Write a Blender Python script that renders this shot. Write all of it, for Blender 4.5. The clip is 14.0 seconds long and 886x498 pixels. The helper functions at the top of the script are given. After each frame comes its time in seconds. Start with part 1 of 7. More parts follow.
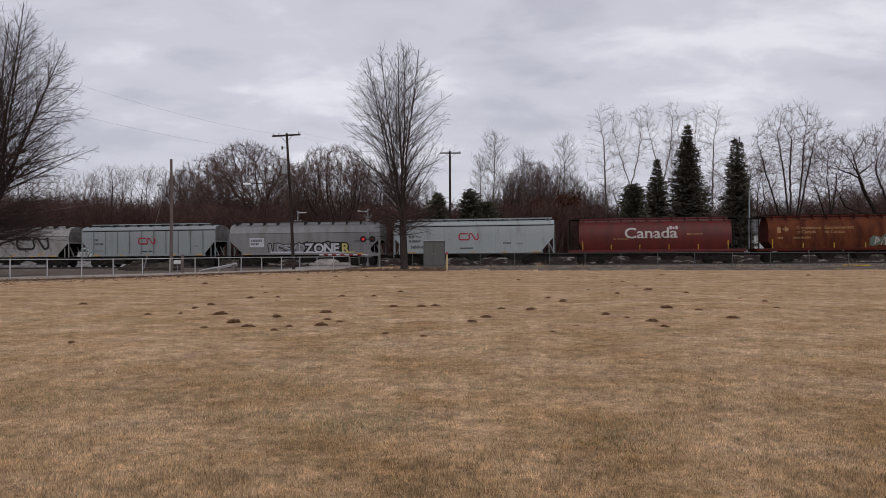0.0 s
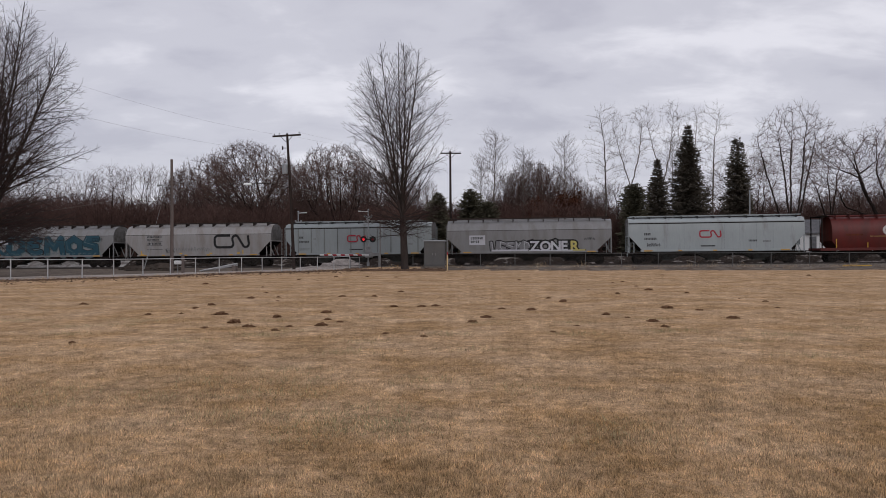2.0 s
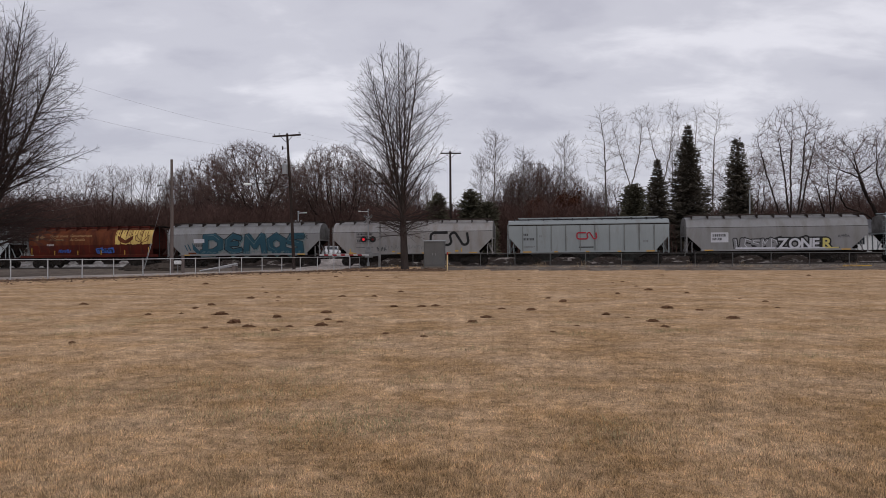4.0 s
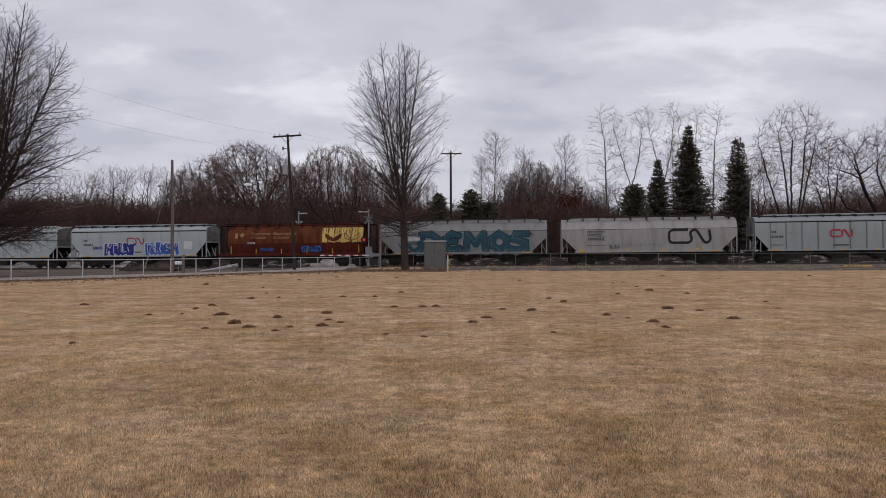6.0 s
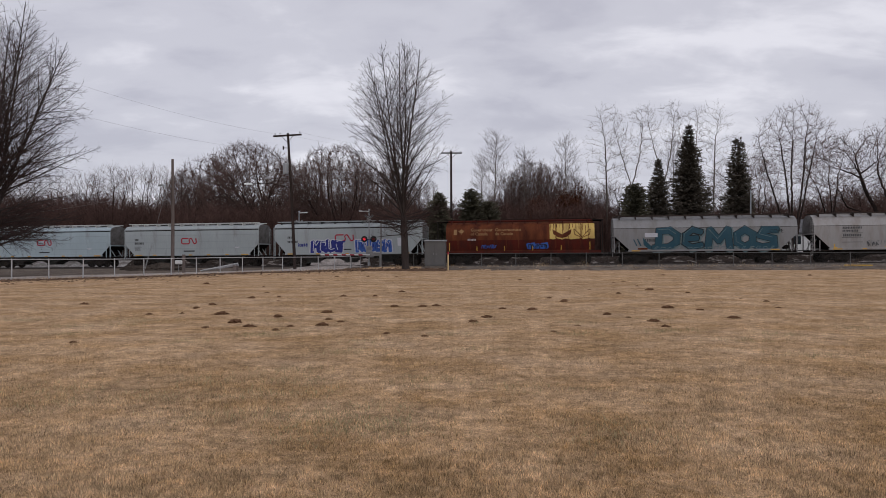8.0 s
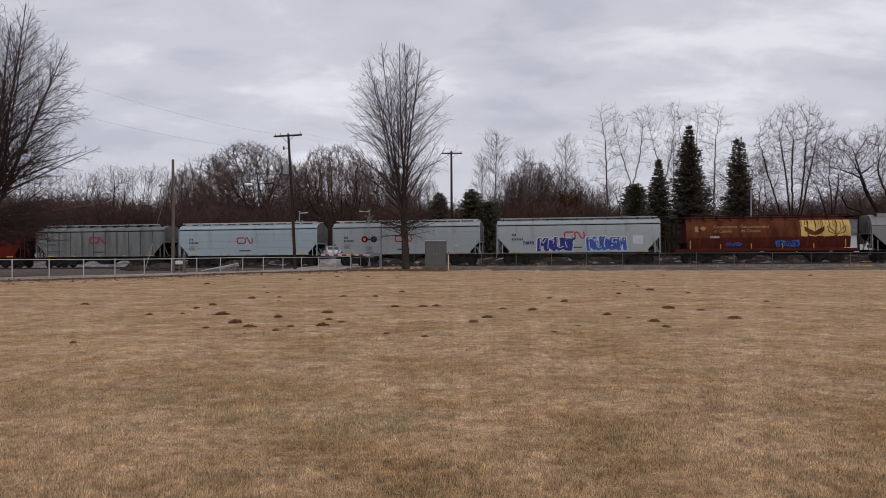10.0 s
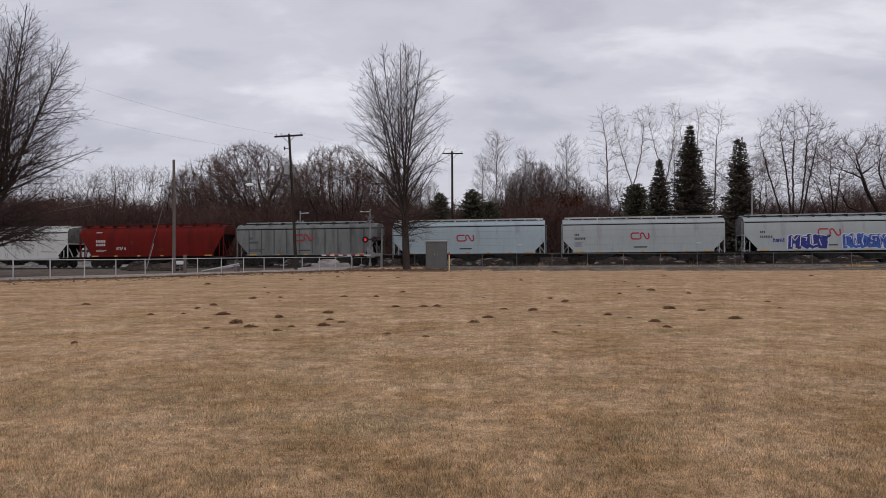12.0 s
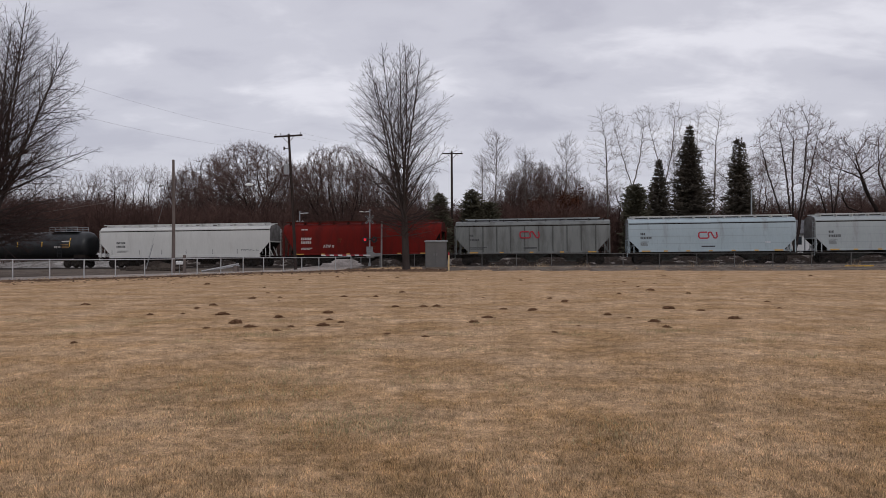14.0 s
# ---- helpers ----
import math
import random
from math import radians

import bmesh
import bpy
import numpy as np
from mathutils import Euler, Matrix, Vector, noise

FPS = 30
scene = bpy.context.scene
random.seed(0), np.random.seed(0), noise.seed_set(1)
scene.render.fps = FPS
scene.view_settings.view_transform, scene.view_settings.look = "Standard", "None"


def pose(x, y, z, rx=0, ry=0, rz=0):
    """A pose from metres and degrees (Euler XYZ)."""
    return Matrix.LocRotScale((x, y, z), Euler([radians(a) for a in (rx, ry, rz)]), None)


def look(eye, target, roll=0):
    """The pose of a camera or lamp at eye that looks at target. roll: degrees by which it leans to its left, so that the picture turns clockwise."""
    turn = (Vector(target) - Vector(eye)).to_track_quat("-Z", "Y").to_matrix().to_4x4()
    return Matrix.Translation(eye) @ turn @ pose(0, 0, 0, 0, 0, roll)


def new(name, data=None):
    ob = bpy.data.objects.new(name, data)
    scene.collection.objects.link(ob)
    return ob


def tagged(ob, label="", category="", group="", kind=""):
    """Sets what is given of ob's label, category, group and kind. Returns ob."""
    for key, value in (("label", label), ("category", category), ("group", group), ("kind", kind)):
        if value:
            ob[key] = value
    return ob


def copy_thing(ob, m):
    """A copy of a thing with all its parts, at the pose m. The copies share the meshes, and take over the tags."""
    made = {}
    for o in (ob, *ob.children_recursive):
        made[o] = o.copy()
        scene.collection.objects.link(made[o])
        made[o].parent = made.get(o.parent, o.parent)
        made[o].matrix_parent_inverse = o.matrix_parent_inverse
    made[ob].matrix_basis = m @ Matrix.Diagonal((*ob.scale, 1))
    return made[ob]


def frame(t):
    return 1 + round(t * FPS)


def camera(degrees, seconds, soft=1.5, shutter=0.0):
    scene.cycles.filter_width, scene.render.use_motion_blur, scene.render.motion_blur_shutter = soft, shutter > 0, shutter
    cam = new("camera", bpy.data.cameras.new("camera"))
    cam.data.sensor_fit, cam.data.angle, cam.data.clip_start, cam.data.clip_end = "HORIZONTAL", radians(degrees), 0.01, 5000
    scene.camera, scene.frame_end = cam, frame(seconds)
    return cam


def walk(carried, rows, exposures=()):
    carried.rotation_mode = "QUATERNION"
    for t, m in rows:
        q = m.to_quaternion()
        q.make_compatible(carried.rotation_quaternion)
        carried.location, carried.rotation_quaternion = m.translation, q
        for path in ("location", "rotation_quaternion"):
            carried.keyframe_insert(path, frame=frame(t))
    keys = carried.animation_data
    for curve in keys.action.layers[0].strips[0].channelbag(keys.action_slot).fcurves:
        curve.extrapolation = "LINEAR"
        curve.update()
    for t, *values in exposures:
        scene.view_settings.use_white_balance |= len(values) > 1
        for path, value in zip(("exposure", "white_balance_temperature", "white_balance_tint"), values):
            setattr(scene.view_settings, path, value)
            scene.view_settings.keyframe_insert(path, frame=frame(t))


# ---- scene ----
import collections

# The camera stands in the field, 1.45 m above the grass, and drifts a little.
EYE = (0.0, 0.0, 1.45)
cam = camera(64.0, 14.0, soft=0.85, shutter=0.15)


def aim(yaw, pitch):
    return pose(*EYE, 90 + pitch, 0, yaw)


walk(cam, [(0.0, aim(0.0, 0.41)), (1.5, aim(0.035, 0.43)), (3.0, aim(0.02, 0.41)), (5.5, aim(0.06, 0.46)),
           (6.5, aim(0.07, 0.46)), (8.0, aim(0.095, 0.41)), (10.5, aim(0.14, 0.44)), (11.5, aim(0.18, 0.46)),
           (12.5, aim(0.18, 0.43)), (14.0, aim(0.15, 0.45))])

# ---- overcast daylight
world = bpy.data.worlds.new("overcast_sky")
scene.world = world
world.use_nodes = True


def build_sky():
    nt = world.node_tree
    nt.nodes.clear()
    out = nt.nodes.new("ShaderNodeOutputWorld")
    bg = nt.nodes.new("ShaderNodeBackground")
    sky = nt.nodes.new("ShaderNodeTexSky")
    sky.sky_type, sky.sun_disc = "NISHITA", False
    sky.sun_elevation, sky.sun_rotation = radians(38), radians(150)
    hazy = nt.nodes.new("ShaderNodeMix")
    hazy.data_type, hazy.blend_type = "RGBA", "MULTIPLY"
    hazy.inputs[0].default_value = 1.0
    hazy.inputs[7].default_value = (0.11, 0.11, 0.11, 1)
    nt.links.new(sky.outputs[0], hazy.inputs[6])
    tc = nt.nodes.new("ShaderNodeTexCoord")
    sep = nt.nodes.new("ShaderNodeSeparateXYZ")
    nt.links.new(tc.outputs["Generated"], sep.inputs[0])

    def math_node(op, a, b):
        n = nt.nodes.new("ShaderNodeMath")
        n.operation = op
        for i, v in enumerate((a, b)):
            if isinstance(v, (int, float)):
                n.inputs[i].default_value = v
            else:
                nt.links.new(v, n.inputs[i])
        return n.outputs[0]
    # the cloud sheet: the direction laid onto a level plane overhead
    up = math_node("ADD", math_node("MAXIMUM", sep.outputs[2], 0.0), 0.26)
    comb = nt.nodes.new("ShaderNodeCombineXYZ")
    nt.links.new(math_node("DIVIDE", sep.outputs[0], up), comb.inputs[0])
    nt.links.new(math_node("DIVIDE", sep.outputs[1], up), comb.inputs[1])
    fields = []
    for size, detail, rough, move in ((1.25, 5.0, 0.5, (3.1, 0.4, 0.0)), (4.2, 5.0, 0.55, (0.2, 5.0, 1.0))):
        mp = nt.nodes.new("ShaderNodeMapping")
        mp.inputs["Location"].default_value = move
        mp.inputs["Scale"].default_value = (0.8, 1.15, 1.0)
        nt.links.new(comb.outputs[0], mp.inputs[0])
        nz = nt.nodes.new("ShaderNodeTexNoise")
        nz.inputs["Scale"].default_value = size
        nz.inputs["Detail"].default_value = detail
        nz.inputs["Roughness"].default_value = rough
        nz.inputs["Distortion"].default_value = 0.25
        nt.links.new(mp.outputs[0], nz.inputs["Vector"])
        fields.append(nz.outputs[0])
    both = math_node("ADD", math_node("MULTIPLY", fields[0], 0.58), math_node("MULTIPLY", fields[1], 0.42))
    ramp = nt.nodes.new("ShaderNodeValToRGB")
    ramp.color_ramp.interpolation = "EASE"
    el = ramp.color_ramp.elements
    el[0].position, el[0].color = 0.37, (0.515, 0.51, 0.588, 1)
    el[1].position, el[1].color = 0.63, (0.805, 0.795, 0.862, 1)
    mid = el.new(0.5)
    mid.color = (0.615, 0.61, 0.683, 1)
    nt.links.new(both, ramp.inputs[0])
    mix = nt.nodes.new("ShaderNodeMix")
    mix.data_type = "RGBA"
    mix.inputs[0].default_value = 0.93
    nt.links.new(hazy.outputs[2], mix.inputs[6])
    nt.links.new(ramp.outputs[0], mix.inputs[7])
    nt.links.new(mix.outputs[2], bg.inputs[0])
    bg.inputs[1].default_value = 1.0
    nt.links.new(bg.outputs[0], out.inputs[0])


build_sky()
sun = new("sun", bpy.data.lights.new("sun", "SUN"))
sun.data.energy, sun.data.angle, sun.data.color = 0.5, radians(25), (1.0, 0.97, 0.93)
sun.matrix_world = look((30, -50, 60), (0, 40, 0))
scene.view_settings.exposure = 0.0

# ---- materials


def mat(name, base, rough=0.7, metal=0.0, vary=0.15, size=1.0, bump=0.0, second=None, second_at=0.55, second_soft=0.12,
        second_size=None, glow=None, stretch=(1, 1, 1), per_island=0.0, per_object=0.0, detail=6.0, coords="Object", fine=14.0, mottle=None):
    """A surface: base colour with broad and fine variation, stains of a second colour, relief."""
    m = bpy.data.materials.new(name)
    m.use_nodes = True
    nt = m.node_tree
    b = nt.nodes["Principled BSDF"]
    b.inputs["Roughness"].default_value = rough
    b.inputs["Metallic"].default_value = metal
    b.inputs["Specular IOR Level"].default_value = 0.0 if rough > 0.84 else (0.12 if rough > 0.75 else 0.35)
    tc = nt.nodes.new("ShaderNodeTexCoord")
    mp = nt.nodes.new("ShaderNodeMapping")
    mp.inputs["Scale"].default_value = stretch
    nt.links.new(tc.outputs[coords], mp.inputs[0])

    def nz(scale, det=detail, rgh=0.6):
        n = nt.nodes.new("ShaderNodeTexNoise")
        n.inputs["Scale"].default_value = scale
        n.inputs["Detail"].default_value = det
        n.inputs["Roughness"].default_value = rgh
        nt.links.new(mp.outputs[0], n.inputs["Vector"])
        return n.outputs[0]

    def remap(src, lo, hi, a=0.25, z=0.75):
        r = nt.nodes.new("ShaderNodeMapRange")
        r.inputs[1].default_value, r.inputs[2].default_value = a, z
        r.inputs[3].default_value, r.inputs[4].default_value = lo, hi
        nt.links.new(src, r.inputs[0])
        return r.outputs[0]

    def mixc(kind, fac, a, c):
        x = nt.nodes.new("ShaderNodeMix")
        x.data_type, x.blend_type = "RGBA", kind
        for i, v in ((0, fac), (6, a), (7, c)):
            if isinstance(v, (int, float)):
                x.inputs[i].default_value = v
            elif isinstance(v, tuple):
                x.inputs[i].default_value = (*v, 1) if len(v) == 3 else v
            else:
                nt.links.new(v, x.inputs[i])
        return x.outputs[2]

    broad, grain = nz(size), nz(size * fine, 4.0, 0.7)
    col = base
    if second:
        edge = remap(nz(second_size or size * 2.3, 8.0, 0.65), 0.0, 1.0, second_at - second_soft, second_at + second_soft)
        col = mixc("MIX", edge, base, second)
    shade = nt.nodes.new("ShaderNodeMath")
    shade.operation = "MULTIPLY"
    nt.links.new(remap(broad, 1 - vary, 1 + vary), shade.inputs[0])
    nt.links.new(remap(grain, 1 - vary * 0.8, 1 + vary * 0.8), shade.inputs[1])
    val = shade.outputs[0]
    for scale, amount in (mottle or ()):
        mm = nt.nodes.new("ShaderNodeMath")
        mm.operation = "MULTIPLY"
        nt.links.new(val, mm.inputs[0])
        nt.links.new(remap(nz(scale, 3.0, 0.6), 1 - amount, 1 + amount, 0.32, 0.68), mm.inputs[1])
        val = mm.outputs[0]
    for amount, node, sock in ((per_island, "ShaderNodeNewGeometry", "Random Per Island"), (per_object, "ShaderNodeObjectInfo", "Random")):
        if amount:
            gi = nt.nodes.new(node)
            mm = nt.nodes.new("ShaderNodeMath")
            mm.operation = "MULTIPLY"
            nt.links.new(val, mm.inputs[0])
            nt.links.new(remap(gi.outputs[sock], 1 - amount, 1 + amount, 0, 1), mm.inputs[1])
            val = mm.outputs[0]
    cc = nt.nodes.new("ShaderNodeCombineColor")
    for i in range(3):
        nt.links.new(val, cc.inputs[i])
    col = mixc("MULTIPLY", 1.0, col, cc.outputs[0])
    nt.links.new(col, b.inputs["Base Color"])
    nt.links.new(remap(grain, max(0.05, rough - 0.1), min(1, rough + 0.1)), b.inputs["Roughness"])
    if bump:
        bp = nt.nodes.new("ShaderNodeBump")
        bp.inputs["Strength"].default_value = min(1.0, bump)
        bp.inputs["Distance"].default_value = 0.02
        nt.links.new(grain, bp.inputs["Height"])
        nt.links.new(bp.outputs[0], b.inputs["Normal"])
    if glow:
        b.inputs["Emission Color"].default_value = (*glow[0], 1)
        b.inputs["Emission Strength"].default_value = glow[1]
    return m


DRY = mat("dry_grass_soil", (0.362, 0.232, 0.126), 0.95, vary=0.14, size=0.22, bump=0.5, second=(0.497, 0.346, 0.222), second_at=0.53,
          second_soft=0.14, second_size=0.6, fine=150, detail=8, mottle=((1.3, 0.2), (4.0, 0.28), (11.0, 0.26), (45.0, 0.42)))
BLADE = mat("dead_grass_blade", (0.434, 0.289, 0.147), 0.9, vary=0.15, size=0.22, second=(0.615, 0.461, 0.300), second_at=0.53, second_soft=0.14,
            second_size=0.6, per_island=0.75, fine=8, detail=8, mottle=((1.3, 0.12), (4.0, 0.16), (9.0, 0.30)))
GREENBLADE = mat("greening_grass_blade", (0.36, 0.315, 0.18), 0.9, vary=0.2, size=0.5, per_island=0.4)
SOIL = mat("dark_molehill_soil", (0.135, 0.07, 0.042), 1.0, vary=0.5, size=4, bump=1.0, second=(0.29, 0.175, 0.1), second_at=0.57, second_size=9)
LITTER = mat("dark_soil_and_leaves", (0.125, 0.08, 0.055), 1.0, vary=0.4, size=0.8, per_island=0.5)
GRAVEL = mat("grey_gravel", (0.20, 0.17, 0.145), 0.95, vary=0.4, size=0.6, bump=1.0, second=(0.095, 0.073, 0.058), second_at=0.5, second_size=1.2, fine=20)
STONE = mat("ballast_stone", (0.19, 0.165, 0.145), 0.9, vary=0.25, size=2, per_island=0.5)
VERGE = mat("rough_verge", (0.040, 0.031, 0.026), 0.95, vary=0.35, size=0.5, bump=0.8, second=(0.30, 0.265, 0.24), second_at=0.59, second_soft=0.05, second_size=0.9, mottle=((2.5, 0.3),))
PALEBANK = mat("pale_gravel_bank", (0.40, 0.38, 0.36), 0.95, vary=0.3, size=0.6, bump=0.8, second=(0.16, 0.135, 0.12), second_at=0.55, second_size=0.8, mottle=((2.5, 0.25),))
ASPHALT = mat("worn_asphalt", (0.44, 0.39, 0.355), 0.9, vary=0.15, size=0.25, bump=0.4, second=(0.21, 0.185, 0.165), second_at=0.55, second_size=0.8, fine=60)
DIRT = mat("trackside_dirt", (0.045, 0.036, 0.03), 1.0, vary=0.35, size=0.4, bump=0.8, second=(0.075, 0.06, 0.05), second_size=1.0)
WOODLAND = mat("leaf_litter", (0.04, 0.028, 0.019), 1.0, vary=0.35, size=0.3, bump=0.8, second=(0.065, 0.044, 0.028))
BARK = mat("grey_brown_bark", (0.056, 0.046, 0.043), 0.95, vary=0.3, size=2.0, bump=0.8, stretch=(1, 1, 0.3))
TWIG = mat("bare_twigs", (0.058, 0.040, 0.037), 0.95, vary=0.2, size=0.6, per_island=0.3)
FARTWIG = mat("far_bare_twigs", (0.125, 0.083, 0.073), 0.95, vary=0.25, size=0.12, per_island=0.35)
FARBARK = mat("far_bark", (0.042, 0.032, 0.029), 0.95, vary=0.3, size=1.2, stretch=(1, 1, 0.3), per_object=0.2)
PALEBARK = mat("pale_aspen_bark", (0.15, 0.125, 0.11), 0.9, vary=0.3, size=1.4, second=(0.10, 0.085, 0.075), second_at=0.6, stretch=(1, 1, 0.6), per_object=0.25)
PALETWIG = mat("pale_aspen_twigs", (0.15, 0.122, 0.110), 0.95, vary=0.2, size=0.4, per_island=0.3)
FARWOODS = mat("far_brown_woods", (0.094, 0.062, 0.055), 0.97, vary=0.3, size=0.09, per_island=0.2)
THICKET = mat("brown_thicket", (0.092, 0.056, 0.048), 0.97, vary=0.35, size=0.11, per_island=0.22)
RUSTLEAF = mat("clinging_rust_leaves", (0.085, 0.036, 0.022), 0.9, vary=0.3, size=0.4, per_island=0.45)
NEEDLE = mat("fir_needles", (0.094, 0.081, 0.065), 0.85, vary=0.35, size=0.7, per_island=0.25)
PINE = mat("pine_needles", (0.095, 0.088, 0.062), 0.85, vary=0.35, size=0.7, per_island=0.25)
GALV = mat("galvanised_pipe", (0.47, 0.47, 0.48), 0.5, 0.35, vary=0.15, size=2)
DULLGALV = mat("weathered_galvanised", (0.24, 0.24, 0.24), 0.6, 0.4, vary=0.2, size=2)
DARKGALV = mat("tarnished_fence_pipe", (0.13, 0.128, 0.125), 0.7, 0.3, vary=0.25, size=2)
MESHWIRE = mat("chain_link_wire", (0.08, 0.078, 0.075), 0.7, 0.3, vary=0.1)
POLEWOOD = mat("weathered_pole_wood", (0.15, 0.122, 0.112), 0.95, vary=0.3, size=1.5, bump=0.6, stretch=(1, 1, 0.15))
DARKPOLE = mat("creosoted_pole_wood", (0.045, 0.034, 0.031), 0.95, vary=0.3, size=1.5, bump=0.6, stretch=(1, 1, 0.15))
CABINET = mat("grey_cabinet_paint", (0.108, 0.106, 0.106), 0.6, vary=0.12, size=1.2, second=(0.12, 0.115, 0.11), second_at=0.62)
LIGHTMETAL = mat("bare_aluminium", (0.30, 0.31, 0.32), 0.5, 0.5, vary=0.1)
BLACKP = mat("black_paint", (0.012, 0.012, 0.013), 0.6, vary=0.3, size=2)
WHITEP = mat("white_paint", (0.62, 0.62, 0.62), 0.55, vary=0.1, size=2, second=(0.5, 0.48, 0.45), second_at=0.66)
DULLWHITEP = mat("weathered_white_sign_paint", (0.27, 0.27, 0.275), 0.6, vary=0.15, size=2, second=(0.2, 0.19, 0.19), second_at=0.6)
REDP = mat("red_paint", (0.34, 0.018, 0.035), 0.5, vary=0.12, size=2)
REDSTRIPE = mat("red_reflective_stripe", (0.30, 0.03, 0.04), 0.5, vary=0.12, size=2)
YELLOWP = mat("yellow_paint", (0.60, 0.36, 0.05), 0.6, vary=0.15, size=2)
CREAMP = mat("cream_marker_post", (0.62, 0.47, 0.25), 0.6, vary=0.15, size=2)
ORANGEP = mat("orange_reflector", (0.52, 0.30, 0.07), 0.55, vary=0.2, size=2)
REDGLOW = mat("lit_red_lens", (0.6, 0.02, 0.03), 0.3, glow=((1.0, 0.03, 0.06), 0.55))
REDLENS = mat("unlit_red_lens", (0.16, 0.02, 0.025), 0.25)
STEEL = mat("rail_steel", (0.06, 0.048, 0.042), 0.6, 0.2, vary=0.2, size=3)
TIEWOOD = mat("tie_wood", (0.07, 0.055, 0.045), 0.95, vary=0.3, size=1.5)
# grimy running gear; also carries the shade painted onto wagon slope sheets
UNDER = mat("grimy_shaded_underside", (0.021, 0.018, 0.017), 0.85, vary=0.4, size=0.8, second=(0.03, 0.024, 0.02))
WIRE = mat("dark_cable", (0.27, 0.27, 0.28), 0.7)
GLASS = mat("dark_car_glass", (0.03, 0.035, 0.04), 0.12)
RUBBER = mat("tyre_rubber", (0.02, 0.02, 0.02), 0.9)
LAMPGLASS = mat("lamp_glass", (0.65, 0.66, 0.64), 0.3)

# ---- mesh helpers


def finish(name, bm, material, parent=None, label="", smooth=False):
    me = bpy.data.meshes.new(name)
    bm.normal_update()
    bm.to_mesh(me)
    bm.free()
    for m in (material if isinstance(material, (list, tuple)) else [material]):
        me.materials.append(m)
    if smooth:
        me.polygons.foreach_set("use_smooth", [True] * len(me.polygons))
        me.set_sharp_from_angle(angle=radians(32))
    ob = new(name, me)
    if parent:
        ob.parent = parent
    if label:
        ob["label"] = label
    return ob


part = finish


def from_arrays(name, verts, faces, material, parent=None, label="", smooth=False, index=None):
    me = bpy.data.meshes.new(name)
    me.from_pydata(verts, [], faces)
    for m in (material if isinstance(material, (list, tuple)) else [material]):
        me.materials.append(m)
    if index is not None:
        me.polygons.foreach_set("material_index", index)
    if smooth:
        me.polygons.foreach_set("use_smooth", [True] * len(me.polygons))
    me.update()
    ob = new(name, me)
    if parent:
        ob.parent = parent
    if label:
        ob["label"] = label
    return ob


def box(bm, x0, x1, y0, y1, z0, z1, bevel=0.0):
    vs = [bm.verts.new((x, y, z)) for x in (x0, x1) for y in (y0, y1) for z in (z0, z1)]
    fs = [bm.faces.new([vs[i] for i in q]) for q in ((0, 1, 3, 2), (4, 6, 7, 5), (0, 4, 5, 1), (2, 3, 7, 6), (0, 2, 6, 4), (1, 5, 7, 3))]
    if bevel:
        bmesh.ops.bevel(bm, geom=list({e for f in fs for e in f.edges}), offset=bevel, segments=1, affect="EDGES", profile=0.5)
    return vs


def tube(bm, pts, r, n=8, r_end=None, caps=True):
    """A round bar along a line of points."""
    pts = [Vector(p) for p in pts]
    rings = []
    for i, p in enumerate(pts):
        d = (pts[min(i + 1, len(pts) - 1)] - pts[max(i - 1, 0)]).normalized()
        ref = Vector((0, 0, 1)) if abs(d.z) < 0.9 else Vector((1, 0, 0))
        u = d.cross(ref).normalized()
        v = d.cross(u)
        rr = r if r_end is None else r + (r_end - r) * i / (len(pts) - 1)
        rings.append([bm.verts.new(p + rr * (math.cos(a) * u + math.sin(a) * v)) for a in (2 * math.pi * k / n for k in range(n))])
    for a, b in zip(rings, rings[1:]):
        for k in range(n):
            bm.faces.new((a[k], a[(k + 1) % n], b[(k + 1) % n], b[k]))
    if caps:
        bm.faces.new(rings[0][::-1])
        bm.faces.new(rings[-1])


def thing(name, m, label, category, group="", kind=""):
    e = new(name)
    e.empty_display_size = 0.3
    e.matrix_basis = m
    return tagged(e, label, category, group, kind)


def smooth01(a, b, x):
    t = min(1.0, max(0.0, (x - a) / (b - a)))
    return t * t * (3 - 2 * t)


# ---- plan: the track runs slantwise behind the field, nearer towards +x and rising gently that way
THETA = math.atan(0.1485)
CT, ST = math.cos(THETA), math.sin(THETA)
TRACK_Y, GRADE, RAIL_Z = 73.17, 0.0089, 0.35


def along(x, y):
    """Place along the track and distance in front of it."""
    return x * CT - (y - TRACK_Y) * ST, -(x * ST + (y - TRACK_Y) * CT)


def track_point(s, q=0.0, z=0.0):
    return Vector((s * CT - q * ST, TRACK_Y - s * ST - q * CT, RAIL_Z + GRADE * s + z))


TRACK = Matrix(((CT, ST, 0, 0), (-ST, CT, 0, TRACK_Y), (0, 0, 1, RAIL_Z), (0, 0, 0, 1))) @ pose(0, 0, 0, 0, -math.degrees(math.atan(GRADE)), 0)


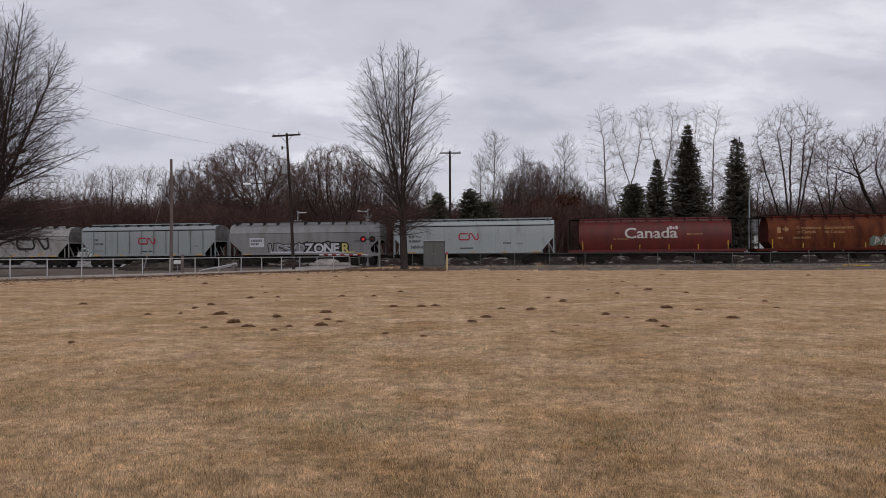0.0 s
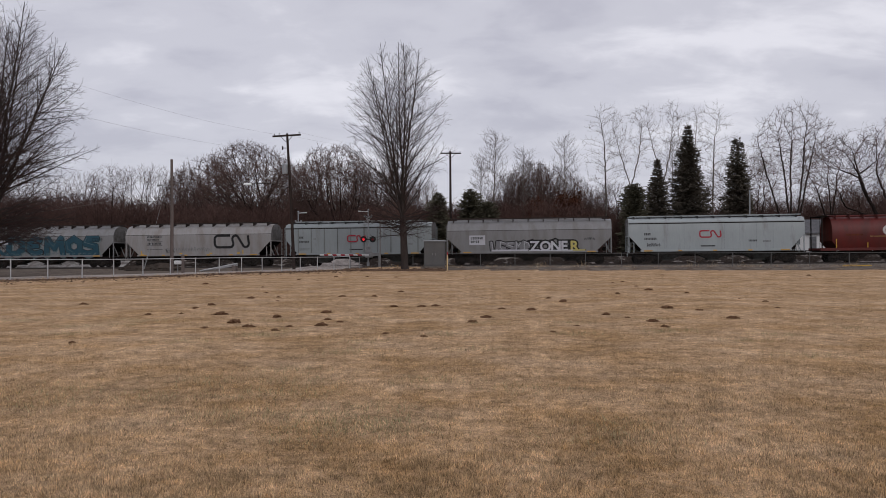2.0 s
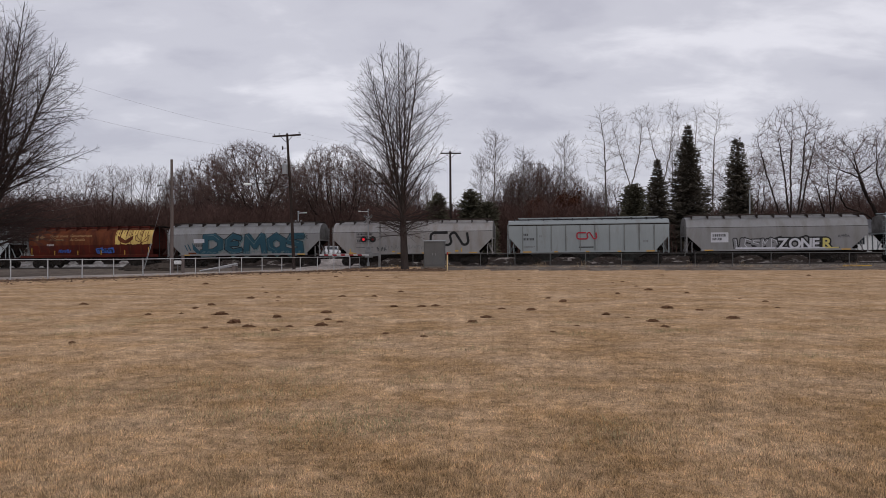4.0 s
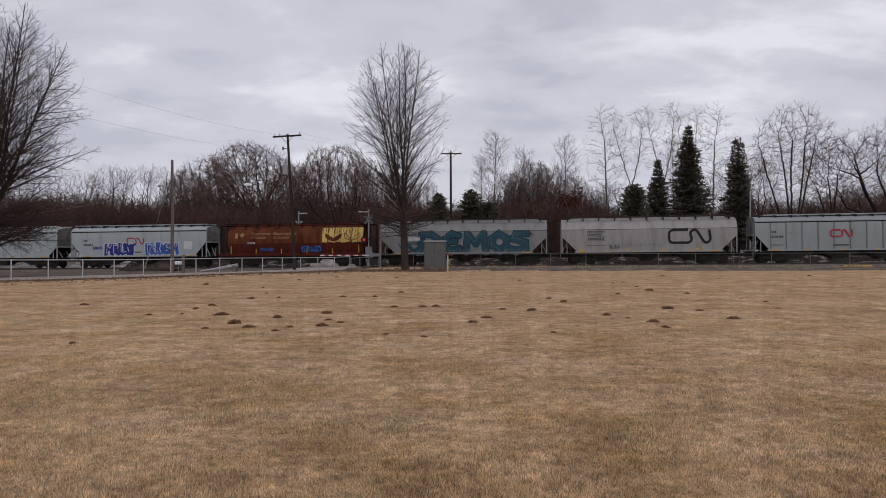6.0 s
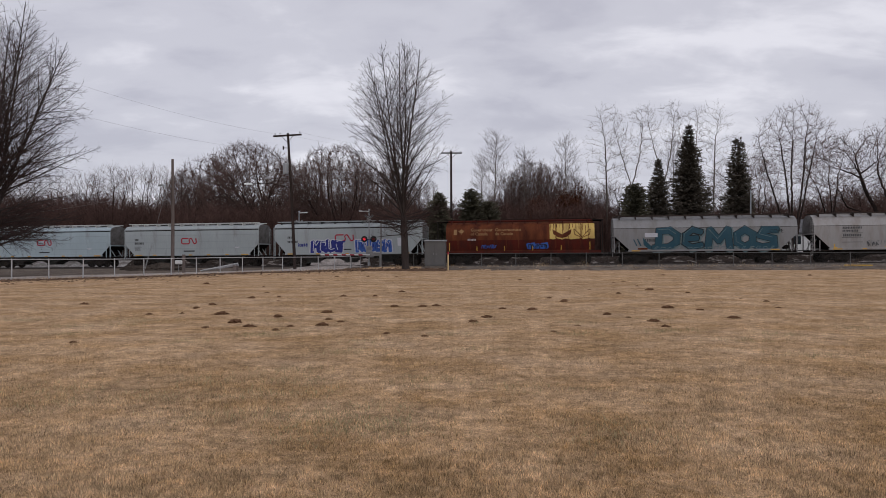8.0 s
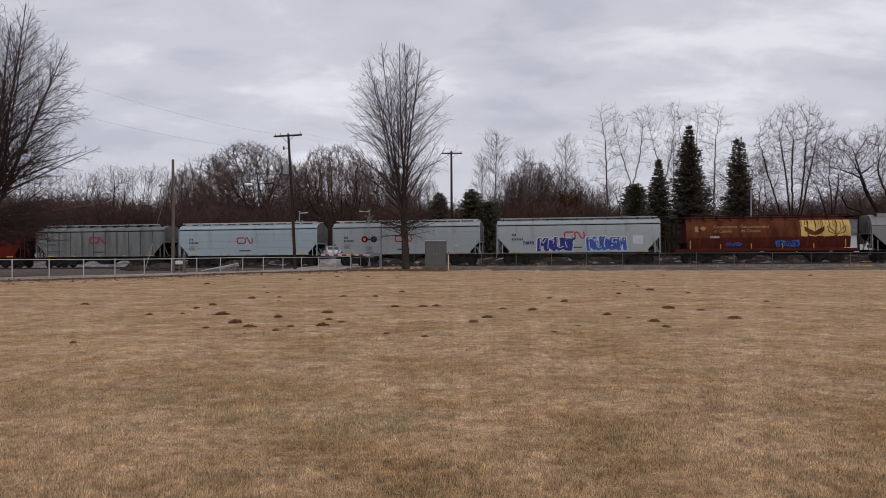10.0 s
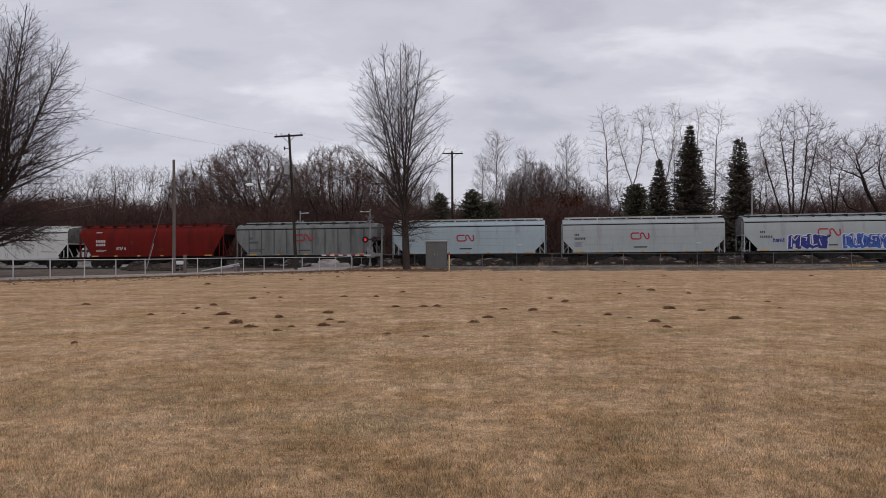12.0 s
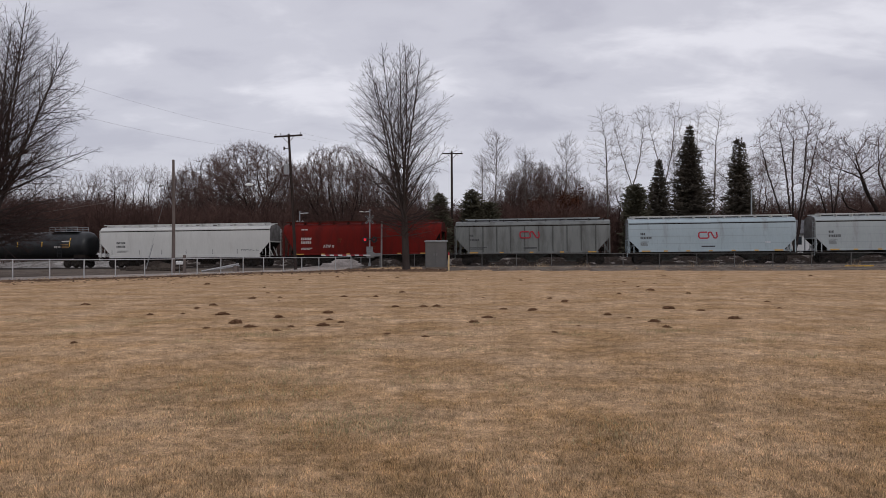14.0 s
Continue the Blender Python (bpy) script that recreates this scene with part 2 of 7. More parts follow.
def ground_z(x, y):
    """Height of the ground: level field, a gravel bank up to the railway fence, the track bed, woods rising beyond."""
    s, q = along(x, y)
    near = smooth01(12, 56, y)
    s = max(-60.0, min(60.0, s))
    z = 0.0072 * max(0.0, s - 2) * near - 0.08 * smooth01(-12, -24, x) * near
    z += (0.34 + 0.003 * s - z) * smooth01(12.9, 10.0, q) * smooth01(-9, -3, s)
    bed = RAIL_Z + GRADE * s - 0.12
    z += (bed - z) * smooth01(8.6, 5.0, q)
    z -= 0.09 * smooth01(2.3, 1.6, abs(q))
    z += 0.85 * smooth01(-4.6, -8.0, q)
    if q < -6:
        z += 0.3 * smooth01(-10, -34, q) + 2.5 * smooth01(-60, -160, q)
    return z + 0.025 * noise.noise((x * 0.12, y * 0.12, 0)) * smooth01(8, 14, q)

# ---- ground: one sheet to the horizon


def build_ground():
    xs = sorted(set([-4000, -2000, -900, -450, -250, -170, -130] + list(range(-110, 112, 2)) + [130, 170, 250, 450, 900, 2000, 4000]))
    ys = sorted(set([-3000, -1000, -300, -100, -40, -15, -5, 0] + [2 + i for i in range(0, 50)] + [52 + 0.4 * i for i in range(105)] + list(range(94, 140, 3)) + [150, 170, 200, 260, 400, 800, 1600, 4500]))
    verts = [(x, y, ground_z(x, y) if abs(x) < 200 and -50 < y < 300 else (3.3 if y > 200 else ground_z(max(-110, min(110, x)), max(-40, min(260, y))))) for y in ys for x in xs]
    nx = len(xs)
    faces, idx = [], []
    for j in range(len(ys) - 1):
        for i in range(nx - 1):
            faces.append((j * nx + i, j * nx + i + 1, (j + 1) * nx + i + 1, (j + 1) * nx + i))
            cx, cy = (xs[i] + xs[i + 1]) / 2, (ys[j] + ys[j + 1]) / 2
            s, q = along(cx, cy)
            k = 0
            if 3.2 < q < (11.9 + 0.03 * max(0.0, s) + 0.9 * noise.noise((s * 0.3, 3, 0)) if s > -1 else 9.5) or (cx < -5 and 3.2 < q < 40 and (cx + 24.0) * 0.835 - (cy - 40.5) * 0.551 < -0.4):
                k = 1
            elif -4.6 < q <= 3.2:
                k = 3
            elif -13 < q <= -4.6:
                k = 5 if -58 < cx < -37 else 4
            elif q <= -9:
                k = 2
            idx.append(k)
    ob = from_arrays("ground", verts, faces, [DRY, GRAVEL, WOODLAND, DIRT, VERGE, PALEBANK], smooth=True, index=idx)
    tagged(ob, "dry straw-coloured mown field with gravel along the railway", "field", kind="structure")


build_ground()


def strip(name, line, width, material, lift, label, category):
    """A ribbon of road that follows the ground."""
    pts = []
    for a, b in zip(line, line[1:]):
        n = max(1, int((Vector(b) - Vector(a)).length / 1.2))
        pts += [Vector(a).lerp(Vector(b), k / n) for k in range(n)]
    pts.append(Vector(line[-1]))
    verts, faces = [], []
    cols = 7
    for i, p in enumerate(pts):
        d = (pts[min(i + 2, len(pts) - 1)] - pts[max(i - 2, 0)]).normalized()
        nrm = Vector((-d.y, d.x))
        for k in range(cols):
            w = (k / (cols - 1) - 0.5) * width
            x, y = p.x + nrm.x * w, p.y + nrm.y * w
            s, q = along(x, y)
            top = RAIL_Z + GRADE * max(-60, min(60, s)) - 0.005
            z = ground_z(x, y) + lift
            z += (top - z) * smooth01(3.4, 1.2, abs(q))
            verts.append((x, y, z - (0.1 if k in (0, cols - 1) else 0.0)))
    for i in range(len(pts) - 1):
        for k in range(cols - 1):
            a = i * cols + k
            faces.append((a, a + 1, a + cols + 1, a + cols))
    ob = from_arrays(name, verts, faces, material, smooth=True)
    return tagged(ob, label, category, kind="structure")


strip("road", [(-73, -20), (-45, 14), (-31.2, 37.3), (-27.7, 42.5), (-15.7, 60.7), (-12.3, 67), (-11.4, 75), (-13.2, 86), (-22, 115), (-40, 150)], 6.6, ASPHALT, 0.05,
      "worn grey asphalt road leading over the railway crossing", "road")


def build_track():
    e = thing("railway_track", TRACK, "single railway track with steel rails on wooden ties", "railway track", kind="structure")
    for side in (-0.76, 0.76):
        bm = bmesh.new()
        for z0, z1, w in ((-0.18, -0.165, 0.075), (-0.165, -0.045, 0.012), (-0.045, 0.0, 0.036)):
            box(bm, -140, 140, side - w, side + w, z0, z1)
        part("rail", bm, STEEL, e)
    bm = bmesh.new()
    box(bm, -0.11, 0.11, -1.3, 1.3, -0.33, -0.184, 0.012)
    first = part("tie", bm, TIEWOOD, e)
    k = 0
    for i in range(-110, 125):
        if -26 < i < -14:
            continue
        o = first if k == 0 else first.copy()
        if k:
            scene.collection.objects.link(o)
        o.location = (i * 0.56, 0.02 * math.sin(i * 2.3), 0)
        k += 1


build_track()

# ---- train: fifteen wagons, front first. JOINTS: where they couple, in UNITs along the track at 0 s
UNIT = 11.6
JOINTS = [4.07, 2.551, 1.033, -0.505, -2.028, -3.51, -5.056, -6.635, -8.13, -9.637, -11.10, -12.57, -14.03, -15.575, -17.40, -19.0]


def train_s(t):
    return 0.23 + UNIT * (t + 1.76e-4 * t * t + 6.7e-6 * t ** 3)

# ---- wagon paints
def paint(name, base, rough=0.5, dirt=(0.16, 0.14, 0.125), at=0.70, vary=0.07, size=0.5, soft=0.14):
    return mat(name, base, rough, vary=vary, size=size, second=dirt, second_at=at, second_soft=soft, second_size=0.9, stretch=(1.6, 1.6, 0.35), fine=9)


PALEGREY = paint("pale_grey_wagon_paint", (0.32, 0.352, 0.36))
BLUEGREY = paint("pale_blue_grey_wagon_paint", (0.33, 0.40, 0.435))
COOLGREY = paint("cool_grey_wagon_paint", (0.25, 0.275, 0.28))
MIDGREY = paint("weathered_grey_wagon_paint", (0.165, 0.175, 0.170), dirt=(0.085, 0.085, 0.08), at=0.58)
CEMENT = paint("cement_grey_wagon_paint", (0.222, 0.220, 0.224), dirt=(0.17, 0.16, 0.15), at=0.58)
WARMGREY = paint("warm_grey_wagon_paint", (0.30, 0.288, 0.283), dirt=(0.22, 0.19, 0.17), at=0.58)
CREAMWHITE = paint("off_white_wagon_paint", (0.52, 0.52, 0.50), dirt=(0.40, 0.385, 0.36))
WINE = paint("faded_wine_red_wagon_paint", (0.112, 0.0125, 0.0095), 0.5, dirt=(0.068, 0.013, 0.010), at=0.54)
OXIDE = paint("oxide_red_wagon_paint", (0.135, 0.0105, 0.0075), 0.76, dirt=(0.075, 0.010, 0.008), at=0.56)
RUST = paint("rusted_brown_wagon_paint", (0.135, 0.041, 0.017), 0.78, dirt=(0.062, 0.017, 0.010), at=0.52, vary=0.25)
RUSTRED = paint("rust_red_wagon_paint", (0.085, 0.014, 0.009), 0.78, dirt=(0.045, 0.016, 0.012), at=0.55, vary=0.2)
TANKBLACK = paint("black_tank_paint", (0.016, 0.018, 0.02), 0.35, dirt=(0.03, 0.03, 0.03), at=0.6)
GOLD = paint("faded_gold_paint", (0.60, 0.42, 0.12), 0.6, dirt=(0.40, 0.26, 0.08), at=0.56)
FADEDGOLD = paint("faded_gold_lettering", (0.30, 0.175, 0.07), 0.6, dirt=(0.21, 0.11, 0.045), at=0.52)
GREENP = paint("faded_green_spray_paint", (0.10, 0.16, 0.12), 0.6, dirt=(0.14, 0.12, 0.09), at=0.55)
DULLWHITE = paint("dull_white_lettering", (0.47, 0.44, 0.425), 0.6, dirt=(0.42, 0.36, 0.33), at=0.6)
CHUTEGREY = mat("grimy_grey_chute", (0.055, 0.058, 0.055), 0.8, vary=0.3, size=0.8, second=(0.03, 0.027, 0.024))
CHUTERUST = mat("grimy_brown_chute", (0.04, 0.028, 0.024), 0.8, vary=0.35, size=0.8, second=(0.025, 0.02, 0.018))
DARKBOARD = mat("rusty_dark_walkway", (0.045, 0.034, 0.03), 0.8, vary=0.3, size=2)
# wagon ends: grime plus the weaker sky light there, both in the colour
SHADEDGRIME = mat("shaded_grimy_end_sheet", (0.15, 0.145, 0.14), 0.75, vary=0.25, size=0.7, second=(0.07, 0.062, 0.056))
# darker than the body, so that the ribs' shadow lines are in the paint
RIBGREY = mat("shadow_grey_rib_paint", (0.075, 0.078, 0.075), 0.6, vary=0.2, size=0.8)
TEAL = paint("teal_spray_paint", (0.014, 0.062, 0.092), 0.5, dirt=(0.03, 0.08, 0.10), at=0.62)
PALETEAL = paint("pale_teal_spray_paint", (0.085, 0.15, 0.165), 0.5, dirt=(0.16, 0.19, 0.19), at=0.52)
ROYAL = mat("royal_blue_spray_paint", (0.015, 0.022, 0.18), 0.5, vary=0.15, size=1)
SKYBLUE = mat("bright_blue_spray_paint", (0.035, 0.10, 0.36), 0.5, vary=0.15, size=1)
SPRAYWHITE = mat("white_spray_paint", (0.52, 0.52, 0.56), 0.5, vary=0.12, size=1)
SPRAYBLACK = mat("black_spray_paint", (0.013, 0.0125, 0.0135), 0.7, vary=0.2, size=1)
SPRAYYELLOW = mat("pale_yellow_spray_paint", (0.50, 0.43, 0.14), 0.5, vary=0.15, size=1)
SPRAYGREY = mat("grey_spray_paint", (0.20, 0.20, 0.21), 0.5, vary=0.15, size=1)
MARK = mat("dark_stencil_marking", (0.06, 0.062, 0.065), 0.6, vary=0.3, size=3)
SOFTMARK = mat("faded_stencil_marking", (0.17, 0.175, 0.18), 0.6, vary=0.3, size=3)
WEBSITE = mat("black_stencil_line", (0.03, 0.03, 0.035), 0.6, vary=0.3, size=3)

FLAT = [(1.55, 1.22), (1.55, 2.0), (1.55, 3.0), (1.55, 3.93), (1.52, 4.02), (1.27, 4.29), (0.62, 4.42), (0.0, 4.45)]
FLUSH = [(1.47, 1.22), (1.52, 2.0), (1.57, 2.9), (1.575, 3.44), (1.52, 3.50), (1.42, 3.80), (1.22, 4.10), (0.92, 4.32), (0.48, 4.45), (0.0, 4.48)]
ROUND = [(1.36, 1.30), (1.44, 1.6), (1.52, 2.0), (1.57, 2.45), (1.57, 2.85), (1.50, 3.3), (1.34, 3.72), (1.08, 4.04), (0.70, 4.25), (0.0, 4.33)]
SWELL = [(1.50, 1.22), (1.56, 1.7), (1.58, 2.5), (1.56, 3.2), (1.49, 3.7), (1.34, 4.07), (1.02, 4.32), (0.5, 4.44), (0.0, 4.46)]


def half_width(profile, z):
    for (w0, z0), (w1, z1) in zip(profile, profile[1:]):
        if z <= z1:
            return w0 + (w1 - w0) * max(0.0, (z - z0)) / (z1 - z0)
    return 0.0


def hull(profile, x0, x1, cut_z, cut_x, floor_z):
    """A wagon body: the profile drawn along x, its lower ends cut away by the slope sheets."""
    bm = bmesh.new()
    n = 22
    xs = [x0, x0 + cut_x] + [x0 + cut_x + (x1 - x0 - 2 * cut_x) * i / n for i in range(1, n)] + [x1 - cut_x, x1]
    rings = []
    for x in xs:
        low = cut_z if x in (x0, x1) else floor_z
        pts = [(half_width(profile, max(z, low)) if z < low else w, max(z, low)) for w, z in profile]
        ring = [(-w, z) for w, z in pts] + [(w, z) for w, z in reversed(pts[:-1])]
        rings.append([bm.verts.new((x, y, z)) for y, z in ring])
    m = len(rings[0])
    for a, b in zip(rings, rings[1:]):
        for k in range(m):
            q = (a[k], b[k], b[(k + 1) % m], a[(k + 1) % m])
            bm.faces.new(q)
    bm.faces.new(rings[0])
    bm.faces.new(rings[-1][::-1])
    bmesh.ops.remove_doubles(bm, verts=bm.verts, dist=0.0005)
    bmesh.ops.recalc_face_normals(bm, faces=bm.faces)
    bm.normal_update()
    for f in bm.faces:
        # downward faces take the dark material: their shade is put into the colour
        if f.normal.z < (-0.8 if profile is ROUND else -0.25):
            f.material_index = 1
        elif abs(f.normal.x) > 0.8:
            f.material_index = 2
    return bm


def shared(name, first, parent, m):
    o = new(name, first)
    o.parent = parent
    o.matrix_basis = m
    return o


def mesh_of(name, bm, material):
    ob = finish(name, bm, material)
    me = ob.data
    bpy.data.objects.remove(ob)
    return me


def truck_meshes():
    bm = bmesh.new()
    for y in (-1.02, 1.02):
        # a cast side frame: arched top member, dropped middle, pedestals
        prof = [(-1.15, 0.62), (-0.75, 0.66), (-0.42, 0.80), (0.42, 0.80), (0.75, 0.66), (1.15, 0.62), (1.15, 0.40), (0.72, 0.40), (0.38, 0.20), (-0.38, 0.20), (-0.72, 0.40), (-1.15, 0.40)]
        a = [bm.verts.new((x, y - 0.07, z)) for x, z in prof]
        b = [bm.verts.new((x, y + 0.07, z)) for x, z in prof]
        bm.faces.new(a)
        bm.faces.new(b[::-1])
        for k in range(len(prof)):
            bm.faces.new((a[k - 1], a[k], b[k], b[k - 1]))
        for sx in (-0.16, 0.16):
            tube(bm, [(sx, y, 0.28), (sx, y, 0.62)], 0.09, 8)
    box(bm, -0.2, 0.2, -1.1, 1.1, 0.55, 0.85, 0.03)
    frame_mesh = mesh_of("truck_frame", bm, UNDER)
    bm = bmesh.new()
    tube(bm, [(0, -0.98, 0), (0, 0.98, 0)], 0.08, 8)
    for s in (-1, 1):
        for y0, y1, r0, r1 in ((0.70, 0.735, 0.49, 0.48), (0.735, 0.84, 0.46, 0.455), (0.80, 0.85, 0.16, 0.14)):
            tube(bm, [(0, s * y0, 0), (0, s * y1, 0)], r0, 20, r1)
        for a in range(5):
            t = 2 * math.pi * a / 5
            box(bm, 0.27 * math.cos(t) - 0.03, 0.27 * math.cos(t) + 0.03, s * 0.838 - 0.012, s * 0.838 + 0.012, 0.27 * math.sin(t) - 0.03, 0.27 * math.sin(t) + 0.03)
    wheels = mesh_of("wheelset", bm, UNDER)
    bm = bmesh.new()
    box(bm, 0.0, 0.75, -0.1, 0.1, 0.78, 0.98, 0.02)
    box(bm, -0.12, 0.14, -0.15, 0.15, 0.74, 1.0, 0.04)
    coupler = mesh_of("coupler", bm, UNDER)
    return frame_mesh, wheels, coupler


TRUCK, WHEELS, COUPLER = truck_meshes()
wheel_list = []


def running_gear(car, L, centre=2.75):
    for x in (centre, L - centre):
        t = shared("truck", TRUCK, car, pose(x, 0, 0))
        for dx in (-0.89, 0.89):
            w = shared("wheelset", WHEELS, t, pose(dx, 0, 0.46))
            wheel_list.append(w)
    shared("coupler", COUPLER, car, pose(0, 0, 0))
    shared("coupler", COUPLER, car, pose(L, 0, 0, 0, 0, 180))


def chute_mesh(top, bottom, z_top, z_low, depth_top, depth_low):
    bm = bmesh.new()
    hi = [bm.verts.new((x, y, z_top)) for x, y in ((-top, -depth_top), (top, -depth_top), (top, depth_top), (-top, depth_top))]
    lo = [bm.verts.new((x, y, z_low)) for x, y in ((-bottom, -depth_low), (bottom, -depth_low), (bottom, depth_low), (-bottom, depth_low))]
    bm.faces.new(hi[::-1])
    bm.faces.new(lo)
    for k in range(4):
        bm.faces.new((hi[k - 1], hi[k], lo[k], lo[k - 1]))
    box(bm, -bottom - 0.12, bottom + 0.12, -depth_low - 0.1, depth_low + 0.1, z_low - 0.1, z_low)
    bmesh.ops.recalc_face_normals(bm, faces=bm.faces)
    return bm


# ---- painted marks on a wagon's side, laid 12 mm proud of the sheet
class Side:
    def __init__(self, car, profile, x0, x1):
        self.car, self.profile, self.x0, self.L = car, profile, x0, x1 - x0

    def put(self, name, polys, material, lift=0.012, label=""):
        """polys: flat outlines (u metres from the body's end, z); each is cut into level bands and laid on the sheet."""
        bm = bmesh.new()
        for k, poly in enumerate(polys):
            vs = [bm.verts.new((u, 0.0004 * (k % 9), z)) for u, z in poly]
            try:
                bm.faces.new(vs)
            except ValueError:
                pass
        if self.profile is not FLAT:
            z = 1.4
            while z < 4.2:
                bmesh.ops.bisect_plane(bm, geom=bm.verts[:] + bm.edges[:] + bm.faces[:], plane_co=(0, 0, z), plane_no=(0, 0, 1))
                z += 0.2
        for v in bm.verts:
            v.co = (self.x0 + v.co.x, -(half_width(self.profile, v.co.z) + lift + v.co.y), v.co.z)
        bmesh.ops.recalc_face_normals(bm, faces=bm.faces)
        return part(name, bm, material, self.car, label)

    def each_bar(self, name, rows, material, lift=0.012):
        for row in rows:
            self.bars(name, [row], material, lift)

    def bars(self, name, rows, material, lift=0.012, label=""):
        return self.put(name, [[(u, z), (u + w, z), (u + w, z + h), (u, z + h)] for u, z, w, h in rows], material, lift, label)

    def marking(self, u, z, w, h, material=None, lines=1, name="stencil_marking"):
        """Stencilled characters too small to read: short upright bars in lines."""
        rng = random.Random(int(u * 100 + z * 37))
        rows = []
        for k in range(lines):
            x, zz = u, z - k * h * 1.45
            while x < u + w * (1 if k == 0 else 0.8):
                cw = h * rng.uniform(0.4, 0.6)
                rows.append((x, zz, cw, h))
                x += cw + h * 0.22
        return self.bars(name, rows, material or MARK)

    def text(self, name, words, u, z, size, material, spread=1.0, bold=0.0, tall=1.0, lift=0.014, label=""):
        cu = bpy.data.curves.new("words", "FONT")
        cu.body, cu.size, cu.offset, cu.space_character, cu.resolution_u = words, size, bold, spread, 3
        ob = new("words", cu)
        me = bpy.data.meshes.new_from_object(ob.evaluated_get(bpy.context.evaluated_depsgraph_get()))
        bpy.data.objects.remove(ob)
        bm = bmesh.new()
        bm.from_mesh(me)
        bpy.data.meshes.remove(me)
        zz = z
        if self.profile is not FLAT:
            g = z - 0.3
            while g < z + size * tall:
                bmesh.ops.bisect_plane(bm, geom=bm.verts[:] + bm.edges[:] + bm.faces[:], plane_co=(0, (g - z) / tall, 0), plane_no=(0, 1, 0))
                g += 0.2
        for v in bm.verts:
            h = zz + v.co.y * tall
            v.co = (self.x0 + u + v.co.x, -(half_width(self.profile, h) + lift), h)
        bmesh.ops.recalc_face_normals(bm, faces=bm.faces)
        return part(name, bm, material, self.car, label)

    def emblem(self, u, z, w, h, material, t=0.13, lift=0.012):
        """The owner's mark, as one plain winding ribbon of even width."""
        r, m = h * 0.26, t / 2
        x0, x1, z0, z1 = u + m, u + w - m, z + m, z + h - m
        xm = u + w * 0.56

        def bend(cx, cz, a0, a1):
            return [(cx + r * math.cos(radians(a0 + (a1 - a0) * k / 5)), cz + r * math.sin(radians(a0 + (a1 - a0) * k / 5))) for k in range(6)]
        line = [(u + w * 0.47, z1)] + bend(x0 + r, z1 - r, 90, 180) + bend(x0 + r, z0 + r, 180, 270) + bend(xm - r, z0 + r, 270, 360)
        line += bend(xm + r * 0.7, z1 - r, 180, 60) + bend(x1 - r * 0.7, z0 + r, 240, 360) + [(x1, z1)]
        return self.strokes("painted_emblem", [line], t, material, lift)

    def glyphs(self, u, z, w, h, n, width, fill, edge, inner, seed, lift=0.014, inner_w=0.05):
        """Swollen sprayed shapes, each from one thick bent stroke with a rim, in no alphabet."""
        rng = random.Random(seed)
        shapes = (((0.9, 0.95), (0.25, 0.9), (0.15, 0.6), (0.8, 0.45), (0.8, 0.1), (0.1, 0.05)), ((0.1, 1.0), (0.15, 0.1), (0.5, 0.0), (0.85, 0.15), (0.9, 1.0)),
                  ((0.1, 0.0), (0.2, 0.95), (0.5, 0.55), (0.85, 1.0), (0.9, 0.05)), ((0.9, 0.9), (0.3, 1.0), (0.1, 0.5), (0.3, 0.05), (0.9, 0.1), (0.85, 0.45), (0.5, 0.5)),
                  ((0.15, 0.0), (0.15, 1.0), (0.85, 0.9), (0.8, 0.55), (0.25, 0.5), (0.9, 0.0)))
        step = w / n
        lines = []
        for i in range(n):
            shape = shapes[(i * 2 + seed) % 5]
            lines.append([(u + step * (i + 0.04 + 0.98 * x + rng.uniform(-0.08, 0.08)), z + h * (0.04 + 0.92 * y + rng.uniform(-0.08, 0.08))) for x, y in shape])
        self.strokes("spray_outline", lines, width + 0.17, edge, lift)
        for k, line in enumerate(lines):
            self.strokes("spray_painting", [line], width, fill, lift + 0.006 + 0.002 * (k % 2))
        self.strokes("spray_line", [[(x + width * 0.22, y + width * 0.22) for x, y in line[:4]] for line in lines[::1]], inner_w, inner, lift + 0.013)

    def blobs(self, name, u, z, w, h, n, material, seed, lift=0.012, grow=0.0, label=""):
        """Bulging sprayed shapes side by side, in no alphabet."""
        rng = random.Random(seed)
        polys = []
        for i in range(n):
            cx, cz = u + w * (i + 0.5) / n + rng.uniform(-0.08, 0.08), z + h / 2 + rng.uniform(-0.06, 0.06)
            rx, rz = w / n * rng.uniform(0.52, 0.64) + grow, h / 2 * rng.uniform(0.82, 1.05) + grow
            ph, k1, k2 = rng.uniform(0, 6), rng.uniform(0.08, 0.2), rng.uniform(0.05, 0.14)
            polys.append([(cx + rx * (1 + k1 * math.sin(2 * a + ph) + k2 * math.sin(5 * a + ph * 2)) * math.copysign(abs(math.cos(a)) ** 0.7, math.cos(a)),
                           cz + rz * (1 + k2 * math.cos(3 * a + ph)) * math.copysign(abs(math.sin(a)) ** 0.7, math.sin(a))) for a in (2 * math.pi * j / 26 for j in range(26))])
        for i, p in enumerate(polys):
            self.put(name, [p], material, lift + 0.0012 * (i % 3), label)

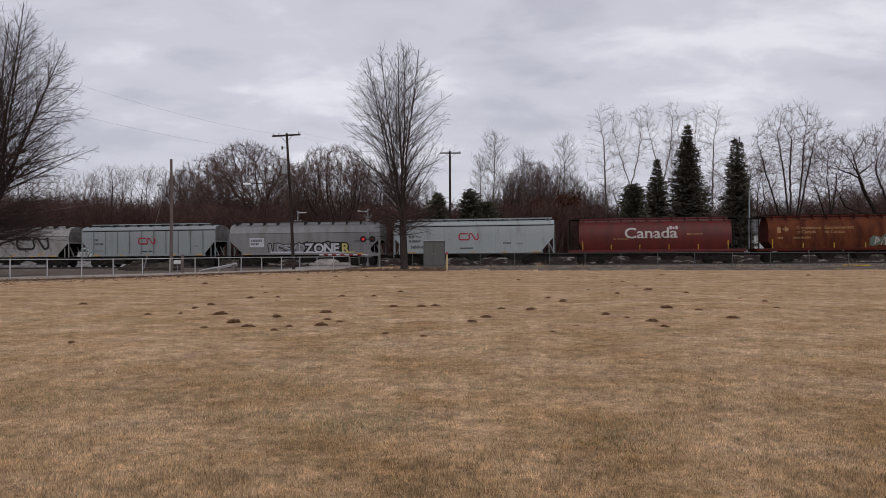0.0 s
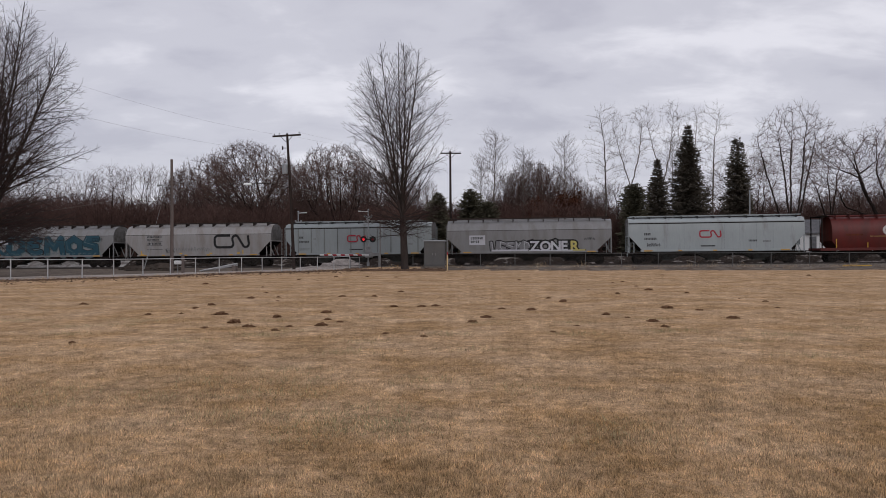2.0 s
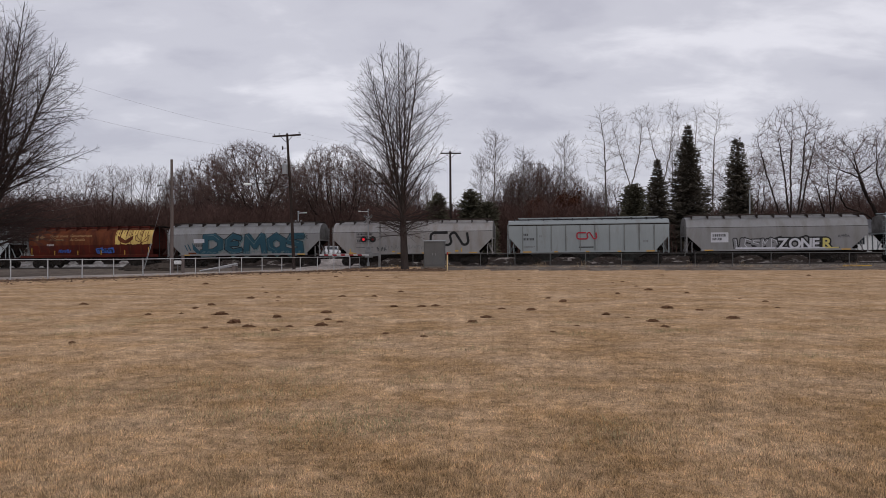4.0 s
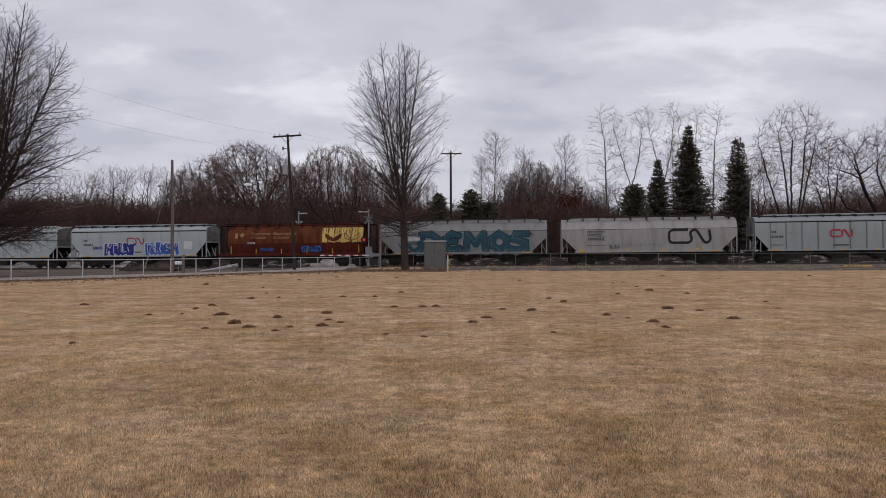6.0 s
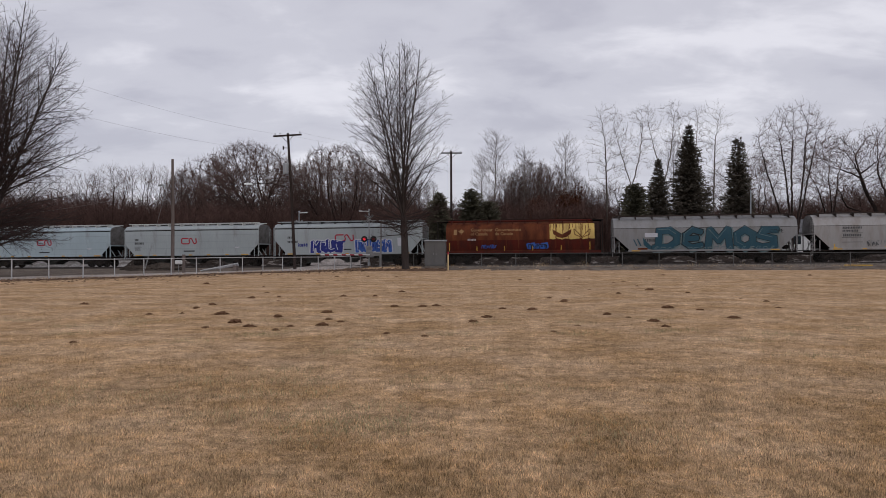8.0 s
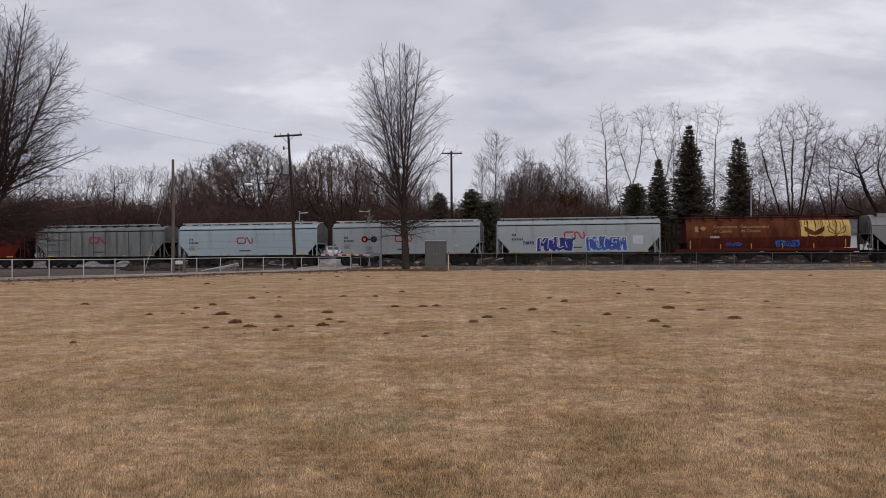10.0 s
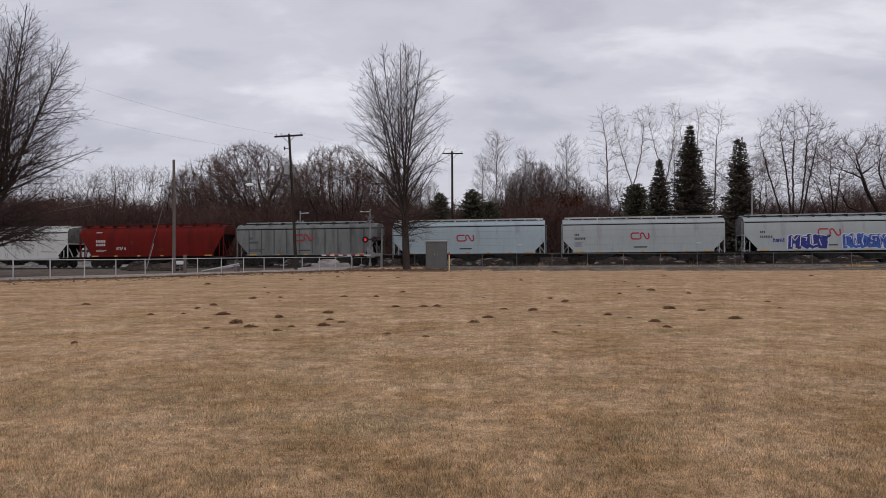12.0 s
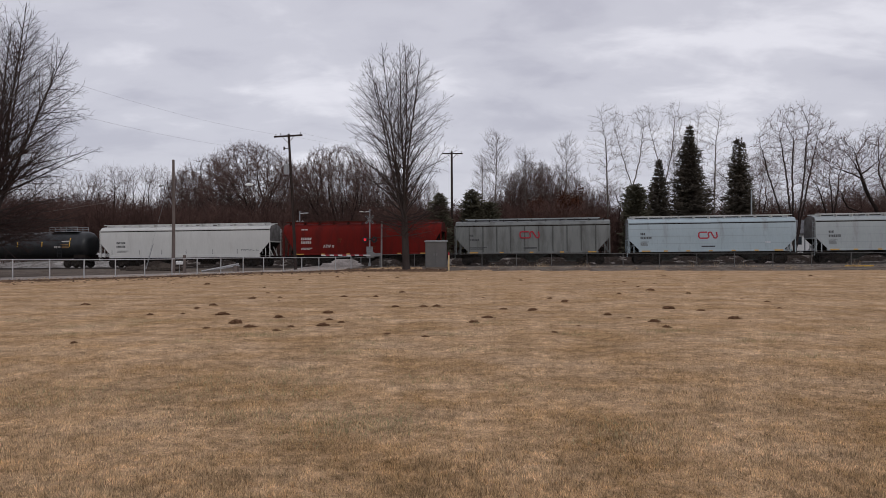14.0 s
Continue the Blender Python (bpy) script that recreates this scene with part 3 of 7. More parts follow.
    def strokes(self, name, lines, width, material, lift=0.012, label=""):
        polys = []
        for line in lines:
            for (x0, z0), (x1, z1) in zip(line, line[1:]):
                L = math.hypot(x1 - x0, z1 - z0) or 1.0
                reach = 0.05 if len(line) > 12 else 0.35
                nx, nz, ex, ez = -(z1 - z0) / L * width / 2, (x1 - x0) / L * width / 2, (x1 - x0) / L * width * reach, (z1 - z0) / L * width * reach
                polys.append([(x0 + nx - ex, z0 + nz - ez), (x0 - nx - ex, z0 - nz - ez), (x1 - nx + ex, z1 - nz + ez), (x1 + nx + ex, z1 + nz + ez)])
            if width > 0.25:
                polys += [[(x + width * 0.52 * math.cos(0.6283 * k), zz + width * 0.52 * math.sin(0.6283 * k)) for k in range(10)] for x, zz in line]
        return self.put(name, polys, material, lift, label)

    def scrawl(self, name, u, z, w, h, n, width, material, seed, lift=0.016, label=""):
        rng = random.Random(seed)
        lines = []
        for i in range(n):
            x = u + w * i / n
            s = w / n
            lines.append([(x + rng.uniform(0, 0.5) * s, z + rng.uniform(0, 0.25) * h), (x + rng.uniform(0.1, 0.6) * s, z + rng.uniform(0.6, 1) * h),
                          (x + rng.uniform(0.5, 1.0) * s, z + rng.uniform(0.5, 0.9) * h), (x + rng.uniform(0.4, 1.1) * s, z + rng.uniform(0.0, 0.4) * h)])
        return self.strokes(name, lines, width, material, lift, label)


def hopper(i, profile, paint_mat, label, chute_mat, bays=3, ribs=0, cut=(2.75, 1.35), rails=0, inset=0.86, reflectors=None, sill=(1.16, 1.34), hatch_mat=None,
           board_mat=None, group="train", rib_mat=None):
    """A covered hopper wagon from rear coupler (x = 0) to front coupler."""
    L = (JOINTS[i] - JOINTS[i + 1]) * UNIT
    car = thing("hopper_car", pose(0, 0, 0), label, "train wagon", group)
    x0, x1 = inset, L - inset
    # slope sheets and end walls are darkened in colour for shade as well as grime
    part("body", hull(profile, x0, x1, cut[0], cut[1], sill[0] + 0.04), [paint_mat, UNDER, SHADEDGRIME if paint_mat is not OXIDE else RUSTRED], car, smooth=True)
    top = profile[-1][1]
    # side sills, end platforms, centre sill
    for s in (-1, 1):
        bm = bmesh.new()
        a, b = s * 1.585, s * 1.44
        box(bm, x0 + cut[1] * 0.85, x1 - cut[1] * 0.85, min(a, b), max(a, b), sill[0], sill[1], 0.015)
        part("side_sill", bm, paint_mat, car)
    bm = bmesh.new()
    box(bm, 0.35, L - 0.35, -0.33, 0.33, 0.72, 1.06)
    part("centre_sill", bm, UNDER, car)
    for a, b in ((x0 - 0.35, x0 + cut[1] + 0.3), (x1 - cut[1] - 0.3, x1 + 0.35)):
        bm = bmesh.new()
        box(bm, a, b, -1.5, 1.5, 1.06, 1.16, 0.01)
        part("end_platform", bm, UNDER, car)
    for xe, d in ((x0, 1), (x1, -1)):
        for y in (-1.50, 1.50):
            bm = bmesh.new()
            box(bm, min(xe, xe + d * 0.1), max(xe, xe + d * 0.1), y - 0.05, y + 0.05, 1.06, cut[0] + 0.05, 0.008)
            part("corner_post", bm, paint_mat, car)
            bm = bmesh.new()
            xx = xe + d * 0.52
            box(bm, xx - 0.035, xx + 0.035, y - 0.035, y + 0.035, 1.06, cut[0] - (cut[0] - sill[0]) * 0.42, 0.006)
            part("stanchion", bm, paint_mat, car)
        # ladder at the corner and the grab bars above the coupler
        bm = bmesh.new()
        yl = -1.50 if d > 0 else 1.50
        for k in range(9):
            z = 0.75 + k * 0.38
            tube(bm, [(xe - d * 0.10, yl, z), (xe - d * 0.10, yl * 0.72, z)], 0.014, 5)
        for yy in (yl, yl * 0.72):
            tube(bm, [(xe - d * 0.10, yy, 0.7), (xe - d * 0.10, yy, 4.0)], 0.018, 5)
        part("end_ladder", bm, paint_mat, car)
        bm = bmesh.new()
        for yy in (-0.6, 0.6):
            tube(bm, [(xe + d * 0.05, yy, 1.14), (xe + d * 0.55, yy, cut[0] - 0.5)], 0.05, 6)
        box(bm, min(xe, xe + d * 0.06), max(xe, xe + d * 0.06), -1.5, 1.5, cut[0] - 0.12, cut[0] + 0.02)
        part("end_brace", bm, paint_mat, car)
        bm = bmesh.new()
        tube(bm, [(xe + d * 0.62, 0.55, 1.5), (xe + d * 0.62, -0.35, 1.5)], 0.2, 10)
        part("brake_reservoir", bm, UNDER, car)
    if profile is FLAT:
        for s in (-1, 1):
            bm = bmesh.new()
            box(bm, x0 - 0.02, x1 + 0.02, min(s * 1.53, s * 1.61), max(s * 1.53, s * 1.61), 3.93, 4.03, 0.015)
            part("top_chord", bm, paint_mat, car)
            # thin dark strip added to draw the shadow line beneath the chord
            bm = bmesh.new()
            box(bm, x0 + 0.05, x1 - 0.05, min(s * 1.55, s * 1.556), max(s * 1.55, s * 1.556), 3.84, 3.925)
            part("seam_gap", bm, UNDER, car)
    elif profile is FLUSH:
        for s in (-1, 1):
            bm = bmesh.new()
            box(bm, x0, x1, min(s * 1.555, s * 1.575), max(s * 1.555, s * 1.575), 3.40, 3.44)
            part("side_bead", bm, UNDER, car)
    # roof: running boards on brackets, hatches
    bm = bmesh.new()
    for yb in (-0.98, 0.98):
        box(bm, x0 + 0.2 + (0.75 if ribs else 0), x1 - 0.2 - (0.75 if ribs else 0), yb - 0.17, yb + 0.17, top + 0.12, top + 0.19)
    part("running_board", bm, board_mat or paint_mat, car)
    if profile is FLUSH or profile is SWELL:
        for yb in (-1.18, 1.18):
            bm = bmesh.new()
            box(bm, x0 + 0.25, x1 - 0.25, yb - 0.02, yb + 0.02, top + 0.10, top + 0.2)
            part("walkway_edge", bm, board_mat or paint_mat, car)
    n = 11
    for k in range(n):
        bm = bmesh.new()
        x = x0 + 0.6 + (x1 - x0 - 1.2) * k / (n - 1)
        box(bm, x - 0.035, x + 0.035, -1.12, 1.12, top - 0.22, top + 0.13)
        part("roof_bracket", bm, BLACKP if board_mat is PALEGREY else (board_mat or paint_mat), car)
    nh = 4 if not rails else 9
    for k in range(nh):
        bm = bmesh.new()
        w = (x1 - x0 - 1.6) / nh
        x = x0 + 0.8 + w * k
        if rails:
            box(bm, x + 0.25, x + w - 0.55, -0.42, 0.42, top - 0.05, top + 0.17, 0.04)
        else:
            box(bm, x + 0.06, x + w - 0.06, -0.36, 0.36, top - 0.05, top + 0.10, 0.03)
        part("roof_hatch", bm, hatch_mat or paint_mat, car)
    # side ribs
    for k in range(ribs):
        x = x0 + 0.08 + (x1 - x0 - 0.16) * (k + 0.5) / ribs if ribs < 3 else x0 + (x1 - x0) * (k + 1) / (ribs + 1)
        low = sill[1] if cut[1] < x - x0 < (x1 - x0) - cut[1] else cut[0] - 0.4
        for s in (-1, 1):
            bm = bmesh.new()
            y = s * half_width(profile, 2.5)
            box(bm, x - 0.045, x + 0.045, min(y, y + s * 0.06), max(y, y + s * 0.06), low, 3.84, 0.01)
            part("side_rib", bm, rib_mat or paint_mat, car)
    # hopper chutes
    span = (x1 - x0 - 2 * cut[1] - 0.8) / bays
    for k in range(bays):
        ob = part("hopper_chute", chute_mesh(span * 0.5 - 0.05, 0.42, sill[0] + 0.05, 0.42, 1.38, 0.7), chute_mat, car)
        ob.location = (x0 + cut[1] + 0.4 + span * (k + 0.5), 0, 0)
    for k in range(reflectors or 0):
        bm = bmesh.new()
        x = x0 + cut[1] + 0.1 + (x1 - x0 - 2 * cut[1] - 0.6) * k / (reflectors - 1)
        w = 0.8 if k in (0, reflectors - 1) else 0.36
        box(bm, x - (0.3 if k == reflectors - 1 else 0), x + w - (0.3 if k == reflectors - 1 else 0), -1.605, -1.587, sill[0] + 0.03, sill[1] - 0.03)
        part("reflector", bm, ORANGEP, car)
    running_gear(car, L)
    return car, Side(car, profile, x0, x1), L


def round_hopper(i, paint_mat, low_mat, label, bands):
    """A cylindrical grain hopper: round body on a deep side sill, open ends with end walls of braces."""
    L = (JOINTS[i] - JOINTS[i + 1]) * UNIT
    car = thing("grain_hopper_car", pose(0, 0, 0), label, "train wagon", "train")
    x0, x1 = 1.55, L - (1.2 if i == 7 else 1.75)
    # UNDER on the belly paints its shade in
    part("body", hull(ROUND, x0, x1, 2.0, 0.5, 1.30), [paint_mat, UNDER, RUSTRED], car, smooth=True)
    for s in (-1, 1):
        bm = bmesh.new()
        box(bm, 0.5, L - 0.5, min(s * 1.58, s * 1.40), max(s * 1.58, s * 1.40), 1.10, 1.36, 0.02)
        part("side_sill", bm, low_mat, car)
    bm = bmesh.new()
    box(bm, 0.35, L - 0.35, -0.33, 0.33, 0.72, 1.06)
    part("centre_sill", bm, UNDER, car)
    for xe, d in ((x0, 1), (x1, -1)):
        bm = bmesh.new()
        a, b = xe - d * 1.1, xe + d * 0.4
        box(bm, min(a, b), max(a, b), -1.4, 1.4, 1.06, 1.14)
        part("end_platform", bm, UNDER, car)
        for y in (-1.42, 1.42):
            bm = bmesh.new()
            xx = xe - d * 0.85
            box(bm, xx - 0.05, xx + 0.05, y - 0.05, y + 0.05, 1.1, 4.35, 0.008)
            part("corner_post", bm, UNDER, car)
        bm = bmesh.new()
        for k in range(9):
            tube(bm, [(xe - d * 0.9, -1.42, 1.3 + 0.36 * k), (xe - d * 0.9, -0.98, 1.3 + 0.36 * k)], 0.015, 5)
        tube(bm, [(xe - d * 0.9, -0.98, 1.1), (xe - d * 0.9, -0.98, 4.35)], 0.02, 5)
        part("end_ladder", bm, UNDER, car)
        bm = bmesh.new()
        a, b = xe - d * 0.92, xe + d * 0.1
        box(bm, min(a, b), max(a, b), -1.45, 1.45, 4.33, 4.39)
        part("roof_platform", bm, UNDER, car)
    bm = bmesh.new()
    box(bm, x0 + 0.1, x1 - 0.1, -0.45, 0.45, 4.27, 4.47, 0.05)
    part("hatch_trough", bm, low_mat, car)
    bm = bmesh.new()
    for y in (-1.0, 1.0):
        box(bm, x0 - 0.3, x1 + 0.3, y - 0.17, y + 0.17, 4.48, 4.52)
    part("running_board", bm, UNDER, car)
    for k in range(12):
        bm = bmesh.new()
        x = x0 + 0.5 + (x1 - x0 - 1.0) * k / 11
        box(bm, x - 0.03, x + 0.03, -1.15, 1.15, 4.0, 4.48)
        part("roof_bracket", bm, low_mat, car)
    for k in range(bands):
        x = x0 + (x1 - x0) * (k + 1) / (bands + 1)
        bm = bmesh.new()
        ring = [(-(w + 0.03), z) for w, z in ROUND[1:]]
        a = [bm.verts.new((x - 0.03, y, z)) for y, z in ring]
        b = [bm.verts.new((x + 0.03, y, z)) for y, z in ring]
        c = [bm.verts.new((x, y + 0.06, z - 0.02)) for y, z in ring]
        for k2 in range(len(ring) - 1):
            bm.faces.new((a[k2], b[k2], b[k2 + 1], a[k2 + 1]))
            bm.faces.new((a[k2], a[k2 + 1], c[k2 + 1], c[k2]))
            bm.faces.new((b[k2], c[k2], c[k2 + 1], b[k2 + 1]))
        part("band", bm, paint_mat, car)
    span = (x1 - x0 - 2.2) / 4
    for k in range(4):
        ob = part("hopper_chute", chute_mesh(span * 0.5 - 0.1, 0.45, 1.36, 0.42, 0.95, 0.6), CHUTERUST, car)
        ob.location = (x0 + 1.1 + span * (k + 0.5), 0, 0)
    for k in range(6):
        bm = bmesh.new()
        x = x0 + 0.35 + (x1 - x0 - 0.7) * k / 5
        w = half_width(ROUND, 1.7)
        box(bm, x - 0.03, x + 0.03, -w - 0.10, -w - 0.075, 1.38, 1.85 + (0.35 if k in (0, 5) else 0))
        part("reflector", bm, YELLOWP, car)
    running_gear(car, L)
    return car, Side(car, ROUND, x0, x1), L


cars = []


def add(made, i):
    cars.append((made[0], JOINTS[i + 1] * UNIT))
    return made[1]


def maple_leaf(cx, cz, r):
    shape = ((0, 1.0), (0.2, 0.62), (0.45, 0.75), (0.38, 0.35), (0.7, 0.5), (0.95, 0.25), (0.85, 0.1), (0.45, -0.25), (0.5, -0.42), (0.07, -0.35), (0.05, -0.8))
    return [(cx + a * r, cz + b * r) for a, b in shape] + [(cx - a * r, cz + b * r) for a, b in reversed(shape[1:])]


def government_words(sd, mat_, drop=0.0):
    sd.each_bar("flag_mark", [(0.8, 3.0 - drop, 0.32, 0.54)], mat_)
    sd.put("leaf_mark", [maple_leaf(1.55, 3.3 - drop, 0.32)], mat_)
    for words, u, z in (("Government", 2.5, 3.34), ("of Canada", 2.5, 2.94), ("Gouvernement", 4.95, 3.34), ("du Canada", 4.95, 2.94)):
        sd.text("painted_wording", words, u, z - drop, 0.42, mat_, bold=0.006)


def train():
    # rusted government grain hopper with green spray paint
    sd = add(round_hopper(0, RUST, RUSTRED, "rusty brown cylindrical grain hopper wagon with faded gold lettering", 9), 0)
    government_words(sd, FADEDGOLD, 0.2)
    sd.marking(2.2, 2.25, 1.5, 0.18, FADEDGOLD)
    sd.marking(0.8, 2.25, 0.5, 0.18, FADEDGOLD)
    sd.blobs("spray_painting", 9.0, 1.5, 5.2, 1.05, 6, GREENP, 4)
    sd.scrawl("spray_scrawl", 9.3, 1.55, 4.6, 0.9, 9, 0.09, DULLWHITE, 3)
    # wine red grain hopper
    sd = add(round_hopper(1, WINE, WINE, "wine red cylindrical grain hopper wagon with white lettering", 3), 1)
    sd.text("painted_wording", "Canada", 4.3, 2.48, 1.72, DULLWHITE, bold=0.022, spread=0.97, tall=0.84)
    sd.each_bar("flag_mark", [(8.6, 3.3, 0.2, 0.32), (8.88, 3.33, 0.18, 0.22), (9.16, 3.3, 0.2, 0.32)], DULLWHITE)
    sd.marking(1.2, 2.5, 1.4, 0.16, RUST)
    sd.marking(3.3, 2.35, 1.4, 0.12, FADEDGOLD)
    sd.marking(10.2, 2.75, 1.4, 0.14, FADEDGOLD)
    # pale grey ribbed hoppers and their kin
    sd = add(hopper(2, FLAT, PALEGREY, "pale grey covered hopper wagon with a red emblem", CHUTEGREY, ribs=0, reflectors=5, board_mat=PALEGREY, hatch_mat=BLACKP), 2)
    sd.emblem(6.6, 2.45, 2.0, 0.74, REDP)
    sd.each_bar("panel_seam", [(x, 1.4, 0.03, 2.45) for x in (3.4, 5.2, 8.9, 10.3, 11.8, 13.3)], COOLGREY)
    sd.bars("stencil_line", [(6.75, 1.62, 1.3, 0.11)], WEBSITE)
    sd.marking(1.5, 2.75, 0.5, 0.22)
    sd.marking(1.5, 2.3, 1.1, 0.22)
    sd.scrawl("spray_scrawl", 1.75, 1.65, 1.3, 0.35, 7, 0.05, MARK, 9)
    sd.marking(11.1, 2.05, 0.7, 0.18)
    sd.marking(12.4, 2.0, 0.6, 0.16, SOFTMARK)
    # cement grey wagon with black and white spray painting
    sd = add(hopper(3, FLUSH, CEMENT, "cement grey curved-side hopper wagon covered low down with spray painting", UNDER, ribs=0, cut=(2.7, 1.55), inset=0.72, reflectors=2, board_mat=DARKBOARD), 3)
    sd.bars("white_panel", [(2.25, 2.0, 1.6, 0.95)], SPRAYWHITE)
    sd.marking(2.4, 2.55, 1.1, 0.24, lines=2)
    sd.glyphs(4.35, 1.30, 3.9, 0.92, 5, 0.30, SPRAYGREY, SPRAYBLACK, SPRAYWHITE, 11)
    sd.bars("spray_band", [(4.5, 1.26, 3.6, 0.24)], SPRAYWHITE, 0.031)
    u = 8.3
    for letter, wide, fill in (("Z", 0.95, SPRAYWHITE), ("O", 1.05, SPRAYWHITE), ("N", 1.0, SPRAYWHITE), ("E", 0.9, SPRAYWHITE), ("R", 1.1, SPRAYYELLOW)):
        sd.text("spray_outline", letter, u - 0.03, 1.30, 1.42, SPRAYBLACK, bold=0.19, lift=0.016)
        sd.text("spray_lettering", letter, u, 1.34, 1.38, fill, bold=0.04, lift=0.024)
        u += wide
    sd.strokes("spray_outline", [[(8.2, 1.5), (8.0, 2.3), (8.6, 2.5)], [(10.2, 2.35), (10.8, 2.55), (11.3, 2.3)], [(12.9, 1.3), (13.7, 1.4)]], 0.14, SPRAYBLACK, 0.014)
    sd.bars("spray_band", [(8.2, 1.26, 4.3, 0.18)], SPRAYWHITE, 0.031)
    sd.bars("spray_band", [(12.4, 1.26, 1.3, 0.2)], SPRAYYELLOW, 0.031)
    sd.scrawl("spray_scrawl", 13.6, 2.35, 1.0, 0.3, 5, 0.05, MARK, 18)
    # cool grey wagon with eleven ribs
    # its ribs are painted MIDGREY, darker than the sides, to draw their shadow lines
    sd = add(hopper(4, FLAT, COOLGREY, "cool grey ribbed covered hopper wagon with a red emblem", CHUTEGREY, ribs=10, reflectors=5, board_mat=PALEGREY, hatch_mat=BLACKP, rib_mat=MIDGREY), 4)
    sd.emblem(6.65, 2.42, 1.95, 0.74, REDP, lift=0.066)
    sd.bars("stencil_line", [(6.9, 1.62, 1.4, 0.11)], WEBSITE)
    sd.marking(1.5, 2.85, 0.45, 0.22)
    sd.marking(1.5, 2.4, 1.05, 0.22)
    sd.marking(1.5, 1.75, 1.1, 0.08, SOFTMARK, 2)
    sd.marking(3.05, 2.7, 0.25, 0.2, SOFTMARK)
    sd.marking(13.0, 2.1, 0.5, 0.2, SOFTMARK)
    # warm grey wagon with a large black emblem
    sd = add(hopper(5, FLUSH, WARMGREY, "warm grey curved-side hopper wagon with a large black emblem", UNDER, ribs=0, cut=(2.75, 1.55), inset=0.72, reflectors=6, board_mat=DARKBOARD), 5)
    sd.emblem(10.1, 1.92, 3.95, 1.48, SPRAYBLACK, 0.25)
    sd.marking(2.5, 3.12, 1.6, 0.20)
    sd.marking(2.5, 2.83, 1.35, 0.20)
    sd.each_bar("stencil_frame", [(2.45, 2.70, 1.8, 0.04), (2.45, 2.30, 1.8, 0.04), (2.45, 1.86, 1.8, 0.04)], MARK)
    sd.marking(2.55, 2.40, 1.6, 0.23)
    sd.scrawl("spray_scrawl", 4.6, 1.65, 5.0, 0.45, 14, 0.04, SOFTMARK, 21)
    sd.scrawl("spray_scrawl", 4.6, 1.5, 1.0, 0.4, 3, 0.08, MARK, 22)
    sd.each_bar("safety_marking", [(1.75, 1.3, 0.3, 0.12), (1.75, 1.42, 0.1, 0.3), (12.7, 1.36, 0.32, 0.14), (13.3, 1.34, 0.1, 0.4), (9.6, 1.36, 0.3, 0.12), (6.2, 1.36, 0.3, 0.12)], YELLOWP, 0.03)
    # grey wagon with a huge teal spray painting
    sd = add(hopper(6, FLUSH, CEMENT, "grey curved-side hopper wagon with huge teal spray-painted letters", UNDER, ribs=0, cut=(2.75, 1.6), inset=0.72, reflectors=2, board_mat=DARKBOARD), 6)
    letters = (("D", 4.2, ((0.0, 0.1), (0.1, 1.75), (1.1, 1.8), (1.75, 1.3), (1.7, 0.6), (1.0, 0.1), (-0.3, 0.0))), ("E", 6.6, ((1.5, 1.62), (0.8, 1.85), (0.15, 1.3), (0.1, 0.5), (0.7, 0.05), (1.55, 0.25))),
               ("M", 8.7, ((0.1, 0.0), (0.3, 1.75), (1.1, 0.75), (1.9, 1.8), (2.1, 0.0))), ("O", 11.35, ((0.8, 1.8), (0.1, 1.3), (0.15, 0.45), (0.8, 0.05), (1.5, 0.45), (1.55, 1.3), (0.8, 1.8))),
               ("S", 13.45, ((1.5, 1.75), (0.4, 1.75), (0.1, 1.2), (1.3, 0.85), (1.35, 0.2), (0.3, 0.0), (-0.3, 0.2))))
    for k, (letter, u, line) in enumerate(letters):
        lines = [[(u + x, 1.5 + z * 0.93) for x, z in line]] + ([[(u + 0.2, 2.36), (u + 1.15, 2.42)]] if letter == "E" else [])
        sd.strokes("spray_shadow", [[(x + 0.06, z - 0.07) for x, z in one] for one in lines], 0.84, PALETEAL, 0.012 + 0.0045 * (k % 2))
        sd.strokes("spray_outline", lines, 0.68 if letter == "E" else 0.72, SPRAYBLACK, 0.022 + 0.0045 * (k % 2))
        sd.strokes("spray_lettering", lines, 0.50 if letter == "E" else 0.62, TEAL, 0.032 + 0.0045 * (k % 2))
        sd.strokes("spray_highlight", [[(x - 0.12, z + 0.14) for x, z in lines[0][1:4]]], 0.045, PALETEAL, 0.042)
    sd.put("spray_claw", [[(1.85, 2.35), (1.95, 2.35), (2.25, 1.75), (2.15, 1.7)], [(2.2, 2.4), (2.3, 2.4), (2.65, 1.75), (2.5, 1.7)], [(2.75, 2.55), (2.95, 2.3), (3.5, 1.75), (4.2, 1.55), (4.1, 1.35), (3.3, 1.4), (2.85, 1.8)]], TEAL, 0.02)
    sd.bars("white_panel", [(2.95, 2.55, 1.2, 0.40)], SPRAYWHITE, 0.044)
    sd.marking(3.05, 2.63, 1.0, 0.25)
    sd.marking(2.95, 2.12, 1.5, 0.28)
    sd.text("spray_scrawl", "COPE", 14.35, 2.85, 0.5, SPRAYBLACK, bold=-0.004, lift=0.05)
    sd.scrawl("spray_shading", 3.7, 1.34, 11.2, 0.3, 18, 0.05, PALETEAL, 36, 0.044)
    sd.each_bar("rust_patch", [(2.3, 1.3, 0.9, 0.22)], RUST, 0.03)
    # rusted government grain hopper with the gold panel
    sd = add(round_hopper(7, RUST, RUSTRED, "rusty brown cylindrical grain hopper wagon with a gold wheat panel", 11), 7)
    government_words(sd, FADEDGOLD)
    sd.marking(2.2, 2.4, 0.8, 0.2, DULLWHITE)
    drips = random.Random(8)
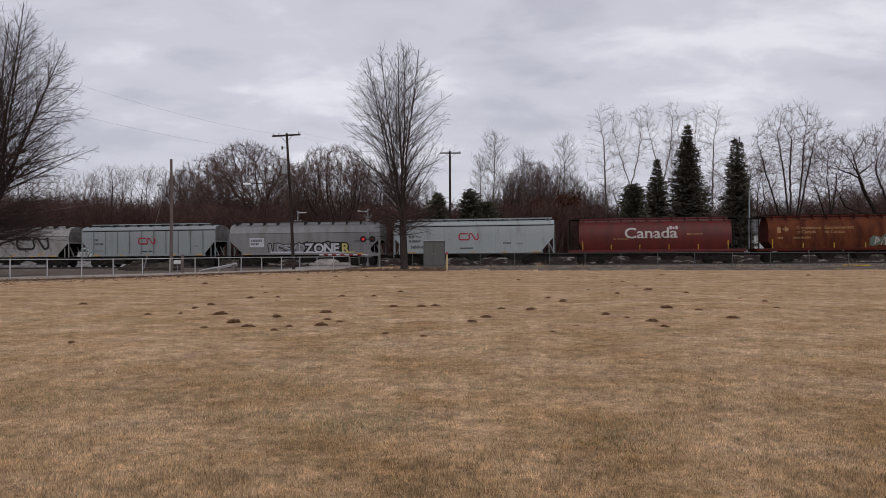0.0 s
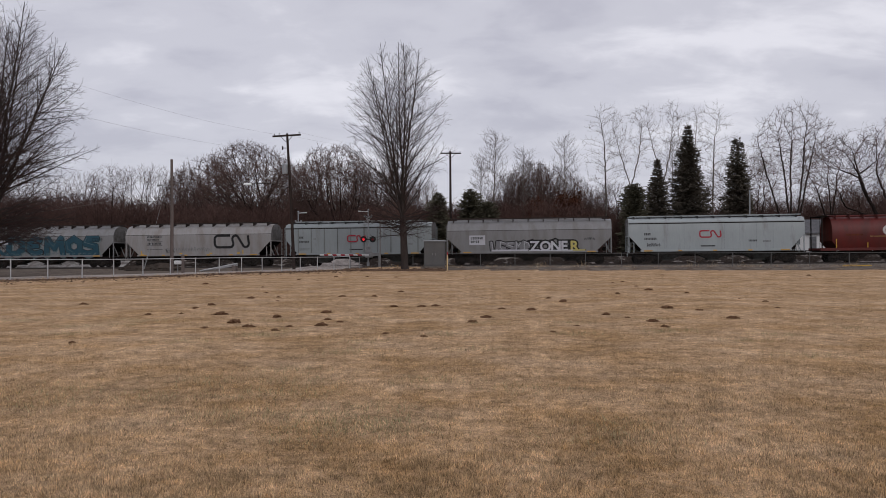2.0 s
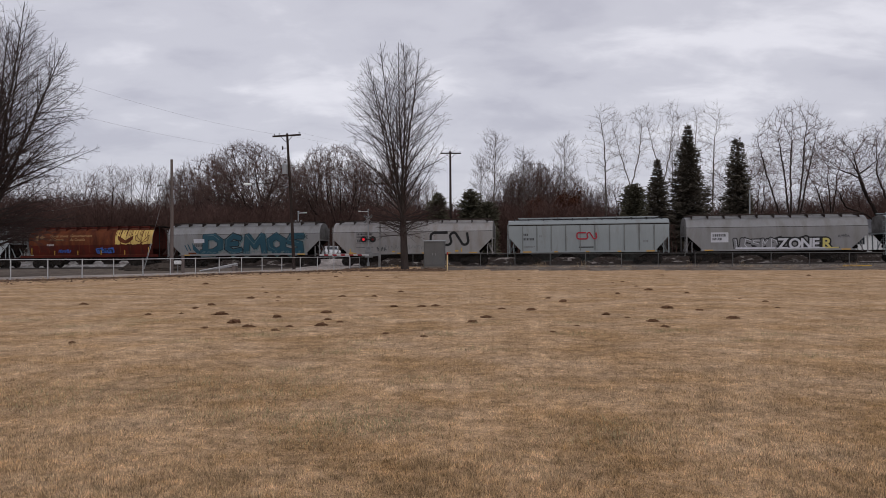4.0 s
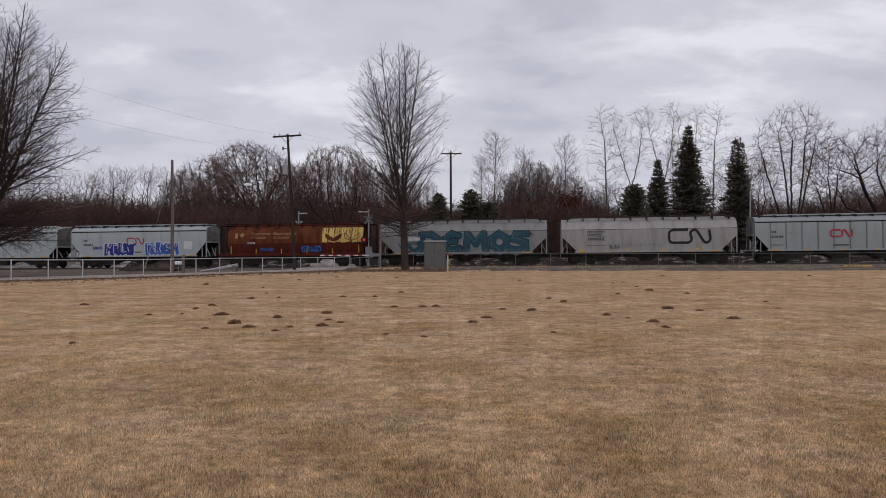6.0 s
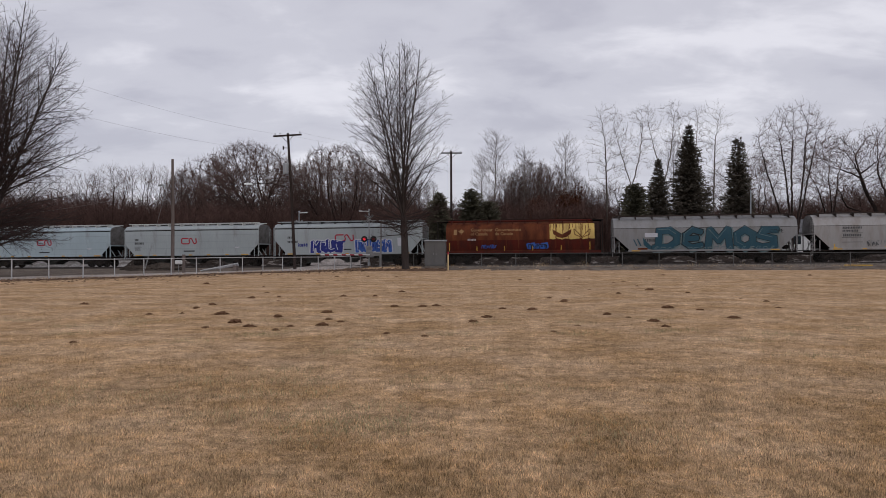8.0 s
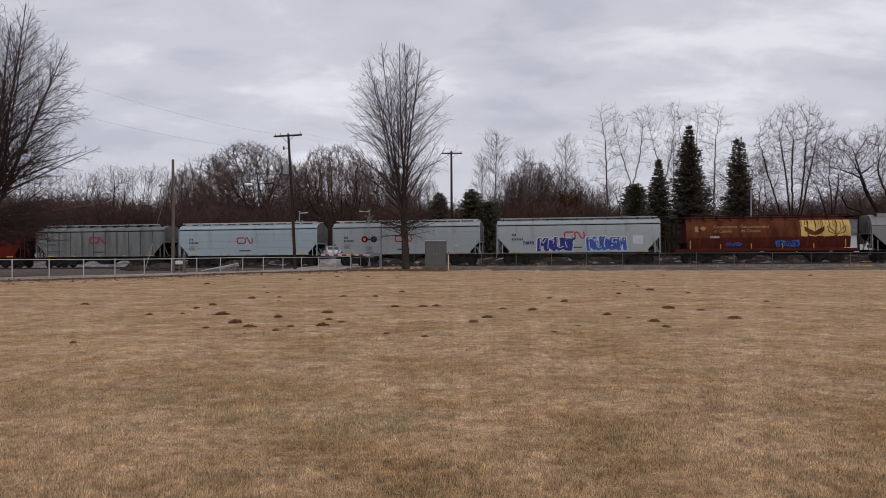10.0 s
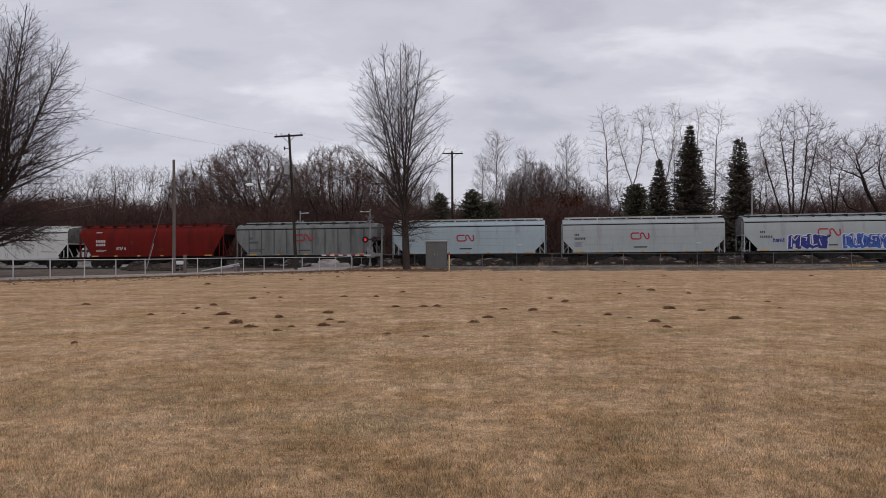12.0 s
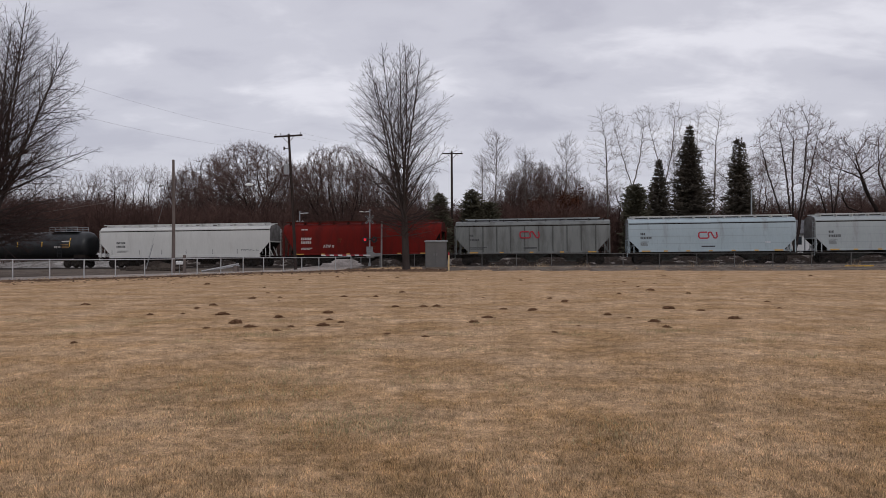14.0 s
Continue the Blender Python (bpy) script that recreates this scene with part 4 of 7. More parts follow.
    sd.put("gold_panel", [[(10.35 + 0.29 * k, 2.5 + (drips.uniform(-0.12, 0.12) if k % 3 else 0.0)), (10.64 + 0.29 * k, 2.5), (10.64 + 0.29 * k, 4.02), (10.35 + 0.29 * k, 4.02)] for k in range(15)], GOLD, 0.02)
    sd.each_bar("rust_streak", [(10.4 + 0.31 * k, 3.95 - drips.uniform(0.3, 1.0), drips.uniform(0.03, 0.08), 0.8) for k in range(13)], RUST, 0.026)
    for d in (-1, 1):
        sd.put("leaf_mark", [[(11.55, 2.58), (11.55 + d * 0.42, 2.66), (11.55 + d * 0.86, 3.0), (11.55 + d * 0.92, 3.45), (11.55 + d * 0.42, 3.18), (11.55, 2.92)]], RUST, 0.024)
        sd.strokes("leaf_mark", [[(13.5, 2.6), (13.5 + d * 0.4, 3.1), (13.5 + d * 0.75, 3.45)], [(13.5 + d * 0.2, 2.7), (13.5 + d * 0.7, 2.9), (13.5 + d * 0.8, 3.4)]], 0.07, RUST, 0.024)
    sd.each_bar("panel_seam", [(10.35 + 0.62 * k, 2.5, 0.05, 1.45) for k in range(1, 7)], RUST, 0.022)
    sd.put("red_band", [[(0.05, 1.42), (14.7, 1.42), (14.7, 2.45), (0.05, 2.45)]], RUSTRED, 0.006)
    sd.blobs("spray_painting", 8.1, 1.55, 2.2, 0.6, 5, SKYBLUE, 41, 0.05)
    sd.scrawl("spray_scrawl", 8.2, 1.6, 2.0, 0.5, 6, 0.08, SPRAYBLACK, 42, 0.056)
    sd.scrawl("spray_scrawl", 3.6, 1.6, 1.5, 0.4, 6, 0.07, SKYBLUE, 43, 0.05)
    # pale wagon with blue bubble lettering
    sd = add(hopper(8, FLAT, PALEGREY, "pale grey covered hopper wagon with two blue bubble spray paintings", CHUTEGREY, ribs=0, reflectors=5, board_mat=PALEGREY, hatch_mat=BLACKP), 8)
    sd.emblem(6.55, 2.5, 2.0, 0.74, REDP)
    sd.marking(1.45, 2.85, 0.45, 0.22)
    sd.marking(1.45, 2.4, 1.05, 0.22)
    sd.scrawl("spray_scrawl", 2.6, 1.95, 1.0, 0.4, 5, 0.07, ROYAL, 51)
    sd.glyphs(3.95, 1.50, 3.35, 1.0, 4, 0.42, ROYAL, SPRAYWHITE, SPRAYWHITE, 52, inner_w=0.075)
    sd.put("spray_painting", [[(6.6, 2.45), (7.75, 2.6), (7.6, 2.4), (6.7, 2.25)]], ROYAL, 0.03)
    sd.glyphs(8.75, 1.50, 3.7, 1.0, 5, 0.38, SKYBLUE, SPRAYWHITE, SPRAYWHITE, 54, inner_w=0.065)
    sd.scrawl("spray_line", 8.8, 1.55, 3.6, 0.9, 9, 0.06, ROYAL, 55, 0.032)
    sd.bars("stencil_line", [(7.1, 1.62, 1.2, 0.11)], WEBSITE)
    sd.put("pale_patch", [[(13.2, 2.0), (14.1, 1.9), (14.15, 2.75), (13.15, 2.8)]], SPRAYWHITE)
    # two newer wagons with rounded end openings and railed roofs
    for i, pm, lab in ((9, PALEGREY, "clean pale grey smooth hopper wagon with a red emblem"), (10, BLUEGREY, "pale blue-grey smooth hopper wagon with a red emblem")):
        sd = add(hopper(i, FLAT, pm, lab, CHUTEGREY, ribs=0, cut=(2.4, 1.15), reflectors=7, board_mat=CREAMWHITE, hatch_mat=CHUTEGREY), i)
        sd.emblem(6.5, 2.38, 1.75, 0.70, REDP, 0.13)
        sd.bars("stencil_line", [(6.8, 1.6, 1.25, 0.12)], WEBSITE)
        sd.each_bar("panel_seam", [(0.1, z, 14.7, 0.022) for z in (1.95, 2.65, 3.35)], COOLGREY)
        sd.marking(1.15, 2.80, 0.45, 0.22)
        sd.marking(1.15, 2.42, 1.0, 0.22)
        sd.marking(1.15, 2.1, 0.8, 0.08, SOFTMARK, 4)
        sd.marking(12.6, 1.95, 0.5, 0.12, SPRAYWHITE)
    # weathered ribbed wagon
    # rib shadow lines painted in with RIBGREY
    sd = add(hopper(11, FLAT, MIDGREY, "weathered dark grey ribbed hopper wagon with a red emblem", CHUTEGREY, ribs=10, reflectors=5, board_mat=PALEGREY, hatch_mat=BLACKP, rib_mat=RIBGREY), 11)
    sd.emblem(6.4, 2.62, 1.95, 0.74, REDP, lift=0.066)
    sd.bars("stencil_line", [(6.8, 1.62, 1.3, 0.11)], WEBSITE)
    sd.marking(1.35, 2.85, 0.45, 0.22)
    sd.marking(1.35, 2.42, 1.0, 0.22)
    sd.marking(1.35, 1.72, 1.8, 0.10, MARK, 2)
    # oxide red leased wagon
    sd = add(hopper(12, SWELL, OXIDE, "oxide red curved-side hopper wagon with white stencilled marks", UNDER, bays=3, cut=(3.6, 1.35), inset=0.6, reflectors=6, board_mat=RUSTRED, hatch_mat=OXIDE), 12)
    sd.marking(1.95, 2.72, 1.15, 0.26, DULLWHITE)
    sd.marking(1.95, 2.34, 1.1, 0.26, DULLWHITE)
    sd.marking(1.95, 3.75, 0.6, 0.12, DULLWHITE)
    sd.marking(1.95, 1.85, 1.2, 0.08, DULLWHITE, 2)
    sd.scrawl("spray_scrawl", 4.3, 1.9, 1.2, 0.35, 4, 0.07, DULLWHITE, 61)
    sd.marking(5.9, 2.7, 0.4, 0.16, RUST, 2)
    sd.marking(9.0, 1.9, 0.9, 0.12, RUST, 2)
    # long off-white wagon
    sd = add(hopper(13, FLAT, CREAMWHITE, "long off-white covered hopper wagon with small dark marks", UNDER, bays=4, cut=(2.7, 1.3), rails=1, sill=(1.02, 1.34), board_mat=CREAMWHITE), 13)
    sd.marking(1.95, 2.55, 1.0, 0.22)
    sd.marking(1.95, 2.15, 0.9, 0.22)
    sd.marking(2.0, 1.75, 1.3, 0.08, SOFTMARK, 2)
    sd.each_bar("grab_iron", [(x, 1.38, 0.06, 0.5) for x in (1.4, 4.6, 7.2, 10.0, 13.0, 15.8, 18.6)], SOFTMARK, 0.03)
    sd.scrawl("spray_scrawl", 16.2, 1.65, 2.0, 0.2, 4, 0.05, SOFTMARK, 71)
    # black tank car
    i = 14
    L = (JOINTS[i] - JOINTS[i + 1]) * UNIT
    car = thing("tank_car", pose(0, 0, 0), "black cylindrical tank wagon with a railed manway platform", "train wagon", "train")
    bm = bmesh.new()
    zc, M0 = 2.52, L / 2 + 5.3
    stations = [(0.93, 0.5), (0.97, 0.95), (1.1, 1.25), (1.32, 1.42), (1.65, 1.5), (L / 2, 1.5), (L - 1.65, 1.5), (L - 1.32, 1.42), (L - 1.1, 1.25), (L - 0.97, 0.95), (L - 0.93, 0.5)]
    rings = [[bm.verts.new((x, rr * math.cos(a), zc + rr * math.sin(a))) for a in (2 * math.pi * k / 32 for k in range(32))] for x, rr in stations]
    for a, b in zip(rings, rings[1:]):
        for k in range(32):
            bm.faces.new((a[k], a[(k + 1) % 32], b[(k + 1) % 32], b[k]))
    bm.faces.new(rings[0])
    bm.faces.new(rings[-1])
    bmesh.ops.recalc_face_normals(bm, faces=bm.faces)
    part("tank", bm, TANKBLACK, car, smooth=True)
    bm = bmesh.new()
    tube(bm, [(M0, 0, 3.95), (M0, 0, 4.35)], 0.45, 16)
    part("manway_dome", bm, TANKBLACK, car)
    bm = bmesh.new()
    box(bm, M0 - 1.7, M0 + 1.7, -0.95, 0.95, 4.0, 4.05)
    part("manway_platform", bm, LIGHTMETAL, car)
    for yy in (-0.93, 0.93):
        bm = bmesh.new()
        for z in (4.28, 4.52):
            tube(bm, [(M0 - 1.7, yy, z), (M0 + 1.7, yy, z)], 0.028, 6)
        for k in range(6):
            x = M0 - 1.7 + 0.68 * k
            tube(bm, [(x, yy, 4.0), (x, yy, 4.52)], 0.028, 6)
        part("platform_rail", bm, LIGHTMETAL, car)
    bm = bmesh.new()
    for k in range(11):
        tube(bm, [(M0 - 0.25, -1.62, 1.0 + 0.3 * k), (M0 + 0.25, -1.62, 1.0 + 0.3 * k)], 0.018, 5)
    for x in (M0 - 0.25, M0 + 0.25):
        tube(bm, [(x, -1.62, 0.95), (x, -1.62, 3.2), (x, -0.95, 4.05)], 0.022, 5)
    part("side_ladder", bm, TANKBLACK, car)
    for xe in (1.9, L - 1.9):
        bm = bmesh.new()
        box(bm, xe - 0.7, xe + 0.7, -1.2, 1.2, 0.9, 1.45, 0.05)
        part("tank_saddle", bm, UNDER, car)
    for a, b in ((0.4, 2.9), (L - 2.9, L - 0.4)):
        bm = bmesh.new()
        box(bm, a, b, -0.35, 0.35, 0.72, 1.06)
        box(bm, a, b, -1.45, 1.45, 1.06, 1.12)
        part("stub_sill", bm, UNDER, car)
    tank_profile = [(math.sqrt(max(0.0, 1.5 ** 2 - (z - zc) ** 2)), z) for z in [1.05 + 0.1 * k for k in range(30)]]
    sd = Side(car, tank_profile, 0.0, L)
    for u in (4.2, 6.1, 9.3, 12.3, L - 2.9):
        sd.bars("reflector", [(u, 2.35, 0.11, 0.55 if u < L - 3 else 0.95)], YELLOWP)
    sd.bars("placard", [(L - 3.9, 2.85, 1.0, 0.14)], DULLWHITE)
    sd.marking(L - 4.7, 2.2, 0.7, 0.22, DULLWHITE)
    sd.each_bar("stencil_line", [(L - 3.9, 2.2, 1.0, 0.07), (L - 3.9, 2.36, 1.0, 0.07), (L - 3.9, 2.52, 0.9, 0.07)], FADEDGOLD)
    sd.marking(2.6, 2.1, 1.5, 0.22, DULLWHITE)
    running_gear(car, L)
    cars.append((car, JOINTS[i + 1] * UNIT))


train()

# ---- trees
def limb_tubes(limbs):
    """Tapering tubes for limbs given as (points, radii, sides)."""
    verts, faces = [], []
    for pts, radii, n in limbs:
        base = len(verts)
        for i, p in enumerate(pts):
            a, b = pts[max(i - 1, 0)], pts[min(i + 1, len(pts) - 1)]
            d = (b - a).normalized()
            ref = Vector((0, 0, 1)) if abs(d.z) < 0.9 else Vector((1, 0, 0))
            u = d.cross(ref).normalized()
            v = d.cross(u)
            for k in range(n):
                t = 2 * math.pi * k / n
                verts.append(p + radii[i] * (math.cos(t) * u + math.sin(t) * v))
        for i in range(len(pts) - 1):
            for k in range(n):
                q = base + i * n
                faces.append((q + k, q + (k + 1) % n, q + n + (k + 1) % n, q + n + k))
    return verts, faces


def slivers(rng, rows, v, f):
    """The finest twigs: each a single narrow wedge."""
    for a, b, w in rows:
        d = b - a
        side = d.cross(Vector((rng.gauss(0, 1), rng.gauss(0, 1), rng.gauss(0, 1)))).normalized() * w
        k = len(v)
        v.extend([a - side, a + side, b])
        f.append((k, k + 1, k + 2))


def interp(rows, x):
    for (a, va), (b, vb) in zip(rows, rows[1:]):
        if x <= b:
            return va + (vb - va) * max(0.0, min(1.0, (x - a) / (b - a)))
    return rows[-1][1]


def crown_tree(name, seed, profile, fork, clear, trunk_r, leaders, tilt, angles, trunk_mat, twig_mat, label, group="", gap=0.45,
               wob=0.03, thin=0.011, lean=(0.0, 0.0), bend=0.01, fine=1.0, reach=5.5, inner=0.2, tips=(0.28, 0.6), haze=1.0, bare=0.0):
    """A leafless tree whose limbs fill a crown of the given profile (height, radius)."""
    rng = random.Random(seed)
    top = profile[-1][0]
    wood, twigs, last = [], [], []

    def room(p, d, most):
        """How far a limb may go before it leaves the crown."""
        n = 0.0
        while n < most:
            n += 0.25
            q = p + d * n
            f = q.z / top
            if q.z > top or math.hypot(q.x - lean[0] * f, q.y - lean[1] * f) > interp(profile, q.z):
                break
        return n

    def outside(q):
        f = q.z / top
        return q.z > top or math.hypot(q.x - lean[0] * f, q.y - lean[1] * f) > interp(profile, q.z)

    def limb(p, d, length, r, r_end, seg, sides, bag, up, w, clip=False):
        n = max(2, int(round(length / seg)))
        pts, radii, dirs = [p.copy()], [r], [d.copy()]
        for i in range(n):
            d = (d + Vector((rng.gauss(0, w), rng.gauss(0, w), rng.gauss(0, w * 0.7) + up))).normalized()
            p = p + d * (length / n)
            pts.append(p.copy())
            radii.append(max(thin * 0.8, r + (r_end - r) * ((i + 1) / n) ** 0.8))
            dirs.append(d.copy())
            if clip and i > 1 and outside(p):
                length *= (i + 1) / n
                break
        bag.append((pts, radii, sides))
        return pts, radii, dirs, length

    def shoots(parent, step, start, ang, flat=0.0):
        """Points along a limb with a direction turned away from it."""
        pts, radii, dirs, length = parent
        n = len(pts) - 1
        s, az = start + step * rng.random(), rng.uniform(0, 6.28)
        while s < length * 0.97:
            f = s / length * n
            i = min(n - 1, int(f))
            q = pts[i].lerp(pts[i + 1], f - i)
            dd = dirs[i + 1]
            az += 2.4 + rng.uniform(-0.5, 0.5)
            ref = Vector((0, 0, 1)) if abs(dd.z) < 0.95 else Vector((1, 0, 0))
            u = dd.cross(ref).normalized()
            v = dd.cross(u)
            a = radians(rng.uniform(*ang))
            yield q, (dd * math.cos(a) + (u * math.cos(az) + v * math.sin(az)) * math.sin(a)).normalized(), radii[i], length - s, s / length
            s += step * rng.uniform(0.6, 1.4)

    trunk = limb(Vector((0, 0, -0.15)), Vector((lean[0] / top, lean[1] / top, 1)).normalized(), fork + 0.15, trunk_r * 1.35, trunk_r * 0.86, 0.7, 12, wood, 0.01, 0.012)
    trunk[1][1] = trunk_r * 1.06
    # heights that share out the crown's skin evenly
    even, area, z = [], 0.0, fork + 1.6
    while z < top:
        even.append((area, z))
        area += math.hypot(0.1, interp(profile, z + 0.1) - interp(profile, z)) * (interp(profile, z) + 0.3)
        z += 0.1
    even = [(a / area, z) for a, z in even] + [(1.0, top)]
    mains = []
    base = trunk[0][-1]
    for k in range(leaders):
        az = 2.0 * math.pi * k / leaders + rng.uniform(-0.3, 0.3)
        a = radians(tilt[0] + (tilt[1] - tilt[0]) * ((k * 0.618) % 1.0) ** 0.9)
        if leaders > 12:
            az = k * 2.39996
            z = interp(even, (k + 0.5) / leaders)
            a = math.atan2(interp(profile, z) * 0.98, max(0.3, z - fork))
        d = Vector((math.cos(az) * math.sin(a) + lean[0] / top, math.sin(az) * math.sin(a) + lean[1] / top, math.cos(a))).normalized()
        p = trunk[0][-2].lerp(base, rng.uniform(0.2, 1.0))
        mains.append(limb(p, d, room(p, d, 30.0) * 1.15, trunk_r * (1.12 / leaders ** 0.5) * rng.uniform(0.8, 1.05), thin, 0.7, 7, wood, bend, wob, True))
    limbs = []
    for m in mains:
        for q, d, r, rest, f in shoots(m, gap, 0.3 + m[3] * bare, (angles[1] - 6, angles[1] + 22)):
            out = Vector((q.x - lean[0] * q.z / top, q.y - lean[1] * q.z / top, 0))
            d = (d + 0.35 * out.normalized()).normalized() if out.length > 0.3 else d
            ln = min(room(q, d, 12.0) * rng.uniform(0.8, 1.03), reach * rng.uniform(0.5, 1.0), 1.0 + rest * 0.9)
            if ln > 0.4:
                limbs.append(limb(q, d, ln, max(thin, min(r * 0.55, 0.012 + ln * 0.0105)), thin, 0.6, 5, wood, bend * 1.4, wob * 1.3, True))
    low = shoots(trunk, gap * 0.11, clear, (angles[0] - 14, angles[0] + 14))
    for q, d, r, rest, f in low:
        ln = room(q, d, 9.0) * rng.uniform(0.6, 1.02)
        limbs.append(limb(q, d, ln, 0.02 + ln * 0.0085, thin, 0.5, 5, wood, bend * 0.4, wob * 1.6))
    for m in limbs + mains:
        for q, d, r, rest, f in shoots(m, 0.5 / fine, m[3] * inner, (30, 48)):
            ln = min(0.45 + rest * 0.42, 2.6, room(q, d, 3.0) + 0.1) * rng.uniform(0.6, 1.1)
            sub = limb(q, d, ln, max(thin, min(r * 0.6, 0.03)), thin * 0.8, 0.45, 3, twigs, bend * 2, wob * 1.6)
            for q2, d2, r2, rest2, f2 in shoots(sub, 0.34 / fine, 0.1, (28, 46)):
                l2 = (0.22 + rest2 * 0.5) * rng.uniform(0.6, 1.1)
                sub2 = limb(q2, d2, l2, thin, thin * 0.75, 0.4, 3, twigs, bend * 2, wob * 1.6)
                for q3, d3, r3, rest3, f3 in shoots(sub2, 0.2 / fine / haze, 0.08, (26, 46)):
                    l3 = rng.uniform(*tips) * (1.1 - 0.5 * f3)
                    last.append((q3, q3 + (d3 + Vector((0, 0, 0.1))).normalized() * l3, thin))
    e = thing(name, pose(0, 0, 0), label, "tree", group)
    v, f = limb_tubes(wood)
    from_arrays("trunk", v, f, trunk_mat, e, smooth=True)
    v, f = limb_tubes(twigs)
    slivers(rng, last, v, f)
    from_arrays("crown", v, f, twig_mat, e)
    e["height"] = top
    return e


def colonised(name, seed, inside, low, high, wide, n, stems, trunk_mat, twig_mat, label, group="", step=0.32, kill=0.55, see=4.0, thin=0.012,
              up=0.12, wobble=0.10, sprigs=3, sprig=(0.3, 0.7), power=2.3, droop=0.0, sprig_w=0.011, thick=1.0,
              follow=0.35, shoots=(2, 0.5, 1.1), rise=0.25):
    """A leafless tree that grows towards scattered points in its crown's space; stems: lines of points that begin it."""
    rng = np.random.default_rng(seed)
    goals = []
    while len(goals) < n:
        for x, y, z in zip(rng.uniform(-wide, wide, 400), rng.uniform(-wide, wide, 400), rng.uniform(low, high, 400)):
            if inside(x, y, z) and len(goals) < n:
                goals.append((x, y, z))
    goals = np.array(goals)
    pos, parent, way = [], [], []

    def add_node(p, par, d):
        pos.append(p)
        parent.append(par)
        way.append(d)
        return len(pos) - 1
    for line in stems:
        pts = [np.array(p, float) for p in line]
        last = -1
        for p, q in zip(pts, pts[1:]):
            d = (q - p) / np.linalg.norm(q - p)
            k = max(1, int(np.linalg.norm(q - p) / step))
            for i in range(k):
                j = rng.normal(0, 0.03, 3) if last >= 0 else 0
                last = add_node(p + (q - p) * i / k + j, last, d)
        last = add_node(pts[-1], last, d)
    near_d = np.full(len(goals), 1e9)
    near_i = np.zeros(len(goals), int)
    alive = np.ones(len(goals), bool)
    shoots_of = collections.defaultdict(list)
    fresh = 0
    for turn in range(140):
        new_p = np.array(pos[fresh:])
        if not len(new_p):
            break
        for c in range(0, len(new_p), 200):
            d = np.linalg.norm(goals[:, None, :] - new_p[None, c:c + 200, :], axis=2)
            i = d.argmin(1)
            m = d[np.arange(len(goals)), i]
            better = m < near_d
            near_d[better] = m[better]
            near_i[better] = fresh + c + i[better]
        fresh = len(pos)
        alive &= near_d > kill
        use = np.nonzero(alive & (near_d < see))[0]
        if not len(use):
            break
        pull = collections.defaultdict(lambda: np.zeros(3))
        for g in use:
            k = near_i[g]
            v = goals[g] - pos[k]
            pull[k] = pull[k] + v / np.linalg.norm(v)
        for k, v in pull.items():
            v = v / (np.linalg.norm(v) + 1e-9) + way[k] * follow + rng.normal(0, wobble, 3) + np.array((0, 0, up))
            v /= np.linalg.norm(v)
            p = pos[k] + v * step
            if len(shoots_of[k]) < 3 and all(np.linalg.norm(p - pos[q]) > step * 0.6 for q in shoots_of[k]):
                shoots_of[k].append(add_node(p, k, v))
    # twig radii gathered from the tips downwards
    size = np.zeros(len(pos))
    kids = collections.defaultdict(list)
    for k in range(len(pos) - 1, -1, -1):
        size[k] = max(size[k], 1.0)
        if parent[k] >= 0:
            size[parent[k]] += size[k]
            kids[parent[k]].append(k)
    radius = (thin * size ** (1 / power) * np.where(size > 30, thick, 1.0)).tolist()
    wood, twigs, fine = [], [], []
    heads = [k for k in range(len(pos)) if parent[k] < 0]
    while heads:
        k = heads.pop()
        line = [parent[k], k] if parent[k] >= 0 else [k]
        while kids[k]:
            c = sorted(kids[k], key=lambda q: -size[q])
            heads.extend(c[1:])
            k = c[0]
            line.append(k)
        if len(line) < 2:
            continue
        top_r = radius[line[1]]
        pts = [Vector(pos[q]) for q in line]
        radii = [min(radius[q], top_r * 1.15) if i == 0 and parent[line[0]] >= 0 else radius[q] for i, q in enumerate(line)]
        (wood if top_r > 0.035 else twigs).append((pts, radii, 8 if top_r > 0.15 else (5 if top_r > 0.05 else 3)))
    r2 = random.Random(seed)
    for k in range(len(pos)):
        if size[k] > 60 or parent[k] < 0:
            continue
        for i in range(shoots[0]):
            a = Vector(pos[k]).lerp(Vector(pos[parent[k]]), r2.random())
            d = (Vector(way[k]) + Vector((r2.gauss(0, 0.55), r2.gauss(0, 0.55), r2.gauss(rise, 0.35)))).normalized()
            ln = r2.uniform(shoots[1], shoots[2])
            b = a + d * ln * 0.5
            d = (d + Vector((r2.gauss(0, 0.22), r2.gauss(0, 0.22), r2.gauss(rise * 0.3 - droop, 0.2)))).normalized()
            c = b + d * ln * 0.5
            twigs.append(([a, b, c], [thin, thin * 0.85, thin * 0.5], 3))
            for j in range(sprigs):
                f = r2.random() ** 0.7
                p = a.lerp(b, f * 2) if f < 0.5 else b.lerp(c, f * 2 - 1)
                dd = d + Vector((r2.gauss(0, 0.5), r2.gauss(0, 0.5), r2.gauss(rise * 0.4 - droop, 0.4)))
                fine.append((p, p + dd.normalized() * r2.uniform(*sprig), sprig_w))
    e = thing(name, pose(0, 0, 0), label, "tree", group)
    v, f = limb_tubes(wood)
    from_arrays("trunk", v, f, trunk_mat, e, smooth=True)
    v, f = limb_tubes(twigs)
    slivers(r2, fine, v, f)
    from_arrays("crown", v, f, twig_mat, e)
    e["height"] = high
    return e


